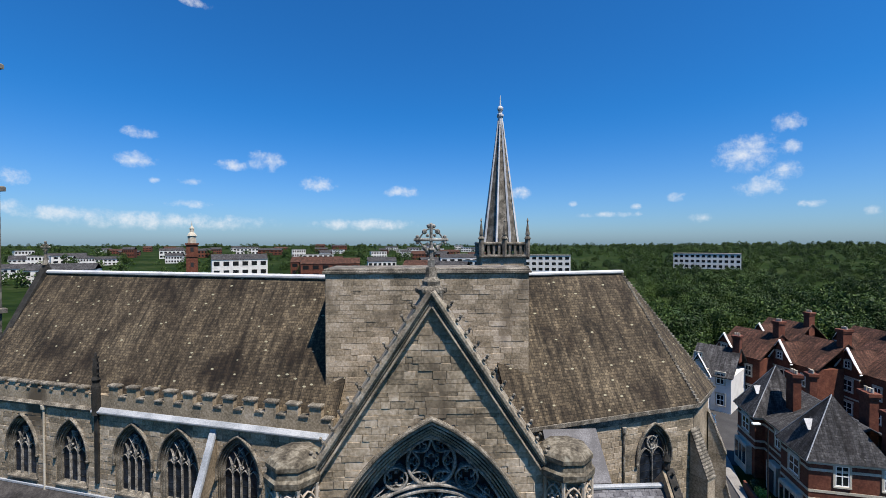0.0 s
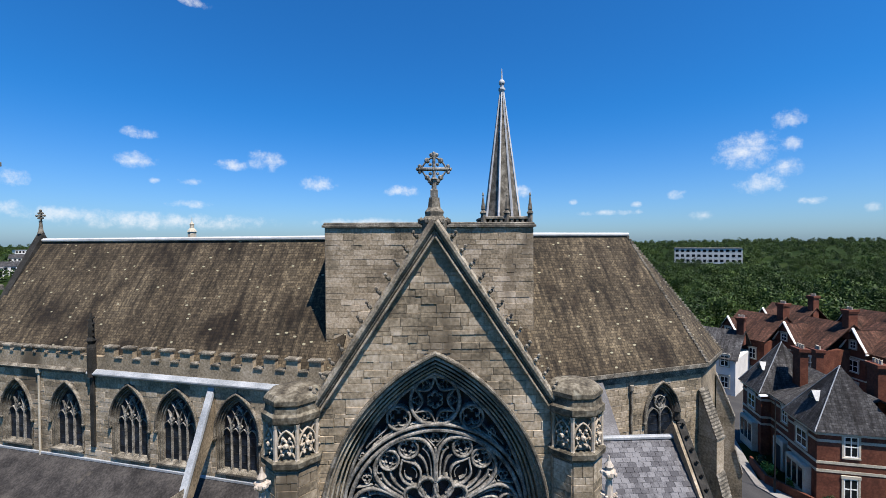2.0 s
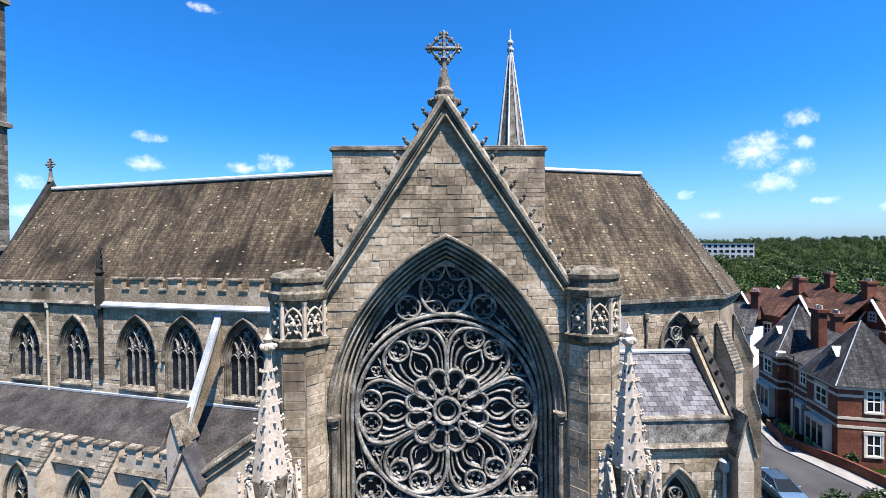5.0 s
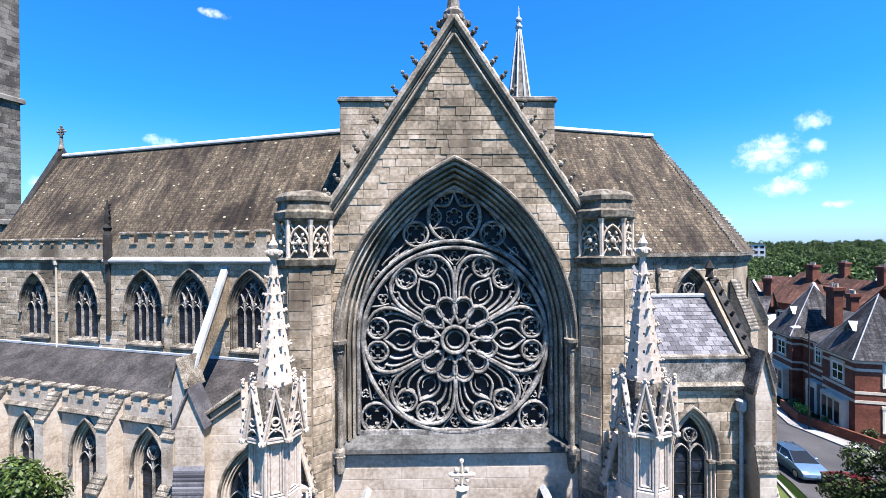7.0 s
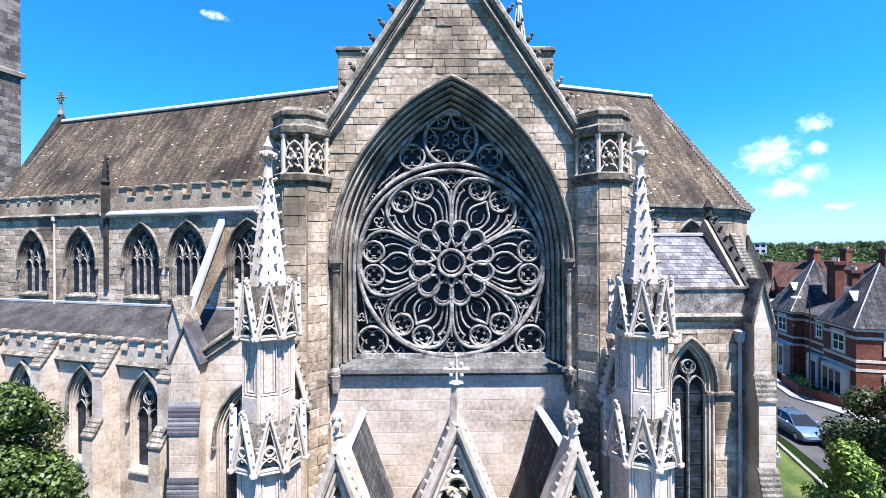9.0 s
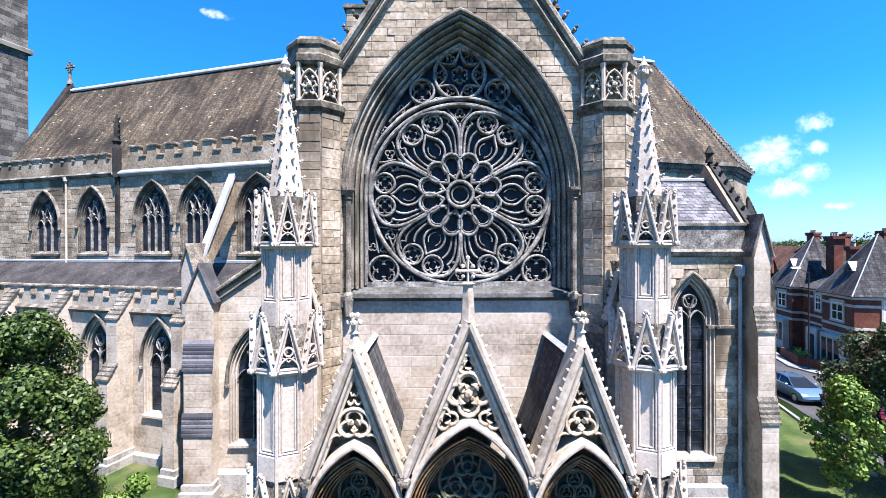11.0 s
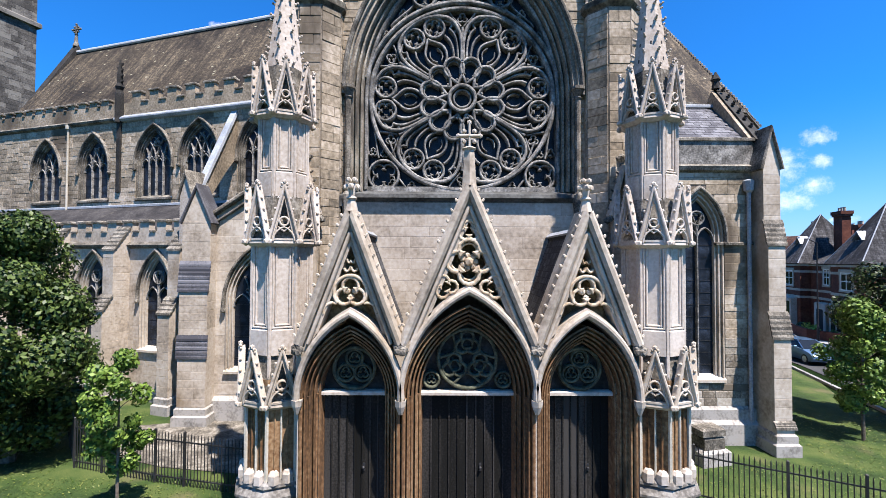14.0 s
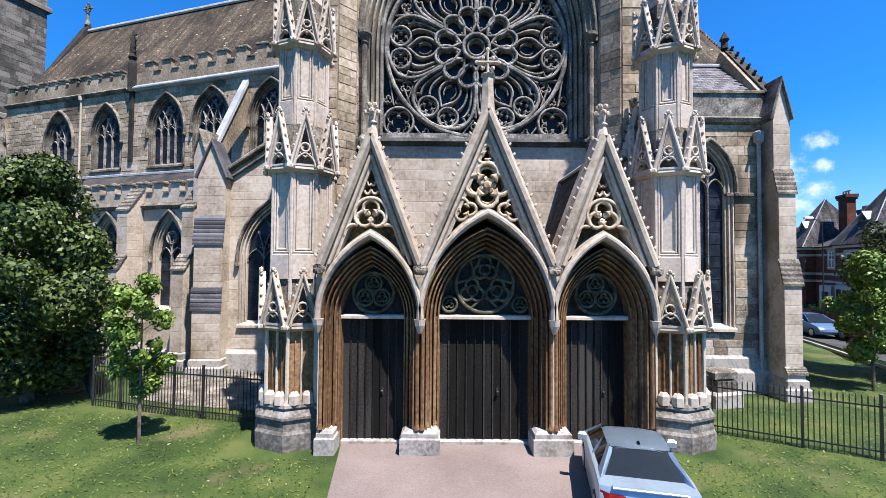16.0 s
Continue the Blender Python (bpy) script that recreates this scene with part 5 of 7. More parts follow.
E_ = [(-.4, -.3), (11.95, -.3), (15.5, 1.75), (15.5, 7.75), (11.95, 9.8), (-.4, 9.8)]
top = (10.4, 4.75, 22.75)
roof_face(bm, [(-.4, -.3, 15.1), (11.95, -.3, 15.1), top, (-.4, 4.75, 22.75)])
for i in (1, 2, 3):
    roof_face(bm, [(*E_[i], 15.1), (*E_[i + 1], 15.1), top])
roof_face(bm, [(-.4, 9.8, 15.1), (11.95, 9.8, 15.1), top, (-.4, 4.75, 22.75)])
part("tile_slope", bm, M_TILE, choir_roof)
bm = B()
sweep(bm, [(-.4, 22.82), (10.5, 22.82)], .26, 4.6, 4.95)
part("ridge_capping", bm, M_RIDGE, choir_roof)
for i in (1, 2):
    bm = B()
    a, b = Vector((*E_[i], 15.12)), Vector(top)
    for k in range(40):
        p = a.lerp(b, (k + .5) / 40)
        box(bm, p.x - .08, p.x + .08, p.y - .08, p.y + .08, p.z - .1, p.z + .07, .03)
    part("hip_tiles", bm, M_TRIM, choir_roof)
for a_, (x, y) in ((0, (11.8, 0)), (55, (15.1, 1.9))):
    buttress("apse_buttress", M_C @ pose(x, y, 0, 0, 0, a_ * .5 + 14), .8, [(1.4, 7.5, 1.5), (1.0, 11.0, 2.6)], "apse buttress with steep coursed weatherings", M_STONE, M_TRIM, "apse buttresses")

# ---- far bell turret with a fluted spire ----
bell = thing("bell_spirelet", "slender ribbed lead spire on a stone bell turret", "spire", pose(8.45, 46, 0))
bm = B()
box(bm, -2.3, 2.3, -2.3, 2.3, 0, 23.4)
part("turret_body", bm, M_STONE, bell)
bm = B()
for z0, z1, o in ((22.2, 22.5, 2.5), (23.4, 23.65, 2.55), (24.7, 24.95, 2.5)):
    box(bm, -o, o, -o, o, z0, z1, .08)
for k in range(-4, 5):
    for y in (-2.35, 2.35):
        box(bm, k * .55 - .12, k * .55 + .12, y - .1, y + .1, 23.6, 24.75)
        box(bm, y - .1, y + .1, k * .55 - .12, k * .55 + .12, 23.6, 24.75)
part("balustrade", bm, M_TRIM, bell)
for x in (-2.4, 0, 2.4):
    bm = B()
    ngon(bm, [(.26, 23.4), (.26, 25.2), (.36, 25.3), (.18, 25.6), (.24, 25.7), (.05, 27.0), (.12, 27.1), (.03, 27.4)], 6, x, -2.4)
    part("pinnacle", bm, M_TRIM, bell)
bm = B()
ngon(bm, [(1.95, 24.0), (.16, 38.4)], 8)
part("spire", bm, M_TRIM, bell, "grey spire faces")
for k in range(8):
    a = math.pi / 8 + k * math.pi / 4
    bm = B()
    ca, sa = math.cos(a), math.sin(a)
    p0, p1 = Vector((2.0 * ca, 2.0 * sa, 24.0)), Vector((.18 * ca, .18 * sa, 38.4))
    t = Vector((-sa, ca, 0)) * .16
    o = Vector((ca, sa, .1)) * .16
    q = [bm.verts.new(p) for p in (p0 - t, p0 + o, p0 + t, p1 - t * .5, p1 + o * .5, p1 + t * .5)]
    bm.faces.new((q[0], q[1], q[4], q[3])); bm.faces.new((q[1], q[2], q[5], q[4]))
    part("lead_roll", bm, M_RIDGE, bell, "pale lead roll")
bm = B()
ngon(bm, [(.2, 38.2), (.36, 38.5), (.36, 38.7), (.2, 38.8), (.22, 39.0)], 10)
bmesh.ops.create_uvsphere(bm, u_segments=12, v_segments=8, radius=.33, matrix=Matrix.Translation((0, 0, 39.3)))
ngon(bm, [(.1, 39.5), (.06, 40.5), (.01, 40.8)], 6)
part("finial", bm, M_RIDGE, bell)

# ---- west tower beyond the nave ----
tower = thing("tower", "tall stone tower with corner buttresses and pinnacles, coloured dark as in shade", "tower", pose(-46.4, 41.5, 0, 0, 0, -16.7))
bm = B()
box(bm, -4, 4, -4, 4, 0, 46)
part("tower_body", bm, M_MORTAR, tower)
ashlar(tower, lambda za, zb: [(-3.1, 3.1)], 14, 46, rng, M_TOWER, y=-4.0, course=(.4, .6), length=(.6, 1.4))
tside = new("tower_side"); tside.parent = tower
tside.matrix_basis = Matrix.Rotation(math.pi / 2, 4, "Z")
ashlar(tside, lambda za, zb: [(-3.1, 4.0)], 14, 46, rng, M_TOWER, y=-4.0, course=(.4, .6), length=(.6, 1.4))
for sx in (-1, 1):
    bm = B()
    for w_, z0, z1 in ((1.3, 0, 18), (1.1, 18, 30), (.9, 30, 46)):
        box(bm, sx * 4 - w_, sx * 4 + w_, -4 - w_, -4 + w_, z0, z1)
    part("corner_buttress", bm, M_TOWER, tower)
    bm = B()
    ngon(bm, [(1.0, 46), (1.2, 46.3), (.7, 46.8), (.06, 53)], 8, sx * 4, -4)
    part("corner_pinnacle", bm, M_TOWER, tower)
    for k in range(22):
        bm = B(); crocket(bm, 0, 0, 0, .2, (.7, 0, .4))
        part("crocket", bm, M_TOWER, tower, m=Matrix.Translation((sx * 4 + .9, -5.0, 24 + k * 1.0)))
for z in (18, 30, 42):
    bm = B(); box(bm, -4.3, 4.3, -4.3, 4.3, z, z + .5, .1)
    part("string_course", bm, M_TOWER, tower)
for z in (20, 33):
    bm = B()
    plate(bm, opening(1.0, 2.2, z + 5, z + 1.5, .8), [], -4.06, -3.9)
    part("belfry_opening", bm, M_DARK, tower)


# ---- west porch ----
M_P = pose(.31, 11.75, 0)
porch = thing("porch_wall", "three-arched porch front of pale limestone with steep pierced gables", "porch", M_P, kind="structure")
DOORS = [(-2.93, .80, 1.28, 1.22, 7.95, 5.45), (0.0, 1.17, 1.75, 1.62, 8.6, 6.02), (2.92, .80, 1.28, 1.22, 7.95, 5.45)]   # centre, half width, rise, outer half width, gable apex, hood apex
ZS = 3.35
out = [(-4.2, 0)]
for xc, w, h, wo, za, zh in DOORS:
    out += [(xc - wo, 0)] + arch(wo, (zh - ZS) - .12, ZS, xc, 12) + [(xc + wo, 0)]
out += [(4.2, 0), (4.2, 4.65)]
out += [(2.92, 7.85), (1.66, 4.72), (0, 8.5), (-1.66, 4.72), (-2.93, 7.85), (-4.2, 4.65)]
holes = []
for xc, w, h, wo, za, zh in DOORS:
    ze = za - .95
    k = (za - 4.7) / (1.24 if xc else 1.64)
    zl = zh - .75
    xr = (za - .8 - zl) / k
    lower = [p for p in arch(wo + .16, zh - ZS + .14, ZS, xc, 16) if abs(p[0] - xc) < xr and p[1] > zl]
    holes.append([(xc, ze + .1)] + [(xc - xr * .9, zl + .12)] + lower + [(xc + xr * .9, zl + .12)])
bm = B()
plate(bm, out, holes, 0, .55)
part("wall_core", bm, M_PALE, porch)
for xc, w, h, wo, za, zh in DOORS:
    k = (za - 4.7) / (1.24 if xc else 1.64)
    zl = zh - .85
    xr = (za - .3 - zl) / k
    lower = [p for p in arch(wo + .04, zh - ZS, ZS, xc, 16) if abs(p[0] - xc) < xr and p[1] > zl]
    bm = B()
    plate(bm, [(xc, za - .35), (xc - xr, zl + .02)] + lower + [(xc + xr, zl + .02)], [], .46, .53)
    part("gable_backing", bm, M_GOLD, porch, "ochre-stained backing of the gable")
for xc, w, h, wo, za, zh in DOORS:
    bm = B()
    o = wo - w
    archivolt(bm, w, h, ZS, .0, [(o, .0), (o * .92, -.03), (o * .86, .16), (o * .8, .18), (o * .77, .04), (o * .69, .04), (o * .65, .3), (o * .59, .32), (o * .56, .15), (o * .48, .15), (o * .44, .42), (o * .38, .44), (o * .35, .27), (o * .27, .27), (o * .23, .54), (o * .17, .56), (o * .14, .4), (o * .06, .4), (o * .03, .66), (0, .68), (0, .95)], xc, 14)
    part("door_archivolt", bm, M_BROWN, porch, "deep stained mouldings round the doorway")
    bm = B()
    sweep(bm, arch(wo + .06, zh - ZS, ZS, xc, 14), .15, -.17, .05)
    for s in (-1, 1):
        ngon(bm, [(.04, ZS - .35), (.12, ZS - .15), (.14, ZS)], 6, xc + s * (wo + .03), -.08)
    part("hood_mould", bm, M_PALE, porch, "pale weathered hood moulding")
    # gable copings, two lines, crockets and finial
    zf, xf = 4.7, (1.24 if xc else 1.64)
    for s in (-1, 1):
        bm = B()
        sweep(bm, [(xc + s * xf, zf), (xc + s * .01, za)], .24, -.2, .6)
        sweep(bm, [(xc + s * (xf - .22), zf), (xc + s * .01, za - .52)], .09, -.1, .3)
        part("gable_coping", bm, M_PALE, porch)
        n = 15 if xc == 0 else 13
        for k in range(n):
            f = (k + .6) / (n + .3)
            bm = B(); crocket(bm, 0, 0, 0, .06, (s * .3, 0, .25))
            part("crocket", bm, M_PALE, porch, m=Matrix.Translation((xc + s * (xf * (1 - f) + .13), -.1, zf + (za - zf) * f + .05)))
        bm = B()
        for d in range(5):
            knob(bm, xc + s * xf + .08 * math.cos(d * 1.3), -.16 + .05 * math.sin(d), zf - .12 + .06 * math.sin(d * 1.3), .1)
        part("leaf_corbel", bm, M_TRIM, porch)
    bm = B()
    zt = za - .25
    if xc == 0:
        ngon(bm, [(.26, zt), (.2, zt + .3), (.14, za + .9), (.2, za + .95), (.1, za + 1.0)], 6, xc, .1)
        sweep(bm, [(xc, za + .9), (xc, za + 1.6)], .06, .05, .15)
        sweep(bm, [(xc - .26, za + 1.28), (xc + .26, za + 1.28)], .07, .041, .161)
        for dx, dz in ((0, 1.62), (.28, 1.28), (-.28, 1.28), (.13, 1.4), (-.13, 1.4), (.13, 1.14), (-.13, 1.14)):
            knob(bm, xc + dx, .1, za + dz, .065)
    else:
        ngon(bm, [(.22, zt), (.17, zt + .25), (.1, za + .3), (.15, za + .34), (.08, za + .4), (.12, za + .7)], 6, xc, .1)
        for k in range(4):
            knob(bm, xc + .14 * math.cos(k * 1.57), .1 + .14 * math.sin(k * 1.57), za + .62, .09)
            knob(bm, xc + .1 * math.cos(k * 1.57 + .8), .1 + .1 * math.sin(k * 1.57 + .8), za + .8, .07)
    part("gable_finial", bm, M_PALE, porch)
    # pierced tracery: cusped rings standing clear of the recess
    bm = B()
    if xc == 0:
        sweep(bm, foil(0, 6.72, .56, 4, 0, 8), .1, -.03, .2, True)
        sweep(bm, foil(0, 6.72, .46, 4, 0, 8), .05, .06, .2, True)
        sweep(bm, foil(0, 7.47, .27, 3, math.pi / 2, 7), .08, -.02, .2, True)
        sweep(bm, bez((-.2, 7.2), (-.3, 7.3), (-.2, 7.4), (-.14, 7.3), 4), .05, .02, .2)
        sweep(bm, bez((.2, 7.2), (.3, 7.3), (.2, 7.4), (.14, 7.3), 4), .05, .02, .2)
        for s in (-1, 1):
            sweep(bm, foil(s * .58, 6.1, .3, 3, math.pi / 2 - s * .5, 7), .075, -.02, .2, True)
            sweep(bm, bez((s * .8, 6.12), (s * 1.0, 6.16), (s * 1.06, 5.9), (s * .98, 5.72), 5), .06, .0, .2)
            sweep(bm, bez((s * .84, 5.9), (s * .92, 5.86), (s * .94, 5.8), (s * .86, 5.7), 4), .045, .03, .2)
        for k in range(7):
            knob(bm, .16 * math.cos(k * .9), .1, 6.72 + .16 * math.sin(k * .9), .085)
        knob(bm, 0, .06, 6.72, .13)
    else:
        sweep(bm, circle(xc, 5.96, .41, 22, radians(-40), radians(220), True), .085, -.03, .2)
        sweep(bm, foil(xc, 5.94, .38, 3, math.pi / 2, 8), .075, -.01, .2, True)
        for s in (-1, 1):
            sweep(bm, bez((xc + s * .34, 5.68), (xc + s * .5, 5.74), (xc + s * .66, 5.64), (xc + s * .66, 5.42), 6), .07, -.02, .2)
            sweep(bm, bez((xc + s * .62, 5.6), (xc + s * .74, 5.66), (xc + s * .8, 5.5), (xc + s * .74, 5.36), 5), .05, .02, .2)
            sweep(bm, bez((xc + s * .17, 6.55), (xc + s * .13, 6.42), (xc + s * .04, 6.46), (xc, 6.58), 5), .055, .0, .2)
            sweep(bm, bez((xc + s * .1, 6.78), (xc + s * .08, 6.66), (xc + s * .03, 6.66), (xc, 6.74), 4), .04, .02, .2)
        for k in range(3):
            knob(bm, xc + .1 * math.cos(k * 2.1 + .5), .1, 5.93 + .1 * math.sin(k * 2.1 + .5), .085)
    part("gable_tracery", bm, M_CARVING, porch, "golden carved foiled tracery in the gable")
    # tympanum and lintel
    # tympanum coloured near black: the arch's deep shade is in the material
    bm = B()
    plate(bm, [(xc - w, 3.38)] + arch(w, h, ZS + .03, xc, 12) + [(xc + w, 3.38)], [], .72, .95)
    part("tympanum", bm, M_SHADEBLACK, porch)
    bm = B()
    box(bm, xc - w - .06, xc + w + .06, .5, .95, 3.28, 3.38, .03)
    part("lintel", bm, M_WHITE, porch, "pale stone lintel")
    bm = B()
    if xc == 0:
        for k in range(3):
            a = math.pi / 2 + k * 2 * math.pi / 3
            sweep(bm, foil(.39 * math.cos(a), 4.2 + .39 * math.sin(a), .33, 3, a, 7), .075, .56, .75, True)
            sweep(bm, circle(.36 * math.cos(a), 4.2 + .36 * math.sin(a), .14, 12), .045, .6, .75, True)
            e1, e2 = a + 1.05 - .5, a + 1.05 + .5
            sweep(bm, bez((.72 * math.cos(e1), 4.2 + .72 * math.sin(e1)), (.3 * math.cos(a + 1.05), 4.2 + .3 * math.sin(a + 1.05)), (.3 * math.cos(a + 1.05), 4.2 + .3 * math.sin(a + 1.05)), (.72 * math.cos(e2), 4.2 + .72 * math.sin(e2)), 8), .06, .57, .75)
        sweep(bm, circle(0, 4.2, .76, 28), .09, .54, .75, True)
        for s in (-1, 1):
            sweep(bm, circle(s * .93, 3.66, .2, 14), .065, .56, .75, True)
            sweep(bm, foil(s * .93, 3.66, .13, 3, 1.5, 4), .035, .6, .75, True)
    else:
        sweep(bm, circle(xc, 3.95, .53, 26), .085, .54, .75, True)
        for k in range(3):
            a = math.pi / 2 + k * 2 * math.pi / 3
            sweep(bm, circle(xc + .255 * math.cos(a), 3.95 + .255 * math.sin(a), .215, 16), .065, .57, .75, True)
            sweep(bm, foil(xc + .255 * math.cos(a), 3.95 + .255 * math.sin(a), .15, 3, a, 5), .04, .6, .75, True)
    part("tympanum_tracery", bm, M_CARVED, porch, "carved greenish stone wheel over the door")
    # colonnettes and plinth blocks at the jambs
    for s in (-1, 1):
        for f, y in ((.95, .02), (.62, .22), (.3, .42)):
            bm = B()
            ngon(bm, [(.075, .62), (.05, .75), (.05, ZS - .1), (.08, ZS)], 8, xc + s * (w + o * f), y)
            part("colonnette", bm, M_BROWN, porch)
for x0, x1 in ((-4.25, -3.75), (-2.15, -1.15), (1.15, 2.15), (3.75, 4.25)):
    bm = B()
    box(bm, x0, x1, -.07, .6, 0, .42, .03)
    box(bm, x0 + .04, x1 - .04, -.03, .6, .41, .6, .08)
    part("plinth_block", bm, M_PLINTH, porch, "worn pale plinth stone")
# porch roofs running back to the wall
for xc, w, h, wo, za, zh in DOORS:
    bm = B()
    hw = 1.0 if xc else 1.3
    zr = 7.5 if xc else 6.9
    for s in (-1, 1):
        roof_face(bm, [(.31 + xc + s * hw, 12.25, 4.75), (.31 + xc + s * hw, 15.38, 4.75), (.31 + xc, 15.38, zr), (.31 + xc, 12.25, zr)], .08)
    pr = tagged(part("porch_roof", bm, M_VSLATE), "small steep slate roof behind a porch gable", "roof", group="porch roofs", kind="structure")
    bm = B()
    sweep(bm, [(.31 + xc - .12, zr + .0), (.31 + xc, zr + .1), (.31 + xc + .12, zr + .0)], .06, 12.3, 15.38)
    part("ridge_capping", bm, M_LEAD, pr)
for s in (-1, 1):
    bm = B()
    box(bm, .31 + s * 4.1 - .3, .31 + s * 4.1 + .3, 12.2, 15.4, 0, 4.7)
    tagged(part("wall_porch_side", bm, M_PALE), "limestone side wall of the porch", "wall", kind="structure")

# doors: plank leaves
for i, (xc, w, h, wo, za, zh) in enumerate(DOORS):
    d = thing("door_%d" % (i + 1), "closed black oak plank door with ribbed boards" if xc else "closed black oak double door with ribbed boards", "door", pose(.31 + xc, 12.5, 0), kind="structure")
    n = 8 if xc else 10
    pw = 2 * w / n
    bm = B(); box(bm, -pw / 2 + .006, pw / 2 - .006, 0, .06, .1, 3.25)
    pl = part("plank", bm, M_WOOD, d)
    bm = B(); box(bm, -.016, .016, -.035, .01, .1, 3.22, .01)
    rb = part("cover_strip", bm, M_WOOD, d)
    for k in range(n):
        x = -w + pw * (k + .5)
        if k == 0:
            pl.matrix_basis = Matrix.Translation((x, 0, 0))
            rb.matrix_basis = Matrix.Translation((x + pw / 2, 0, 0))
        else:
            share("plank", pl.data, d, Matrix.Translation((x, 0, 0)))
            if k < n - 1:
                share("cover_strip", rb.data, d, Matrix.Translation((x + pw / 2, 0, 0)))
    bm = B()
    box(bm, -w, w, .03, .12, .0, 3.3)
    part("backing", bm, M_DARK, d)
    bm = B(); box(bm, -w - .05, w + .05, -.15, .1, 0.0, .1, .02)
    part("threshold", bm, M_PLINTH, d)
    bm = B()
    bmesh.ops.create_uvsphere(bm, u_segments=8, v_segments=6, radius=.04, matrix=Matrix.Translation((w * .3, -.06, 1.35)))
    box(bm, w * .3 - .035, w * .3 + .035, -.02, .01, 1.25, 1.45)
    part("door_handle", bm, M_IRON, d)

# ---- porch turrets ----
def gablet_mesh(w, h, d=.0):
    """Gabled canopy face for one side of an octagon, base at z = 0, face at y = 0."""
    bm = B()
    sweep(bm, [(-w / 2, 0), (0, h)], .075, -.1, .06)
    sweep(bm, [(w / 2, 0), (0, h)], .075, -.101, .06)
    sweep(bm, arch(w * .36, w * .5, -.02, 0, 6), .045, -.06, .05)
    sweep(bm, circle(0, h * .34, w * .155, 12), .05, -.06, .05, True)
    sweep(bm, [(-w * .2, h * .24), (0, h * .16), (w * .2, h * .24)], .04, -.05, .05)
    sweep(bm, [(-w * .34, .03), (0, h * .78), (w * .34, .03)], .035, -.05, .05)
    n = 5
    for s in (-1, 1):
        for k in range(n):
            f = (k + .7) / n
            knob(bm, s * (w / 2 * (1 - f) + .05), -.04, h * f + .03, .042)
        knob(bm, s * w / 2, -.08, -.04, .085)
    knob(bm, 0, -.05, h + .08, .065)
    knob(bm, .06, -.05, h + .02, .05); knob(bm, -.06, -.05, h + .02, .05)
    return bm


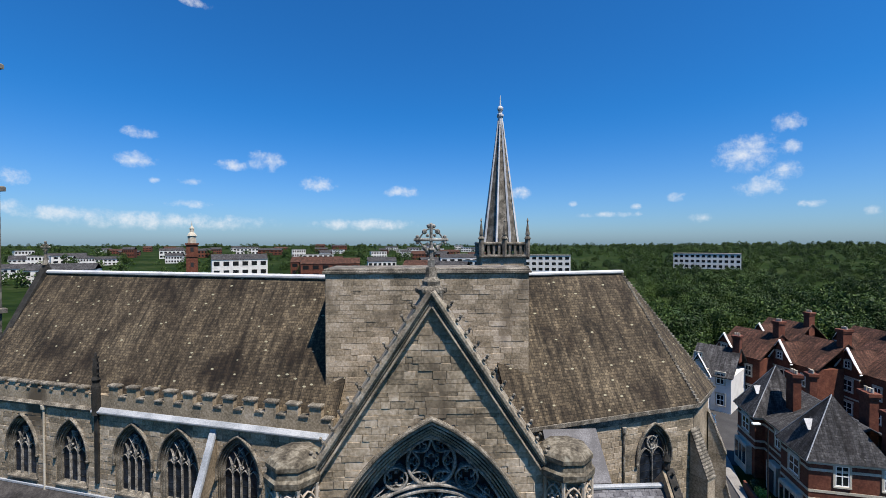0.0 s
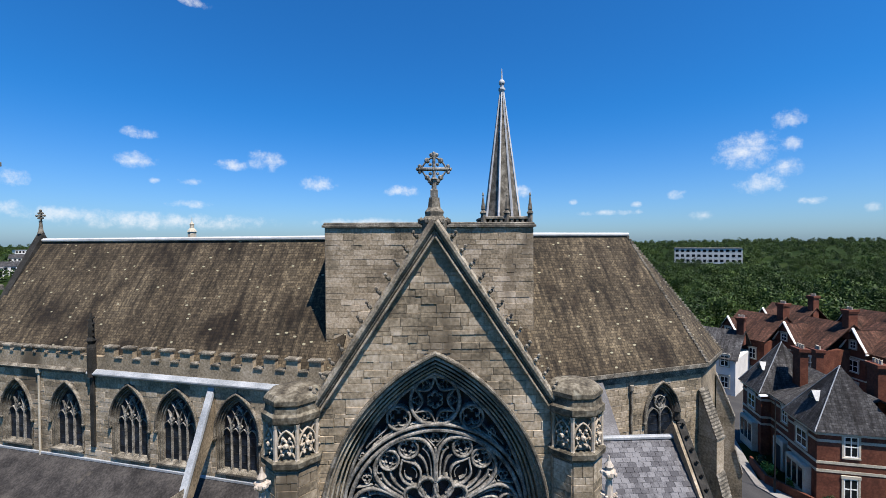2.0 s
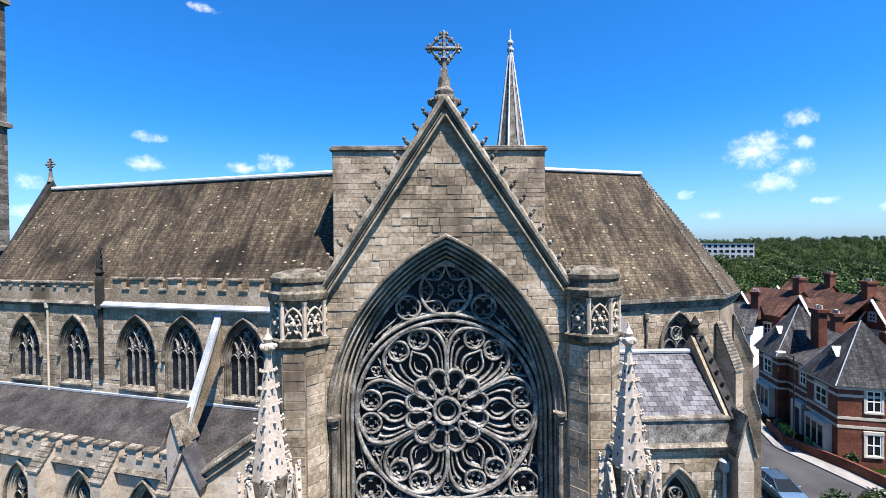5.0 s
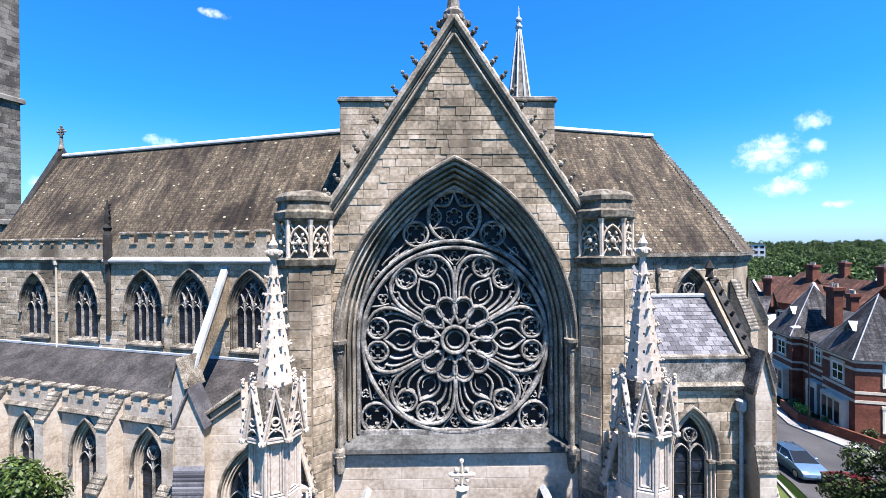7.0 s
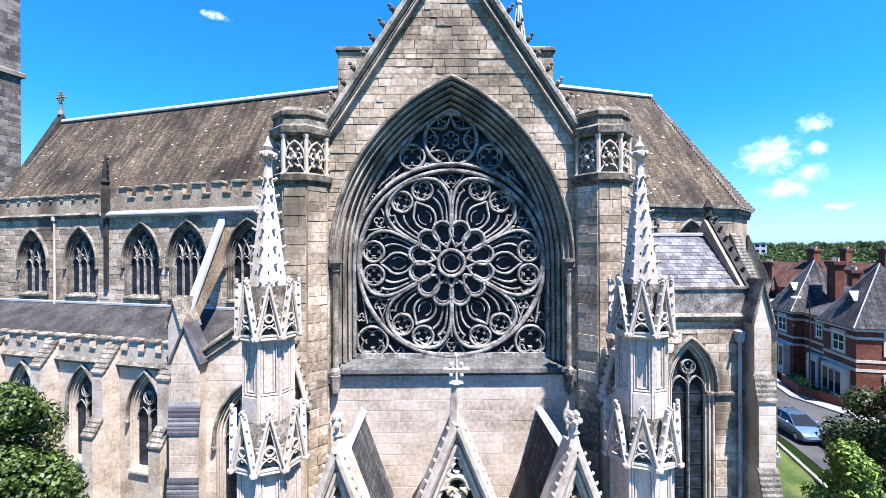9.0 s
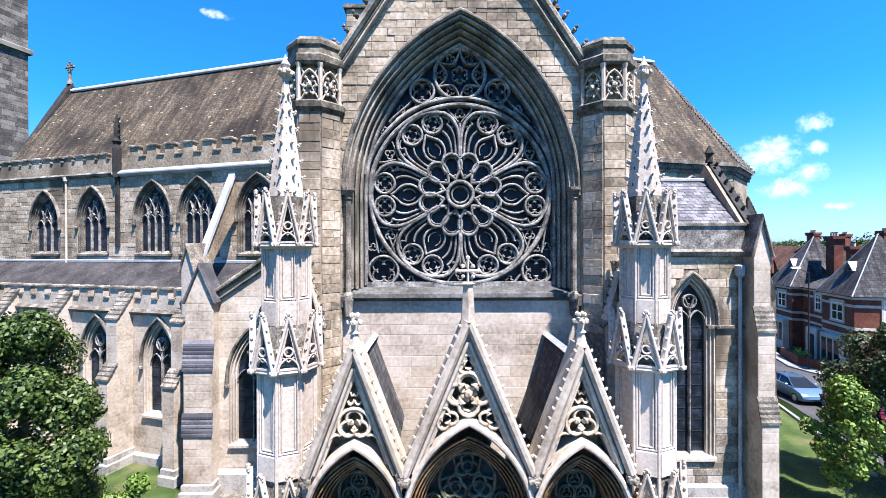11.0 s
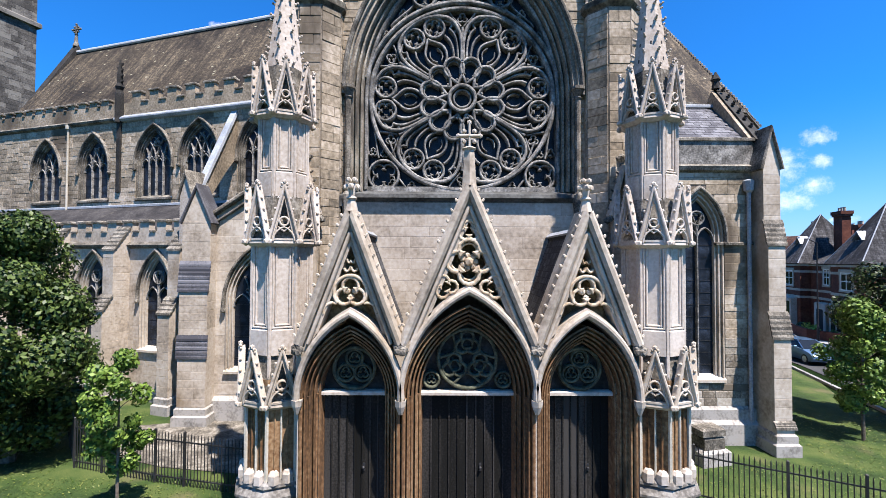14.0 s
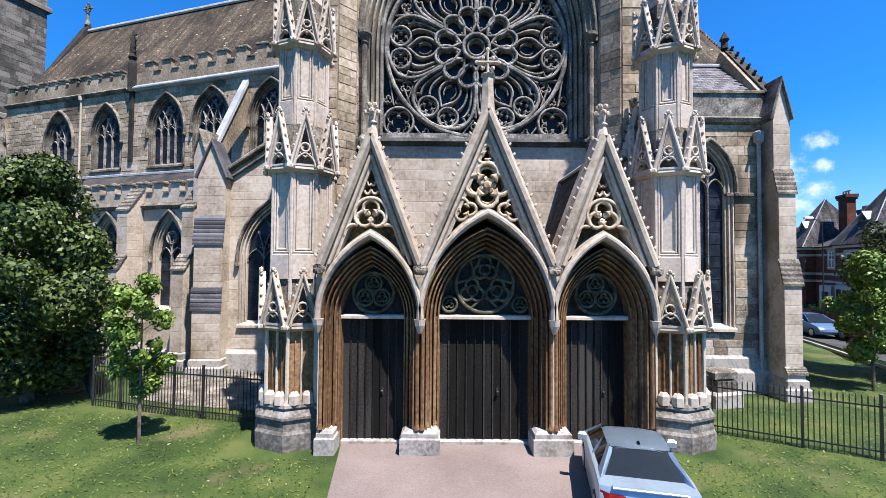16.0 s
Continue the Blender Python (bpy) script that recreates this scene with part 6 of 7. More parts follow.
def porch_turret(m):
    e = thing("porch_turret", "octagonal pale limestone turret with tiers of crocketed gablets and a spire", "turret", m, "porch turrets", "structure")
    bm = B()
    ngon(bm, [(1.16, 0), (1.17, .42), (1.12, .5), (1.1, .72), (1.16, .78), (1.16, .84), (1.0, 1.0), (1.06, 1.05), (1.04, 1.12), (.93, 1.2)], 8)
    part("base_plinth", bm, M_PLINTH, e, "worn moulded base")
    stages = [(.90, 1.1, 3.2, M_BROWN, 1.35, 3.12), (.80, 3.1, 7.3, M_WHITE, 1.42, 7.25), (.66, 7.2, 10.7, M_WHITE, 1.35, 10.62)]
    for r, z0, z1, mt, gh, gz in stages:
        bm = B()
        ngon(bm, [(r - .03, z0), (r - .03, z1 + .5)], 8)
        part("shaft", bm, mt, e)
        fw = 2 * r * math.sin(math.pi / 8)
        # recessed panels between angle shafts
        for k in range(8):
            a = math.pi / 8 + k * math.pi / 4
            bm = B()
            ngon(bm, [(.075, z0), (.05, z0 + .15), (.05, z1 - .05), (.085, z1)], 6, r * math.cos(a), r * math.sin(a))
            part("angle_shaft", bm, mt if mt is M_WHITE else M_CREAM, e)
        ap = r * math.cos(math.pi / 8)
        bm = B()
        if mt is M_WHITE:
            hx, zl = fw / 2 - .07, z0 + 1.9
            for q in (0, 1):
                sweep(bm, [(-hx + .07 * q, zl + .07 * q), (-hx + .07 * q, z1 - .1), (hx - .07 * q, z1 - .1), (hx - .07 * q, zl + .07 * q)], .05, -ap - .035 + .02 * q, -ap + .05, True)
            box(bm, -hx - .03, hx + .03, -ap - .05, -ap + .1, z0 + 1.2, zl - .03, .04)
        else:
            for q in (-.22, .22):
                sweep(bm, [(q * fw, z0 + .1), (q * fw, z1)], .035, -ap - .01, -ap + .1)
        fr_ = part("panel_frame", bm, mt, e)
        for k in range(1, 8):
            share("panel_frame", fr_.data, e, Matrix.Rotation(k * math.pi / 4, 4, "Z"))
        bm = B()
        sweep(bm, [(0, z0 + .1), (0, z1)], .05, -ap - .03, -ap + .1)
        mul = part("mullion", bm, M_CREAM, e) if mt is M_BROWN else None
        if mul is None:
            bm.free()
        rg = r + .13
        apg = rg * math.cos(math.pi / 8)
        g = part("gablet", gablet_mesh(2 * rg * math.sin(math.pi / 8), gh), M_WHITE if mt is not M_BROWN else M_PALE, e, "crocketed gablet")
        bm = B()
        w2 = rg * math.sin(math.pi / 8)
        plate(bm, [(-w2 * .97, .0), (w2 * .97, 0), (0, gh * .97)], [[(-w2 * .74, .05), (w2 * .74, .05), (0, gh * .8)]], -.03, .07)
        gf = part("gablet_field", bm, M_WHITE if mt is not M_BROWN else M_PALE, e)
        for k in range(8):
            R_ = Matrix.Rotation(k * math.pi / 4, 4, "Z")
            mg = R_ @ Matrix.Translation((0, -apg, gz))
            if k == 0:
                g.matrix_basis = mg; gf.matrix_basis = mg
            else:
                share("gablet", g.data, e, mg); share("gablet_field", gf.data, e, mg)
                if mul:
                    share("mullion", mul.data, e, R_)
        bm = B()
        ngon(bm, [(r + .05, gz - .16), (r + .16, gz - .08), (r + .14, gz + .02), (r - .05, gz + .06)], 8)
        part("string_ring", bm, M_WHITE if mt is not M_BROWN else M_PALE, e)
        bm = B()
        ngon(bm, [(r + .02, gz + .0), (r * .86, gz + gh * .95)], 8)
        part("canopy_core", bm, M_TRIM, e, "sooty stone behind the gablets")
    # small blocks over the base
    bm = B()
    for k in range(8):
        a = k * math.pi / 4 - math.pi / 2
        for d in (-.17, .17):
            x = .9 * math.cos(a) - d * math.sin(a); y = .9 * math.sin(a) + d * math.cos(a)
            ngon(bm, [(.15, 1.12), (.15, 1.34), (.09, 1.42)], 6, x * .97, y * .97)
    part("base_stop", bm, M_WHITE, e)
    bm = B()
    ngon(bm, [(.56, 11.4), (.5, 11.9), (.3, 13.6), (.07, 15.3)], 8)
    part("spire", bm, M_WHITE, e)
    for k in range(8):
        a = math.pi / 8 + k * math.pi / 4
        for j in range(7):
            z = 12.0 + j * .46
            r = .5 - (z - 11.9) * .128
            bm = B()
            crocket(bm, 0, 0, 0, .062, (math.cos(a), math.sin(a), .3))
            part("crocket", bm, M_WHITE, e, m=Matrix.Translation((r * math.cos(a), r * math.sin(a), z)))
    for k in range(8):
        a = k * math.pi / 4
        for j in range(6):
            z = 12.25 + j * .46
            r = (.5 - (z - 11.9) * .128) * .93
            bm = B()
            box(bm, -.018, .018, -.012, .012, -.045, .045)
            part("spire_light", bm, M_DARK, e, "small dark slit", m=Matrix.Rotation(a, 4, "Z") @ Matrix.Translation((0, -r - .0, z)))
    bm = B()
    ngon(bm, [(.07, 15.2), (.11, 15.3), (.2, 15.38), (.2, 15.5), (.1, 15.55), (.14, 15.65), (.05, 15.8), (.02, 15.95)], 8)
    for k in range(5):
        knob(bm, .19 * math.cos(k * 1.26), .19 * math.sin(k * 1.26), 15.45, .075)
    part("finial", bm, M_WHITE, e)
    return e


pt = porch_turret(pose(-4.75, 12.95, 0, 0, 0, 22.5))
copy_thing(pt, pose(5.45, 13.0, 0, 0, 0, 22.5))

# niches on the gable wall beside the porch turrets
for x in (-4.62, 5.32):
    e = thing("wall_niche", "gabled stone niche with a crocketed top and ochre back", "niche", pose(x, 14.55, 0), "wall niches", "structure")
    bm = B(); box(bm, -.36, .36, -.1, .6, 0, 8.1); box(bm, -.42, .42, -.18, .6, 8.05, 8.22, .05)
    part("pier", bm, M_PALE, e)
    bm = B(); plate(bm, [(-.3, 8.2), (.3, 8.2), (0, 9.45)], [], .1, .5)
    part("niche_back", bm, M_GOLD, e)
    for s in (-1, 1):
        bm = B(); sweep(bm, [(s * .42, 8.15), (0, 9.72)], .13, -.2, .5)
        part("gablet_coping", bm, M_PALE, e)
        for k in range(5):
            f = (k + .6) / 5.4
            bm = B(); crocket(bm, 0, 0, 0, .055, (s * .7, 0, .4))
            part("crocket", bm, M_TRIM, e, m=Matrix.Translation((s * (.42 * (1 - f) + .09), -.05, 8.2 + 1.5 * f)))
        bm = B()
        for k in range(3):
            knob(bm, s * .42 + .05 * k * s, -.1, 8.08 - .04 * k, .12)
        part("leaf_stop", bm, M_TRIM, e)
    bm = B()
    ngon(bm, [(.09, 9.65), (.06, 9.85), (.15, 9.95), (.15, 10.05), (.05, 10.15)], 6, 0, .1)
    for k in range(4):
        knob(bm, .14 * math.cos(k * 1.57), .1 + .14 * math.sin(k * 1.57), 10.02, .07)
    part("finial", bm, M_TRIM, e)


# ---- fences ----
def fence(points, label):
    e = thing("railing", label, "fence", None, "iron railings")
    bm = B()
    ngon(bm, [(.014, 0.02), (.014, 1.42), (.02, 1.44), (.004, 1.56)], 5)
    bar = None
    bmp = B()
    box(bmp, -.03, .03, -.03, .03, 0, 1.62, .02)
    post = None
    for (ax, ay), (bx, by) in zip(points, points[1:]):
        d = Vector((bx - ax, by - ay, 0)); L = d.length; u = d / L
        ang = math.atan2(u.y, u.x)
        n = int(L / .115)
        for k in range(n + 1):
            p = Vector((ax, ay, 0)) + u * (L * k / n)
            mm = Matrix.Translation(p) @ Matrix.Rotation(ang, 4, "Z")
            if k % 18 == 0:
                if post is None:
                    post = part("post", bmp, M_IRON, e, m=mm)
                else:
                    share("post", post.data, e, mm)
            elif bar is None:
                bar = part("bar", bm, M_IRON, e, m=mm)
            else:
                share("bar", bar.data, e, mm)
        for z in (.22, 1.3):
            b2 = B(); box(b2, 0, L, -.012, .012, z - .02, z + .02)
            part("rail", b2, M_IRON, e, m=Matrix.Translation((ax, ay, 0)) @ Matrix.Rotation(ang, 4, "Z"))
    return e


fence([(-5.95, 13.6), (-9.0, 14.3), (-12.2, 15.2), (-15.2, 18.4)], "low black iron railing on the lawn before the aisle")
fence([(6.75, 13.3), (9.95, 11.6), (13.4, 9.6)], "black iron railing running from the porch over the lawn")

# area paving and low stone kerb beside the wall, and a broken stone stump
sheet("area_paving", [(-5.6, 14.6), (-9.4, 15.2), (-11.6, 16.0), (-12.6, 18.6), (-10, 19.2), (-5.6, 19.2)], .03, M_TRIM, "old dark stone paving inside the railing", "paving")
stump = thing("stone_block", "weathered stepped block of stone on the grass", "stone", pose(8.65, 15.7, 0, 0, 0, 12))
bm = B(); box(bm, -.55, .55, -.4, .4, 0, .5, .08)
part("foot", bm, M_PLINTH, stump)
bm = B(); box(bm, -.4, .4, -.28, .28, .48, .95, .1); box(bm, -.48, .42, -.3, .3, .94, 1.2, .06)
part("head", bm, M_TRIM, stump)


# ---- cars ----
def car(m, paint_mat, label, L=4.2, W=1.74, H=1.42):
    """A notchback: rear at y = 0, nose towards +y."""
    e = thing("car", label, "car", m)
    q_ = L / 4.2
    prof = [(.08, .3), (.0, .45), (.0, .62), (.03, .84), (.1, .95), (.6, .98), (1.3, .96), (2.9, .94), (3.3, .9), (3.9, .76), (4.12, .62), (4.18, .45), (4.1, .28), (3.7, .22), (.5, .22)]
    prof = [(y * q_, z) for y, z in prof]
    bm = B()
    secs = []
    for x, k, g in ((-1, .95, .95), (-.985, .975, .985), (-.93, .99, 1.0), (-.5, 1.0, 1.0), (.5, 1.0, 1.0), (.93, .99, 1.0), (.985, .975, .985), (1, .95, .95)):
        secs.append([bm.verts.new((x * W / 2, L / 2 + (y - L / 2) * k * (1 if abs(x) > .6 else 1.012), .55 + (z - .55) * g)) for y, z in prof])
    for a, b in zip(secs, secs[1:]):
        for j in range(len(prof)):
            k = (j + 1) % len(prof)
            bm.faces.new((a[j], b[j], b[k], a[k]))
    bm.faces.new(secs[0]); bm.faces.new(secs[-1][::-1])
    bmesh.ops.recalc_face_normals(bm, faces=bm.faces)
    body = part("body", bm, paint_mat, e, smooth=True)
    body.data.set_sharp_from_angle(angle=radians(38))
    lo = [(-W / 2 + .07, .5), (W / 2 - .07, .5), (W / 2 - .07, 3.2), (-W / 2 + .07, 3.2)]
    hi = [(-W / 2 + .3, 1.02), (W / 2 - .3, 1.02), (W / 2 - .3, 2.35), (-W / 2 + .3, 2.35)]
    bm = B()
    a = [bm.verts.new((x, y * q_, .94)) for x, y in lo]; b = [bm.verts.new((x, y * q_, H - .03)) for x, y in hi]
    for k in range(4):
        bm.faces.new((a[k], a[(k + 1) % 4], b[(k + 1) % 4], b[k]))
    part("cabin_glass", bm, M_CARGLASS, e, "dark windows")
    bm = B()
    rows = []
    for f, z in ((0, H - .035), (.08, H - .005), (.25, H + .02), (.5, H + .03), (.8, H + .015), (1.0, H - .04)):
        y = (.99 + (2.4 - .99) * f) * q_
        rows.append([(x * (W / 2 - .28), y, z - .035 * (abs(x) ** 3)) for x in (-1.04, -.8, -.4, 0, .4, .8, 1.04)])
    loft(bm, rows)
    bmesh.ops.solidify(bm, geom=bm.faces[:], thickness=.03)
    bmesh.ops.recalc_face_normals(bm, faces=bm.faces)
    part("roof_panel", bm, paint_mat, e, smooth=True)
    for s in (-1, 1):
        for y0, y1, wd in ((.5, 1.02, .13), (3.18, 2.33, .05), (1.75, 1.7, .03)):
            bm = B()
            p0, p1 = Vector((s * (W / 2 - .075), y0 * q_, .94)), Vector((s * (W / 2 - .305), y1 * q_, H - .03))
            t, u = Vector((s * .03, 0, .015)), Vector((0, wd, 0))
            v = [bm.verts.new(p) for p in (p0 - u + t, p0 + u * 1.6 + t, p1 + u + t, p1 - u * .4 + t, p0 - t * 2, p1 - t * 2)]
            bm.faces.new(v[:4]); bm.faces.new((v[0], v[3], v[5], v[4])); bm.faces.new((v[1], v[2], v[5], v[4]))
            bmesh.ops.recalc_face_normals(bm, faces=bm.faces)
            part("pillar", bm, paint_mat, e)
        bm = B()
        loft(bm, [[(s * (W / 2 - .42), -.02, z), (s * (W / 2 - .16), -.015, z + .02), (s * (W / 2 - .03), .06, z + .03), (s * (W / 2 - .0), .26, z + .05)] for z in (.72, .86)])
        bmesh.ops.solidify(bm, geom=bm.faces[:], thickness=.02)
        bmesh.ops.recalc_face_normals(bm, faces=bm.faces)
        part("tail_light", bm, M_RED, e, "red wrap-round tail light")
        bm = B()
        box(bm, s * (W / 2 + .08) - .09, s * (W / 2 + .08) + .09, 2.62 * q_, 2.62 * q_ + .12, .93, 1.08, .04)
        part("mirror", bm, paint_mat, e)
        bm = B(); box(bm, s * (W / 2 - .02) - .02, s * (W / 2 - .02) + .02, 1.25 * q_, 1.25 * q_ + .18, .8, .83, .01)
        part("door_handle", bm, M_ALLOY, e)
        for y in (.72, 3.4):
            bm = B()
            ngon(bm, [(.2, -.1), (.31, -.1), (.32, -.04), (.32, .08), (.28, .1)], 20)
            wh = part("wheel", bm, M_TYRE, e, m=Matrix.Translation((s * (W / 2 - .09), y * q_, .32)) @ Matrix.Rotation(s * math.pi / 2, 4, "Y"))
            bm = B(); ngon(bm, [(.05, .105), (.2, .1), (.2, .11), (.04, .125)], 10)
            part("rim", bm, M_ALLOY, wh)
    bm = B(); box(bm, -W / 2 + .22, W / 2 - .22, -.02, .1, .955, .985, .012)
    part("boot_lip", bm, paint_mat, e)
    bm = B(); box(bm, -.26, .26, -.02, .03, .58, .7)
    part("number_plate", bm, M_CREAM, e, "blank plate")
    bm = B(); box(bm, -.7, .7, -.03, .1, .28, .4, .02)
    part("bumper_trim", bm, M_TYRE, e)
    bm = B(); loft(bm, [[(-.03, 1.12 * q_, H), (0, 1.1 * q_, H + .09), (.03, 1.12 * q_, H)], [(-.02, 1.3 * q_, H), (0, 1.28 * q_, H + .03), (.02, 1.3 * q_, H)]])
    part("aerial", bm, M_TYRE, e)
    return e


car(pose(2.66, 8.24, 0.012, 0, 0, -13), M_CAR, "silver-blue saloon car parked before the church doors", 3.3, 1.62, 1.38)
car(pose(24.75, 32.6, .014, 0, 0, 174), M_BLUECAR, "blue car on the street beside the lawn")
car(pose(25.2, 24.8, .014, 0, 0, -4), M_REDCAR, "dark red car parked along the street")
for x, y, mt, lb in ((38.2, 55.0, M_BLUECAR, "dark blue car parked by the white house"), (36.0, 52.0, M_ALLOY, "silver car parked by the white house")):
    car(pose(x, y, .014, 0, 0, -30), mt, lb)


# ---- trees ----
def leaf_cloud(n, size, clumps, seed, squash=1.0):
    """Leaves as small folded quads on clumps; returns vertices and faces."""
    r = np.random.RandomState(seed)
    c = np.array([(x, y, z, q) for x, y, z, q in clumps])
    wgt = c[:, 3] ** 2
    idx = r.choice(len(c), n, p=wgt / wgt.sum())
    d = r.normal(size=(n, 3)); d /= np.linalg.norm(d, axis=1)[:, None]
    rad = c[idx, 3] * (r.uniform(.35, 1.08, n) ** .6)
    p = c[idx, :3] + d * rad[:, None] * np.array([1, 1, squash])
    a = r.normal(size=(n, 3)); a /= np.linalg.norm(a, axis=1)[:, None]
    out = d + r.normal(size=(n, 3)) * .45
    a = np.cross(out, a); a /= np.linalg.norm(a, axis=1)[:, None] + 1e-9
    b = np.cross(out, a); b /= np.linalg.norm(b, axis=1)[:, None] + 1e-9
    s = size * r.uniform(.6, 1.4, n)[:, None]
    a = a * s; b = b * s * .62
    v = np.stack([p - a, p + b, p + a, p - b], 1).reshape(-1, 3)
    f = np.arange(4 * n).reshape(-1, 4)
    return v, f


def mesh_np(name, v, f, material):
    me = bpy.data.meshes.new(name)
    me.vertices.add(len(v)); me.vertices.foreach_set("co", v.astype(np.float32).ravel())
    k = f.shape[1]
    me.loops.add(f.size); me.loops.foreach_set("vertex_index", f.astype(np.int32).ravel())
    me.polygons.add(len(f)); me.polygons.foreach_set("loop_start", np.arange(0, f.size, k, dtype=np.int32))
    me.update(calc_edges=True); me.validate()
    me.materials.append(material)
    return me


def limb(bm, p, q, r0, r1, n=6):
    p, q = Vector(p), Vector(q)
    d = (q - p).normalized()
    u = d.orthogonal().normalized(); w = d.cross(u)
    a = [bm.verts.new(p + (u * math.cos(2 * math.pi * k / n) + w * math.sin(2 * math.pi * k / n)) * r0) for k in range(n)]
    b = [bm.verts.new(q + (u * math.cos(2 * math.pi * k / n) + w * math.sin(2 * math.pi * k / n)) * r1) for k in range(n)]
    for k in range(n):
        bm.faces.new((a[k], a[(k + 1) % n], b[(k + 1) % n], b[k]))


def tree(m, height, radius, z0, leaves, size, material, label, seed, trunk_r=.14, lean=0.0):
    e = thing("tree", label, "tree", m)
    r = random.Random(seed)
    bm = B()
    limb(bm, (0, 0, 0), (lean * .3, 0, height * .4), trunk_r, trunk_r * .75, 8)
    limb(bm, (lean * .3, 0, height * .4), (lean, 0, height * .85), trunk_r * .75, trunk_r * .25, 8)
    clumps = []
    n = int(22 + radius * 9)
    mid = (z0 + height) / 2
    for k in range(n):
        a = r.uniform(0, 6.28); f = (k + .5) / n
        z = z0 + (height - z0) * f
        prof = math.sin(math.pi * min(1, max(0.04, (f * .92 + .06)))) ** .7
        rr = radius * prof * r.uniform(.35, .92)
        x, y = rr * math.cos(a) + lean * f, rr * math.sin(a)
        q = radius * r.uniform(.2, .38)
        clumps.append((x, y, min(z, height - q * .7), q))
        if k % 2 == 0:
            limb(bm, (lean * f * .5, 0, max(z0 * .7, z - rr * .7)), (x, y, z), trunk_r * .3, trunk_r * .08, 5)
    part("trunk", bm, M_BARK, e)
    v, f = leaf_cloud(leaves, size, clumps, seed)
    ob = new("crown", mesh_np("crown", v, f, material))
    ob.parent = e
    return e


tree(pose(-14.7, 15.6, 0), 8.1, 2.7, .6, 52000, .075, M_LEAF, "leafy green maple beside the aisle railing", 3, .2)
tree(pose(-8.67, 12.33, 0), 4.35, .85, 1.3, 5200, .06, M_LEAF2, "young slender maple on the lawn", 7, .045)
tree(pose(15.6, 17.4, 0), 5.3, 1.35, 1.4, 11000, .07, M_LEAF2, "small bright green tree on the lawn", 11, .06)
tree(pose(19.0, 18.6, 0), 7.2, 2.3, 1.2, 26000, .08, M_LEAF3, "dark leafy tree beside the street", 15, .12)


# ---- houses ----
def sash(parent, x, z, w, h, y=-.02, head=True, bay=False):
    e = new("window"); e.parent = parent
    bm = B(); box(bm, x - w / 2 - .16, x + w / 2 + .16, y - .08, y + .05, z - .15, z, .02)
    box(bm, x - w / 2 - .16, x - w / 2, y - .05, y + .05, z, z + h); box(bm, x + w / 2, x + w / 2 + .16, y - .05, y + .05, z, z + h)
    box(bm, x - w / 2 - .2, x + w / 2 + .2, y - .07, y + .05, z + h - .002, z + h + .26, .03)
    part("surround", bm, M_CREAM, e, "cream stone surround")
    bm = B()
    for xx in (x - w / 2 + .04, x, x + w / 2 - .04):
        box(bm, xx - .04, xx + .04, y - .025, y + .03, z, z + h)
    for zz in (z + .04, z + h / 2, z + h - .04):
        box(bm, x - w / 2, x + w / 2, y - .03, y + .03, zz - .04, zz + .04)
    part("sash_frame", bm, M_WHITEP, e)
    bm = B(); quad(bm, (x - w / 2, y + .0, z), (x + w / 2, y + .0, z), (x + w / 2, y + .0, z + h), (x - w / 2, y + .0, z + h))
    part("pane", bm, M_CARGLASS, e)
    return e


def chimney(parent, x, y, z0, z1, w=.9, d=.6):
    bm = B()
    box(bm, x - w / 2, x + w / 2, y - d / 2, y + d / 2, z0, z1 - .5)
    box(bm, x - w / 2 - .1, x + w / 2 + .1, y - d / 2 - .1, y + d / 2 + .1, z1 - .5, z1 - .3)
    box(bm, x - w / 2 - .16, x + w / 2 + .16, y - d / 2 - .16, y + d / 2 + .16, z1 - .3, z1)
    c = part("chimney", bm, M_REDBRICK, parent, "red brick chimney stack")
    for k in (-1, 0, 1):
        bm = B(); ngon(bm, [(.13, z1), (.11, z1 + .35), (.14, z1 + .38)], 8, x + k * w * .3, y)
        part("chimney_pot", bm, M_CREAM, c)


def hip(bm, x0, x1, y0, y1, z, zt, over=.35, ridge=.0):
    """A hipped roof; ridge: half length along x."""
    cx, cy = (x0 + x1) / 2, (y0 + y1) / 2
    x0, x1, y0, y1 = x0 - over, x1 + over, y0 - over, y1 + over
    a, b = (cx - ridge, cy, zt), (cx + ridge, cy, zt)
    if ridge:
        roof_face(bm, [(x0, y0, z), (x1, y0, z), b, a]); roof_face(bm, [(x0, y1, z), (x1, y1, z), b, a])
    else:
        roof_face(bm, [(x0, y0, z), (x1, y0, z), a]); roof_face(bm, [(x0, y1, z), (x1, y1, z), a])
    roof_face(bm, [(x1, y0, z), (x1, y1, z), b]); roof_face(bm, [(x0, y0, z), (x0, y1, z), a])


def saddle(bm, x0, x1, y0, y1, z, zt, along="x", over=.3):
    x0, x1, y0, y1 = x0 - over, x1 + over, y0 - over, y1 + over
    if along == "x":
        c = (y0 + y1) / 2
        roof_face(bm, [(x0, y0, z), (x1, y0, z), (x1, c, zt), (x0, c, zt)]); roof_face(bm, [(x0, y1, z), (x1, y1, z), (x1, c, zt), (x0, c, zt)])
    else:
        c = (x0 + x1) / 2
        roof_face(bm, [(x0, y0, z), (x0, y1, z), (c, y1, zt), (c, y0, zt)]); roof_face(bm, [(x1, y0, z), (x1, y1, z), (c, y1, zt), (c, y0, zt)])


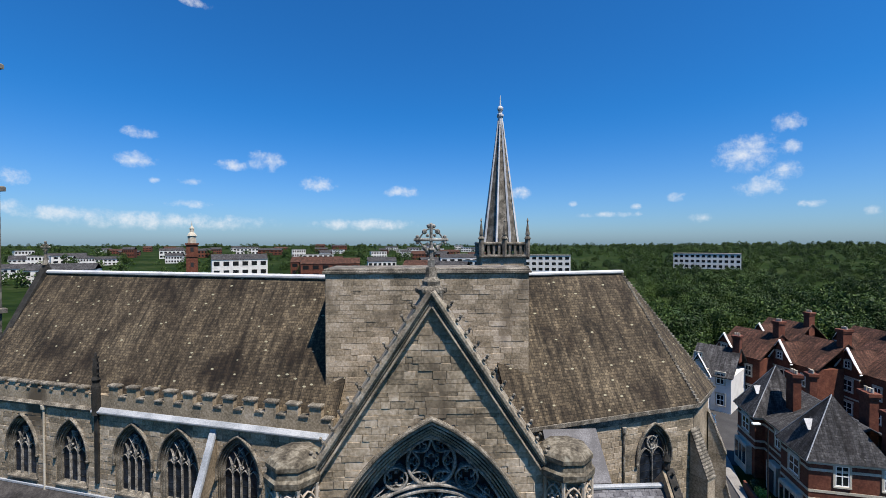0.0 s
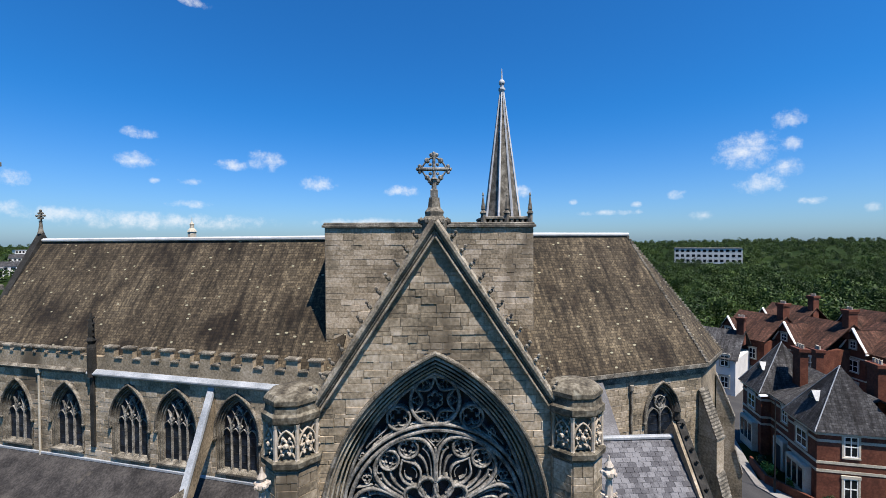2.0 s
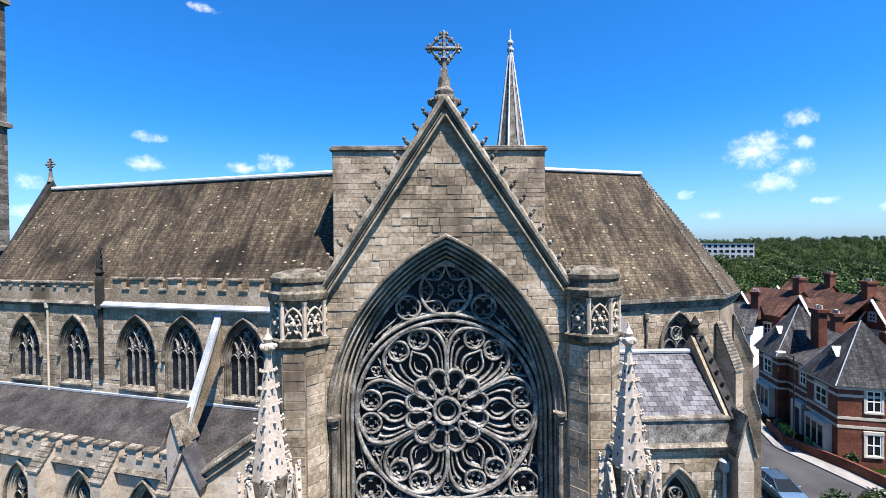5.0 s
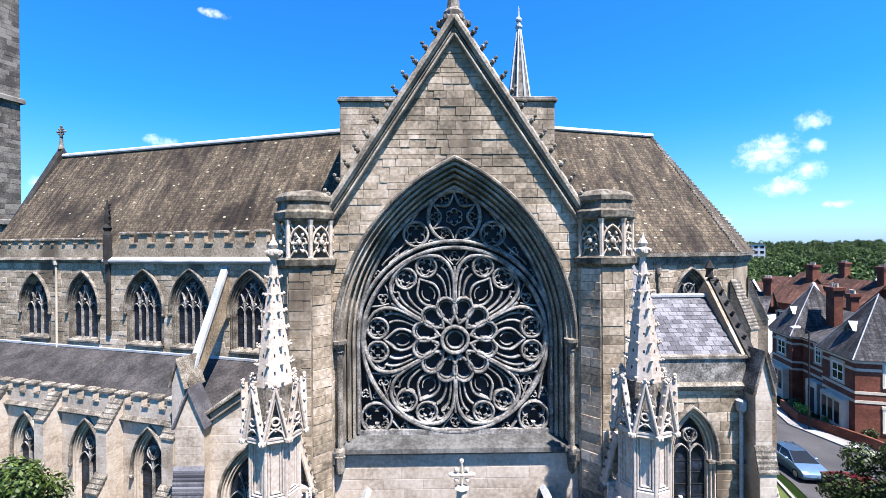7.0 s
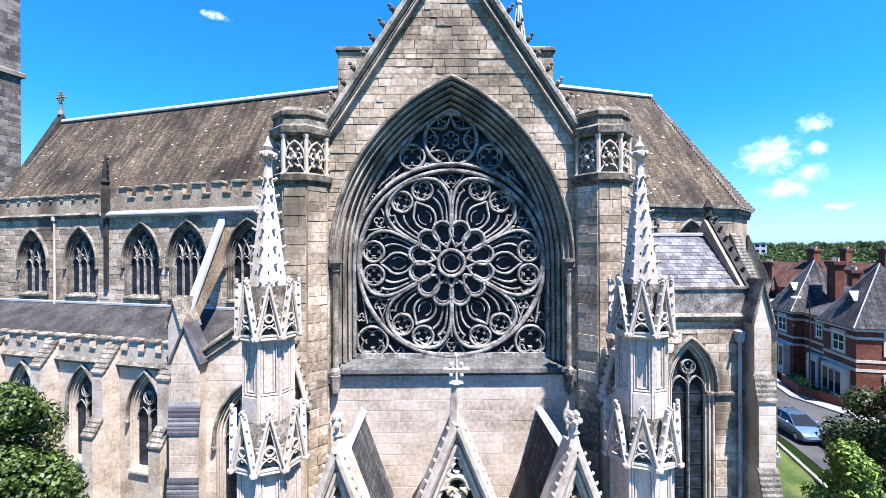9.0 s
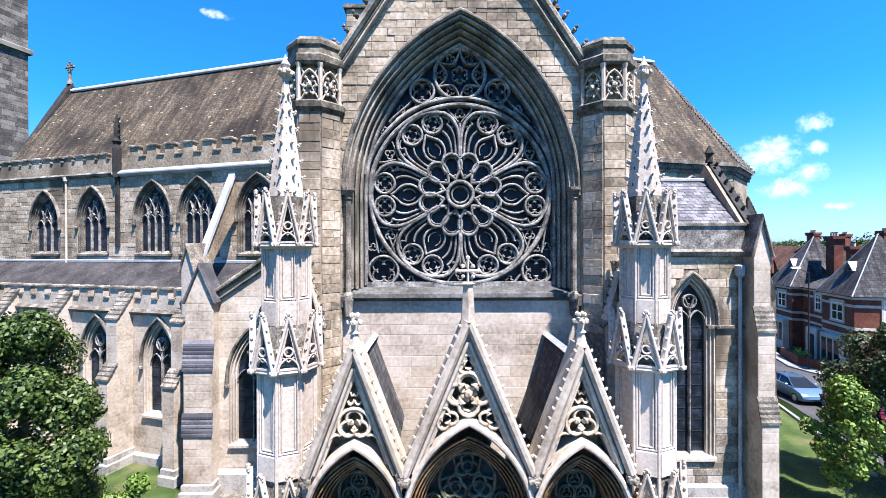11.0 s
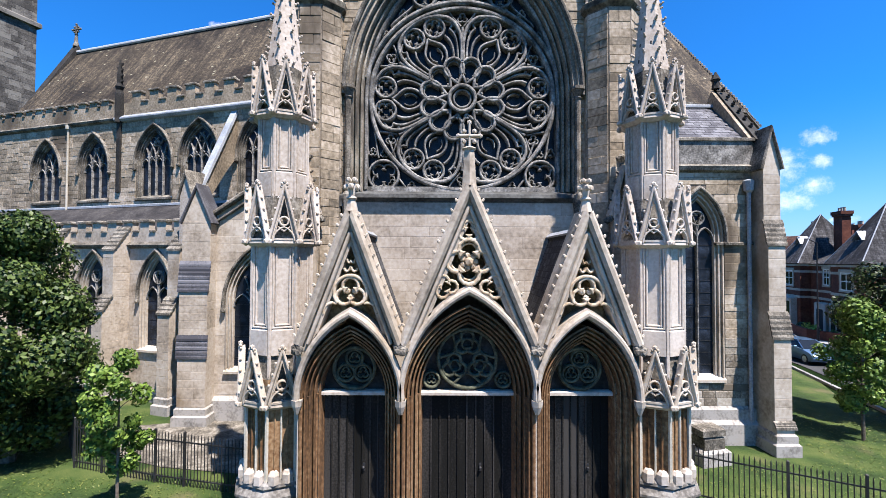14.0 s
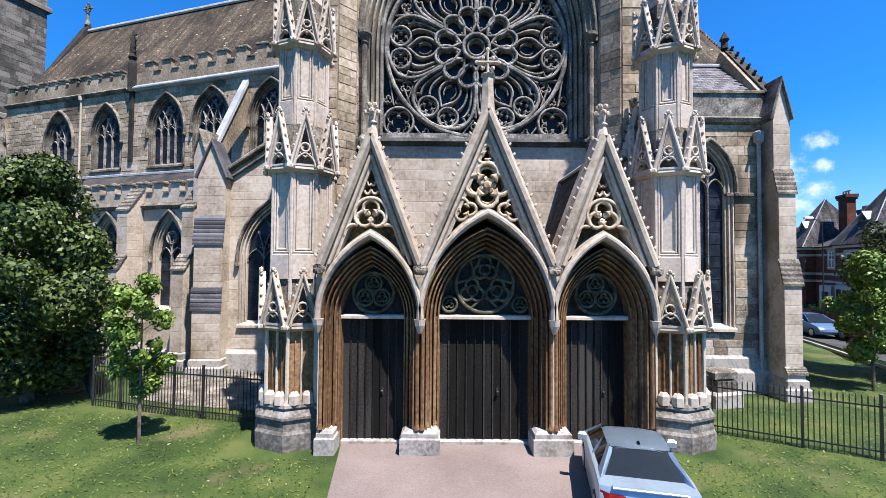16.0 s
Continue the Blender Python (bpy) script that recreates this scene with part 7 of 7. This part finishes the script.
def dormer(parent, x, y, z, w=1.0, h=1.3, d=1.6):
    bm = B(); box(bm, x - w / 2, x + w / 2, y, y + d, z, z + h)
    dm = part("dormer", bm, M_WHITEP, parent, "small white dormer with a lead roof")
    bm = B()
    c = x
    roof_face(bm, [(x - w / 2 - .15, y - .2, z + h), (x - w / 2 - .15, y + d + .5, z + h), (c, y + d + .5, z + h + .75), (c, y - .2, z + h + .75)], .06)
    roof_face(bm, [(x + w / 2 + .15, y - .2, z + h), (x + w / 2 + .15, y + d + .5, z + h), (c, y + d + .5, z + h + .75), (c, y - .2, z + h + .75)], .06)
    part("dormer_roof", bm, M_LEAD, dm)
    bm = B(); plate(bm, [(x - w / 2 + .12, z + .1), (x + w / 2 - .12, z + .1), (x + w / 2 - .12, z + h - .1), (x - w / 2 + .12, z + h - .1)], [], y - .02, y + .1)
    part("pane", bm, M_CARGLASS, dm)


# brick villa facing the church across the street
villa = thing("villa", "red brick Victorian villa with steep slate pavilion roofs and cream dressings", "house", pose(34.96, 40.6, 0, 0, 0, -105.4))
VH = 6.5
for x0, x1, y0, y1 in ((-2.6, 2.4, .3, 9), (-6.6, -2.6, -.6, 8), (2.4, 6.6, -.6, 8)):
    bm = B(); box(bm, x0, x1, y0, y1, 0, VH)
    part("wall", bm, M_REDBRICK, villa)
for z in (3.1, 3.8, 5.6):
    bm = B(); box(bm, -6.64, -2.56, -.64, 8, z, z + .22); box(bm, 2.36, 6.64, -.64, 8, z, z + .22); box(bm, -2.6, 2.4, .26, .5, z, z + .22)
    part("band", bm, M_CREAM, villa)
bm = B(); box(bm, -6.8, -2.4, -.8, 8, VH - .25, VH + .05, .05); box(bm, 2.2, 6.8, -.8, 8, VH - .25, VH + .05, .05); box(bm, -2.4, 2.2, .1, 8, VH - .25, VH + .04, .05)
part("eaves_cornice", bm, M_CREAM, villa)
for x0, x1 in ((-6.6, -2.6), (2.4, 6.6)):
    bm = B(); hip(bm, x0, x1, -.6, 5.0, VH, VH + 5.0)
    rf = part("pavilion_roof", bm, M_VSLATE, villa, "steep blue-grey slate pavilion roof")
    bm = B()
    for sx in (-1, 1):
        limb(bm, ((x0 + x1) / 2 + sx * (x1 - x0 + .7) / 2, -.95, VH + .03), ((x0 + x1) / 2, 2.2, VH + 5.03), .045, .045, 5)
    part("hip_roll", bm, M_LEAD, rf, "pale lead hip roll")
bm = B(); saddle(bm, -5, 5, .3, 9.0, VH, VH + 2.5)
part("main_roof", bm, M_VSLATE, villa, "blue-grey slate main roof")
chimney(villa, -2.0, 2.6, VH, VH + 5.0, 1.3, .7); chimney(villa, 2.2, 6.4, VH, VH + 4.8, 1.3, .7); chimney(villa, 6.2, 5.4, VH, VH + 4.4, .8, .7); chimney(villa, -6.2, 6.4, VH, VH + 4.0, .8, .7)
dormer(villa, -4.6, .3, VH + .7); dormer(villa, 4.5, .3, VH + .7)
for x in (-4.6, 4.5):
    sash(villa, x, 4.3, 1.5, 1.5, -.62); sash(villa, x, .9, 2.0, 2.0, -.62)
    bm = B(); box(bm, x - 1.4, x + 1.4, -1.15, -.5, 0, 3.1, .1)
    by = part("bay", bm, M_CREAM, villa, "cream stone bay window")
    for dx in (-.85, 0, .85):
        bm = B(); box(bm, x + dx - .3, x + dx + .3, -1.17, -1.1, .9, 2.7)
        part("pane", bm, M_CARGLASS, by)
sash(villa, 0, 4.5, .9, 1.5, .28)
bm = B(); box(bm, -.9, .9, -.3, .5, 0, 2.9, .1)
part("doorway", bm, M_CREAM, villa)
bm = B(); box(bm, -.5, .5, -.32, .0, 0, 2.3)
part("door", bm, M_DARK, villa)
side = new("side_wall"); side.parent = villa
side.matrix_basis = Matrix.Translation((6.6, 4, 0)) @ Matrix.Rotation(math.pi / 2, 4, "Z")
for x in (-2.2, 1.2):
    for z in (1.0, 4.5):
        sash(side, x, z, 1.0, 1.7, -.03)

# terrace of red brick gabled houses further along
def terrace_house(m, label, w=7.0, d=9.0, h=7.0, white=False):
    e = thing("house", label, "house", m, "terrace houses")
    wm = M_WBRICK if white else M_REDBRICK
    bm = B(); box(bm, -w / 2, w / 2, 0, d, 0, h); box(bm, -w / 2, 0, -.7, 1, 0, h)
    part("wall", bm, wm, e)
    bm = B(); saddle(bm, -w / 2, w / 2, 0, d, h, h + 3.6)
    saddle(bm, -w / 2, 0, -.7, d / 2, h, h + 2.9, "y")
    part("roof", bm, M_VTILE if not white else M_VSLATE, e)
    bm = B(); plate(bm, [(-w / 2, h), (0, h), (-w / 4, h + 2.75)], [], -.7, -.4)
    part("front_gable", bm, wm, e)
    bm = B(); sweep(bm, [(-w / 2 - .3, h - .2), (-w / 4, h + 3.0), (.3, h - .2)], .2, -.95, -.6)
    part("bargeboard", bm, M_WHITEP, e)
    for z in (3.1, 6.0):
        bm = B(); box(bm, -w / 2 - .02, .02, -.74, -.5, z, z + .2)
        part("band", bm, M_CREAM, e)
    for x, y in ((-w / 4, -.72), (w / 4, -.02)):
        for z in (1.0, 4.1):
            sash(e, x, z, 1.5 if x < 0 else 1.0, 1.6, y)
    sash(e, -w / 4, 7.3, .9, 1.0, -.72)
    chimney(e, w / 2 - .3, d / 2, h + 1.5, h + 5.6, .9, 1.4)
    return e


TL = "red brick gabled terrace house with clay tile roof"
for k, (x, y, a) in enumerate(((50.5, 66.0, -100), (55.0, 60.5, -112), (60.0, 55.0, -118), (65.0, 48.5, -118), (69.0, 42.0, -118), (63.0, 74.0, -100), (70.0, 66.0, -112), (76.0, 57.0, -118))):
    terrace_house(pose(x, y, 0, 0, 0, a + 25), TL)
terrace_house(pose(42.8, 61.5, 0, 0, 0, -50), "white painted gabled house with dark slate roof", 5.4, 9.0, 5.2, True)
garden = thing("garden_wall", "low brick garden wall with clipped shrubs behind it", "wall", None, kind="structure")
bm = B()
for (ax, ay), (bx, by) in (((32.4, 41.3), (31.2, 37.9)), ((31.2, 37.9), (32.6, 33.2)), ((32.6, 33.2), (33.6, 26.0))):
    d = Vector((bx - ax, by - ay, 0)).normalized(); n_ = Vector((-d.y, d.x, 0)) * .12
    v = [Vector((ax, ay, 0)) + n_, Vector((ax, ay, 0)) - n_, Vector((bx, by, 0)) - n_, Vector((bx, by, 0)) + n_]
    lo = [bm.verts.new(p) for p in v]; hi = [bm.verts.new(p + Vector((0, 0, .9))) for p in v]
    bm.faces.new(hi)
    for k in range(4):
        bm.faces.new((lo[k], lo[(k + 1) % 4], hi[(k + 1) % 4], hi[k]))
bmesh.ops.recalc_face_normals(bm, faces=bm.faces)
part("brick_wall", bm, M_REDBRICK, garden)
for i, (x, y, r_, mt) in enumerate(((32.6, 39.2, .8, M_SHRUB), (33.0, 36.8, .7, M_LEAF2), (33.6, 34.4, .9, M_LEAF3), (34.6, 30.6, 1.4, M_LEAF), (33.2, 40.9, .7, M_LEAF3))):
    r = random.Random(i)
    v, f = leaf_cloud(900, .1, [(r.uniform(-.4, .4) * r_, r.uniform(-.4, .4) * r_, r_ * r.uniform(.5, 1.1), r_ * .55) for _ in range(8)], i)
    ob = new("shrub", mesh_np("shrub", v, f, mt)); ob.matrix_basis = pose(x, y, 0)
    tagged(ob, "rounded garden shrub behind the wall", "shrub", "garden shrubs")
lamp = thing("street_lamp", "tall grey street lamp post with a curved arm", "street lamp", pose(30.9, 36.6, .12))
bm = B(); ngon(bm, [(.1, 0), (.1, 1.2), (.06, 1.3), (.05, 8.2)], 8); limb(bm, (0, 0, 8.1), (-.9, 0, 8.6), .04, .03)
part("post", bm, M_IRON, lamp)
bm = B(); box(bm, -1.5, -.8, -.12, .12, 8.5, 8.66, .05)
part("lantern", bm, M_WHITEP, lamp)

# ---- woods and town to the horizon ----
tmpl, far_tmpl = [], []
for s in range(5):
    r = random.Random(40 + s)
    cl = [(r.uniform(-.55, .55), r.uniform(-.55, .55), r.uniform(.3, 1.4), r.uniform(.25, .42)) for _ in range(14)]
    tmpl.append(leaf_cloud(2400, .04, cl, 60 + s))
    far_tmpl.append(leaf_cloud(420, .085, cl, 80 + s))


def woods(name, spots, label, kinds):
    V, Fc, off = [], [], 0
    r = np.random.RandomState(9)
    for i, (x, y, z, sz) in enumerate(spots):
        v, f = kinds[i % 5]
        a = r.uniform(0, 6.28)
        c, s = math.cos(a), math.sin(a)
        w = v * sz * np.array([1, 1, r.uniform(.85, 1.25)])
        w = np.stack([w[:, 0] * c - w[:, 1] * s + x, w[:, 0] * s + w[:, 1] * c + y, w[:, 2] + z], 1)
        V.append(w); Fc.append(f + off); off += len(v)
    ob = new(name, mesh_np(name, np.concatenate(V), np.concatenate(Fc), M_WOODS))
    tagged(ob, label, "trees", kind="stuff")


def hill(x, y):
    """Height of the far land: gently rising all round, to a low ridge beyond the houses."""
    d = math.hypot(x, y)
    a = math.atan2(x, y)
    return 0.0 if d < 300 else min(1, (d - 300) / 1500) * (9 + 8 * max(0, min(1, (a - .4) / .35)))


r = random.Random(21)
spots = []
while len(spots) < 300:
    a = r.uniform(.42, 1.05); d = r.uniform(95, 420)
    x, y = d * math.sin(a), d * math.cos(a)
    if d < 130 and a > .8:
        continue
    spots.append((x, y, hill(x, y) - 1, r.uniform(4.4, 7.4) * (1 if d < 240 else .85)))
woods("park_woods", spots, "dense dark green park woods beyond the houses", tmpl)
spots = []
while len(spots) < 1500:
    a = r.uniform(-.85, 1.05) if len(spots) < 1100 else r.uniform(.4, 1.0); d = r.uniform(330, 2400) if a < .4 else r.uniform(420, 2000)
    x, y = d * math.sin(a), d * math.cos(a)
    spots.append((x, y, hill(x, y) - 2, r.uniform(4, 7) * (1 + d / 4000)))
woods("far_woods", spots, "distant belts of trees towards the horizon", far_tmpl)
bm = B()
n = 70
for i in range(n):
    for j in range(8):
        def hp(i, j):
            a = -1.0 + 2.2 * i / n; d = 310 + 320 * j
            x, y = d * math.sin(a), d * math.cos(a)
            return (x, y, hill(x, y) - .1)
        quad(bm, hp(i, j), hp(i + 1, j), hp(i + 1, j + 1), hp(i, j + 1))
bmesh.ops.remove_doubles(bm, verts=bm.verts[:], dist=.01)
tagged(part("hillside", bm, M_FAR, smooth=True), "low wooded hillside on the horizon", "hill", kind="structure")


def block(m, w, d, h, material, label, roof=None, rows=2, cols=6):
    e = thing("town_building", label, "building", m, "distant town buildings")
    bm = B(); box(bm, -w / 2, w / 2, 0, d, 0, h)
    part("wall", bm, material, e)
    bm = B()
    if roof:
        saddle(bm, -w / 2, w / 2, 0, d, h, h + d * .3)
    else:
        box(bm, -w / 2 - .3, w / 2 + .3, -.3, d + .3, h, h + .5)
    part("roof", bm, roof or M_PAVE, e)
    bm = B()
    wn_ = None
    for i in range(cols):
        for j in range(rows):
            x = -w / 2 + w * (i + .5) / cols; z = h * (j + .3) / rows
            if wn_ is None:
                box(bm, -w / cols * .3, w / cols * .3, -.06, .02, 0, h / rows * .5)
                wn_ = part("window", bm, M_CARGLASS, e, m=Matrix.Translation((x, 0, z)))
            else:
                share("window", wn_.data, e, Matrix.Translation((x, 0, z)))
    return e


for k in range(70):
    a = r.uniform(-.82, .14); d = r.uniform(280, 1250)
    x, y = d * math.sin(a), d * math.cos(a)
    mt, rf, lb = r.choice(((M_WBRICK, None, "white flat-roofed town building"), (M_REDBRICK, M_VTILE, "red brick town building with a tiled roof"), (M_WBRICK, M_VSLATE, "pale rendered town house with a grey roof"), (M_REDBRICK, M_VSLATE, "red brick town building with a slate roof")))
    block(pose(x, y, hill(x, y), 0, 0, -math.degrees(a) + r.uniform(-25, 25)), r.uniform(14, 42), r.uniform(9, 14), r.uniform(6, 13), mt, lb, rf)
block(pose(226, 330, 4, 0, 0, -33), 46, 14, 12, M_WBRICK, "long white three-storey block among the trees", None, 3, 12)
block(pose(95, 330, 2, 0, 0, -16), 40, 12, 13, M_WBRICK, "white stepped building on the horizon", None, 3, 8)
block(pose(72, 360, 2, 0, 0, -16), 26, 12, 10, M_REDBRICK, "red brick building on the horizon", M_VTILE)
clock = thing("clock_tower", "red brick town hall tower with a domed top", "tower", pose(-137, 262, 0, 0, 0, 27))
bm = B(); box(bm, -3, 3, -3, 3, 0, 24); box(bm, -3.4, 3.4, -3.4, 3.4, 17, 18); box(bm, -3.5, 3.5, -3.5, 3.5, 24, 25)
part("shaft", bm, M_REDBRICK, clock)
bm = B(); ngon(bm, [(2.4, 25), (2.4, 29), (2.8, 29.3), (2.2, 30.5), (1.2, 31.5), (1.2, 33.5), (1.4, 33.7), (.3, 35.5), (.1, 38)], 8)
part("lantern", bm, M_CREAM, clock)
for z in (11, 20):
    bm = B(); box(bm, -.8, .8, -3.06, -2.9, z, z + 2.6)
    part("opening", bm, M_DARK, clock)


# grass tufts on the near lawn
r = np.random.RandomState(5)
n = 70000
px = r.uniform(-18, 20, n); py = 3.0 + 17 * r.uniform(0, 1, n) ** .9
keep = ~((px > -3.5) & (px < 4.2)) & ~((px > -12.6) & (px < -5) & (py > 14.5)) & ~((abs(px - .3) < 6.6) & (py > 11.5)) & ~((px > 5) & (px < 13) & (py > 15.6))
px, py = px[keep], py[keep]
n = len(px)
ctr = np.stack([px, py, r.uniform(.012, .04, n)], 1)
nrm = np.stack([r.normal(0, .45, n), r.normal(0, .45, n), np.ones(n)], 1)
ta = np.cross(nrm, r.normal(size=(n, 3))); ta /= np.linalg.norm(ta, axis=1)[:, None]
tb = np.cross(nrm, ta); tb /= np.linalg.norm(tb, axis=1)[:, None]
sz = r.uniform(.015, .045, n)[:, None]
v = np.stack([ctr - ta * sz, ctr + tb * sz * .4, ctr + ta * sz, ctr - tb * sz * .4], 1).reshape(-1, 3)
ob = new("grass", mesh_np("grass", v, np.arange(4 * n).reshape(-1, 4), M_BLADE))
tagged(ob, "short uneven grass of the mown lawn", "grass", kind="stuff")
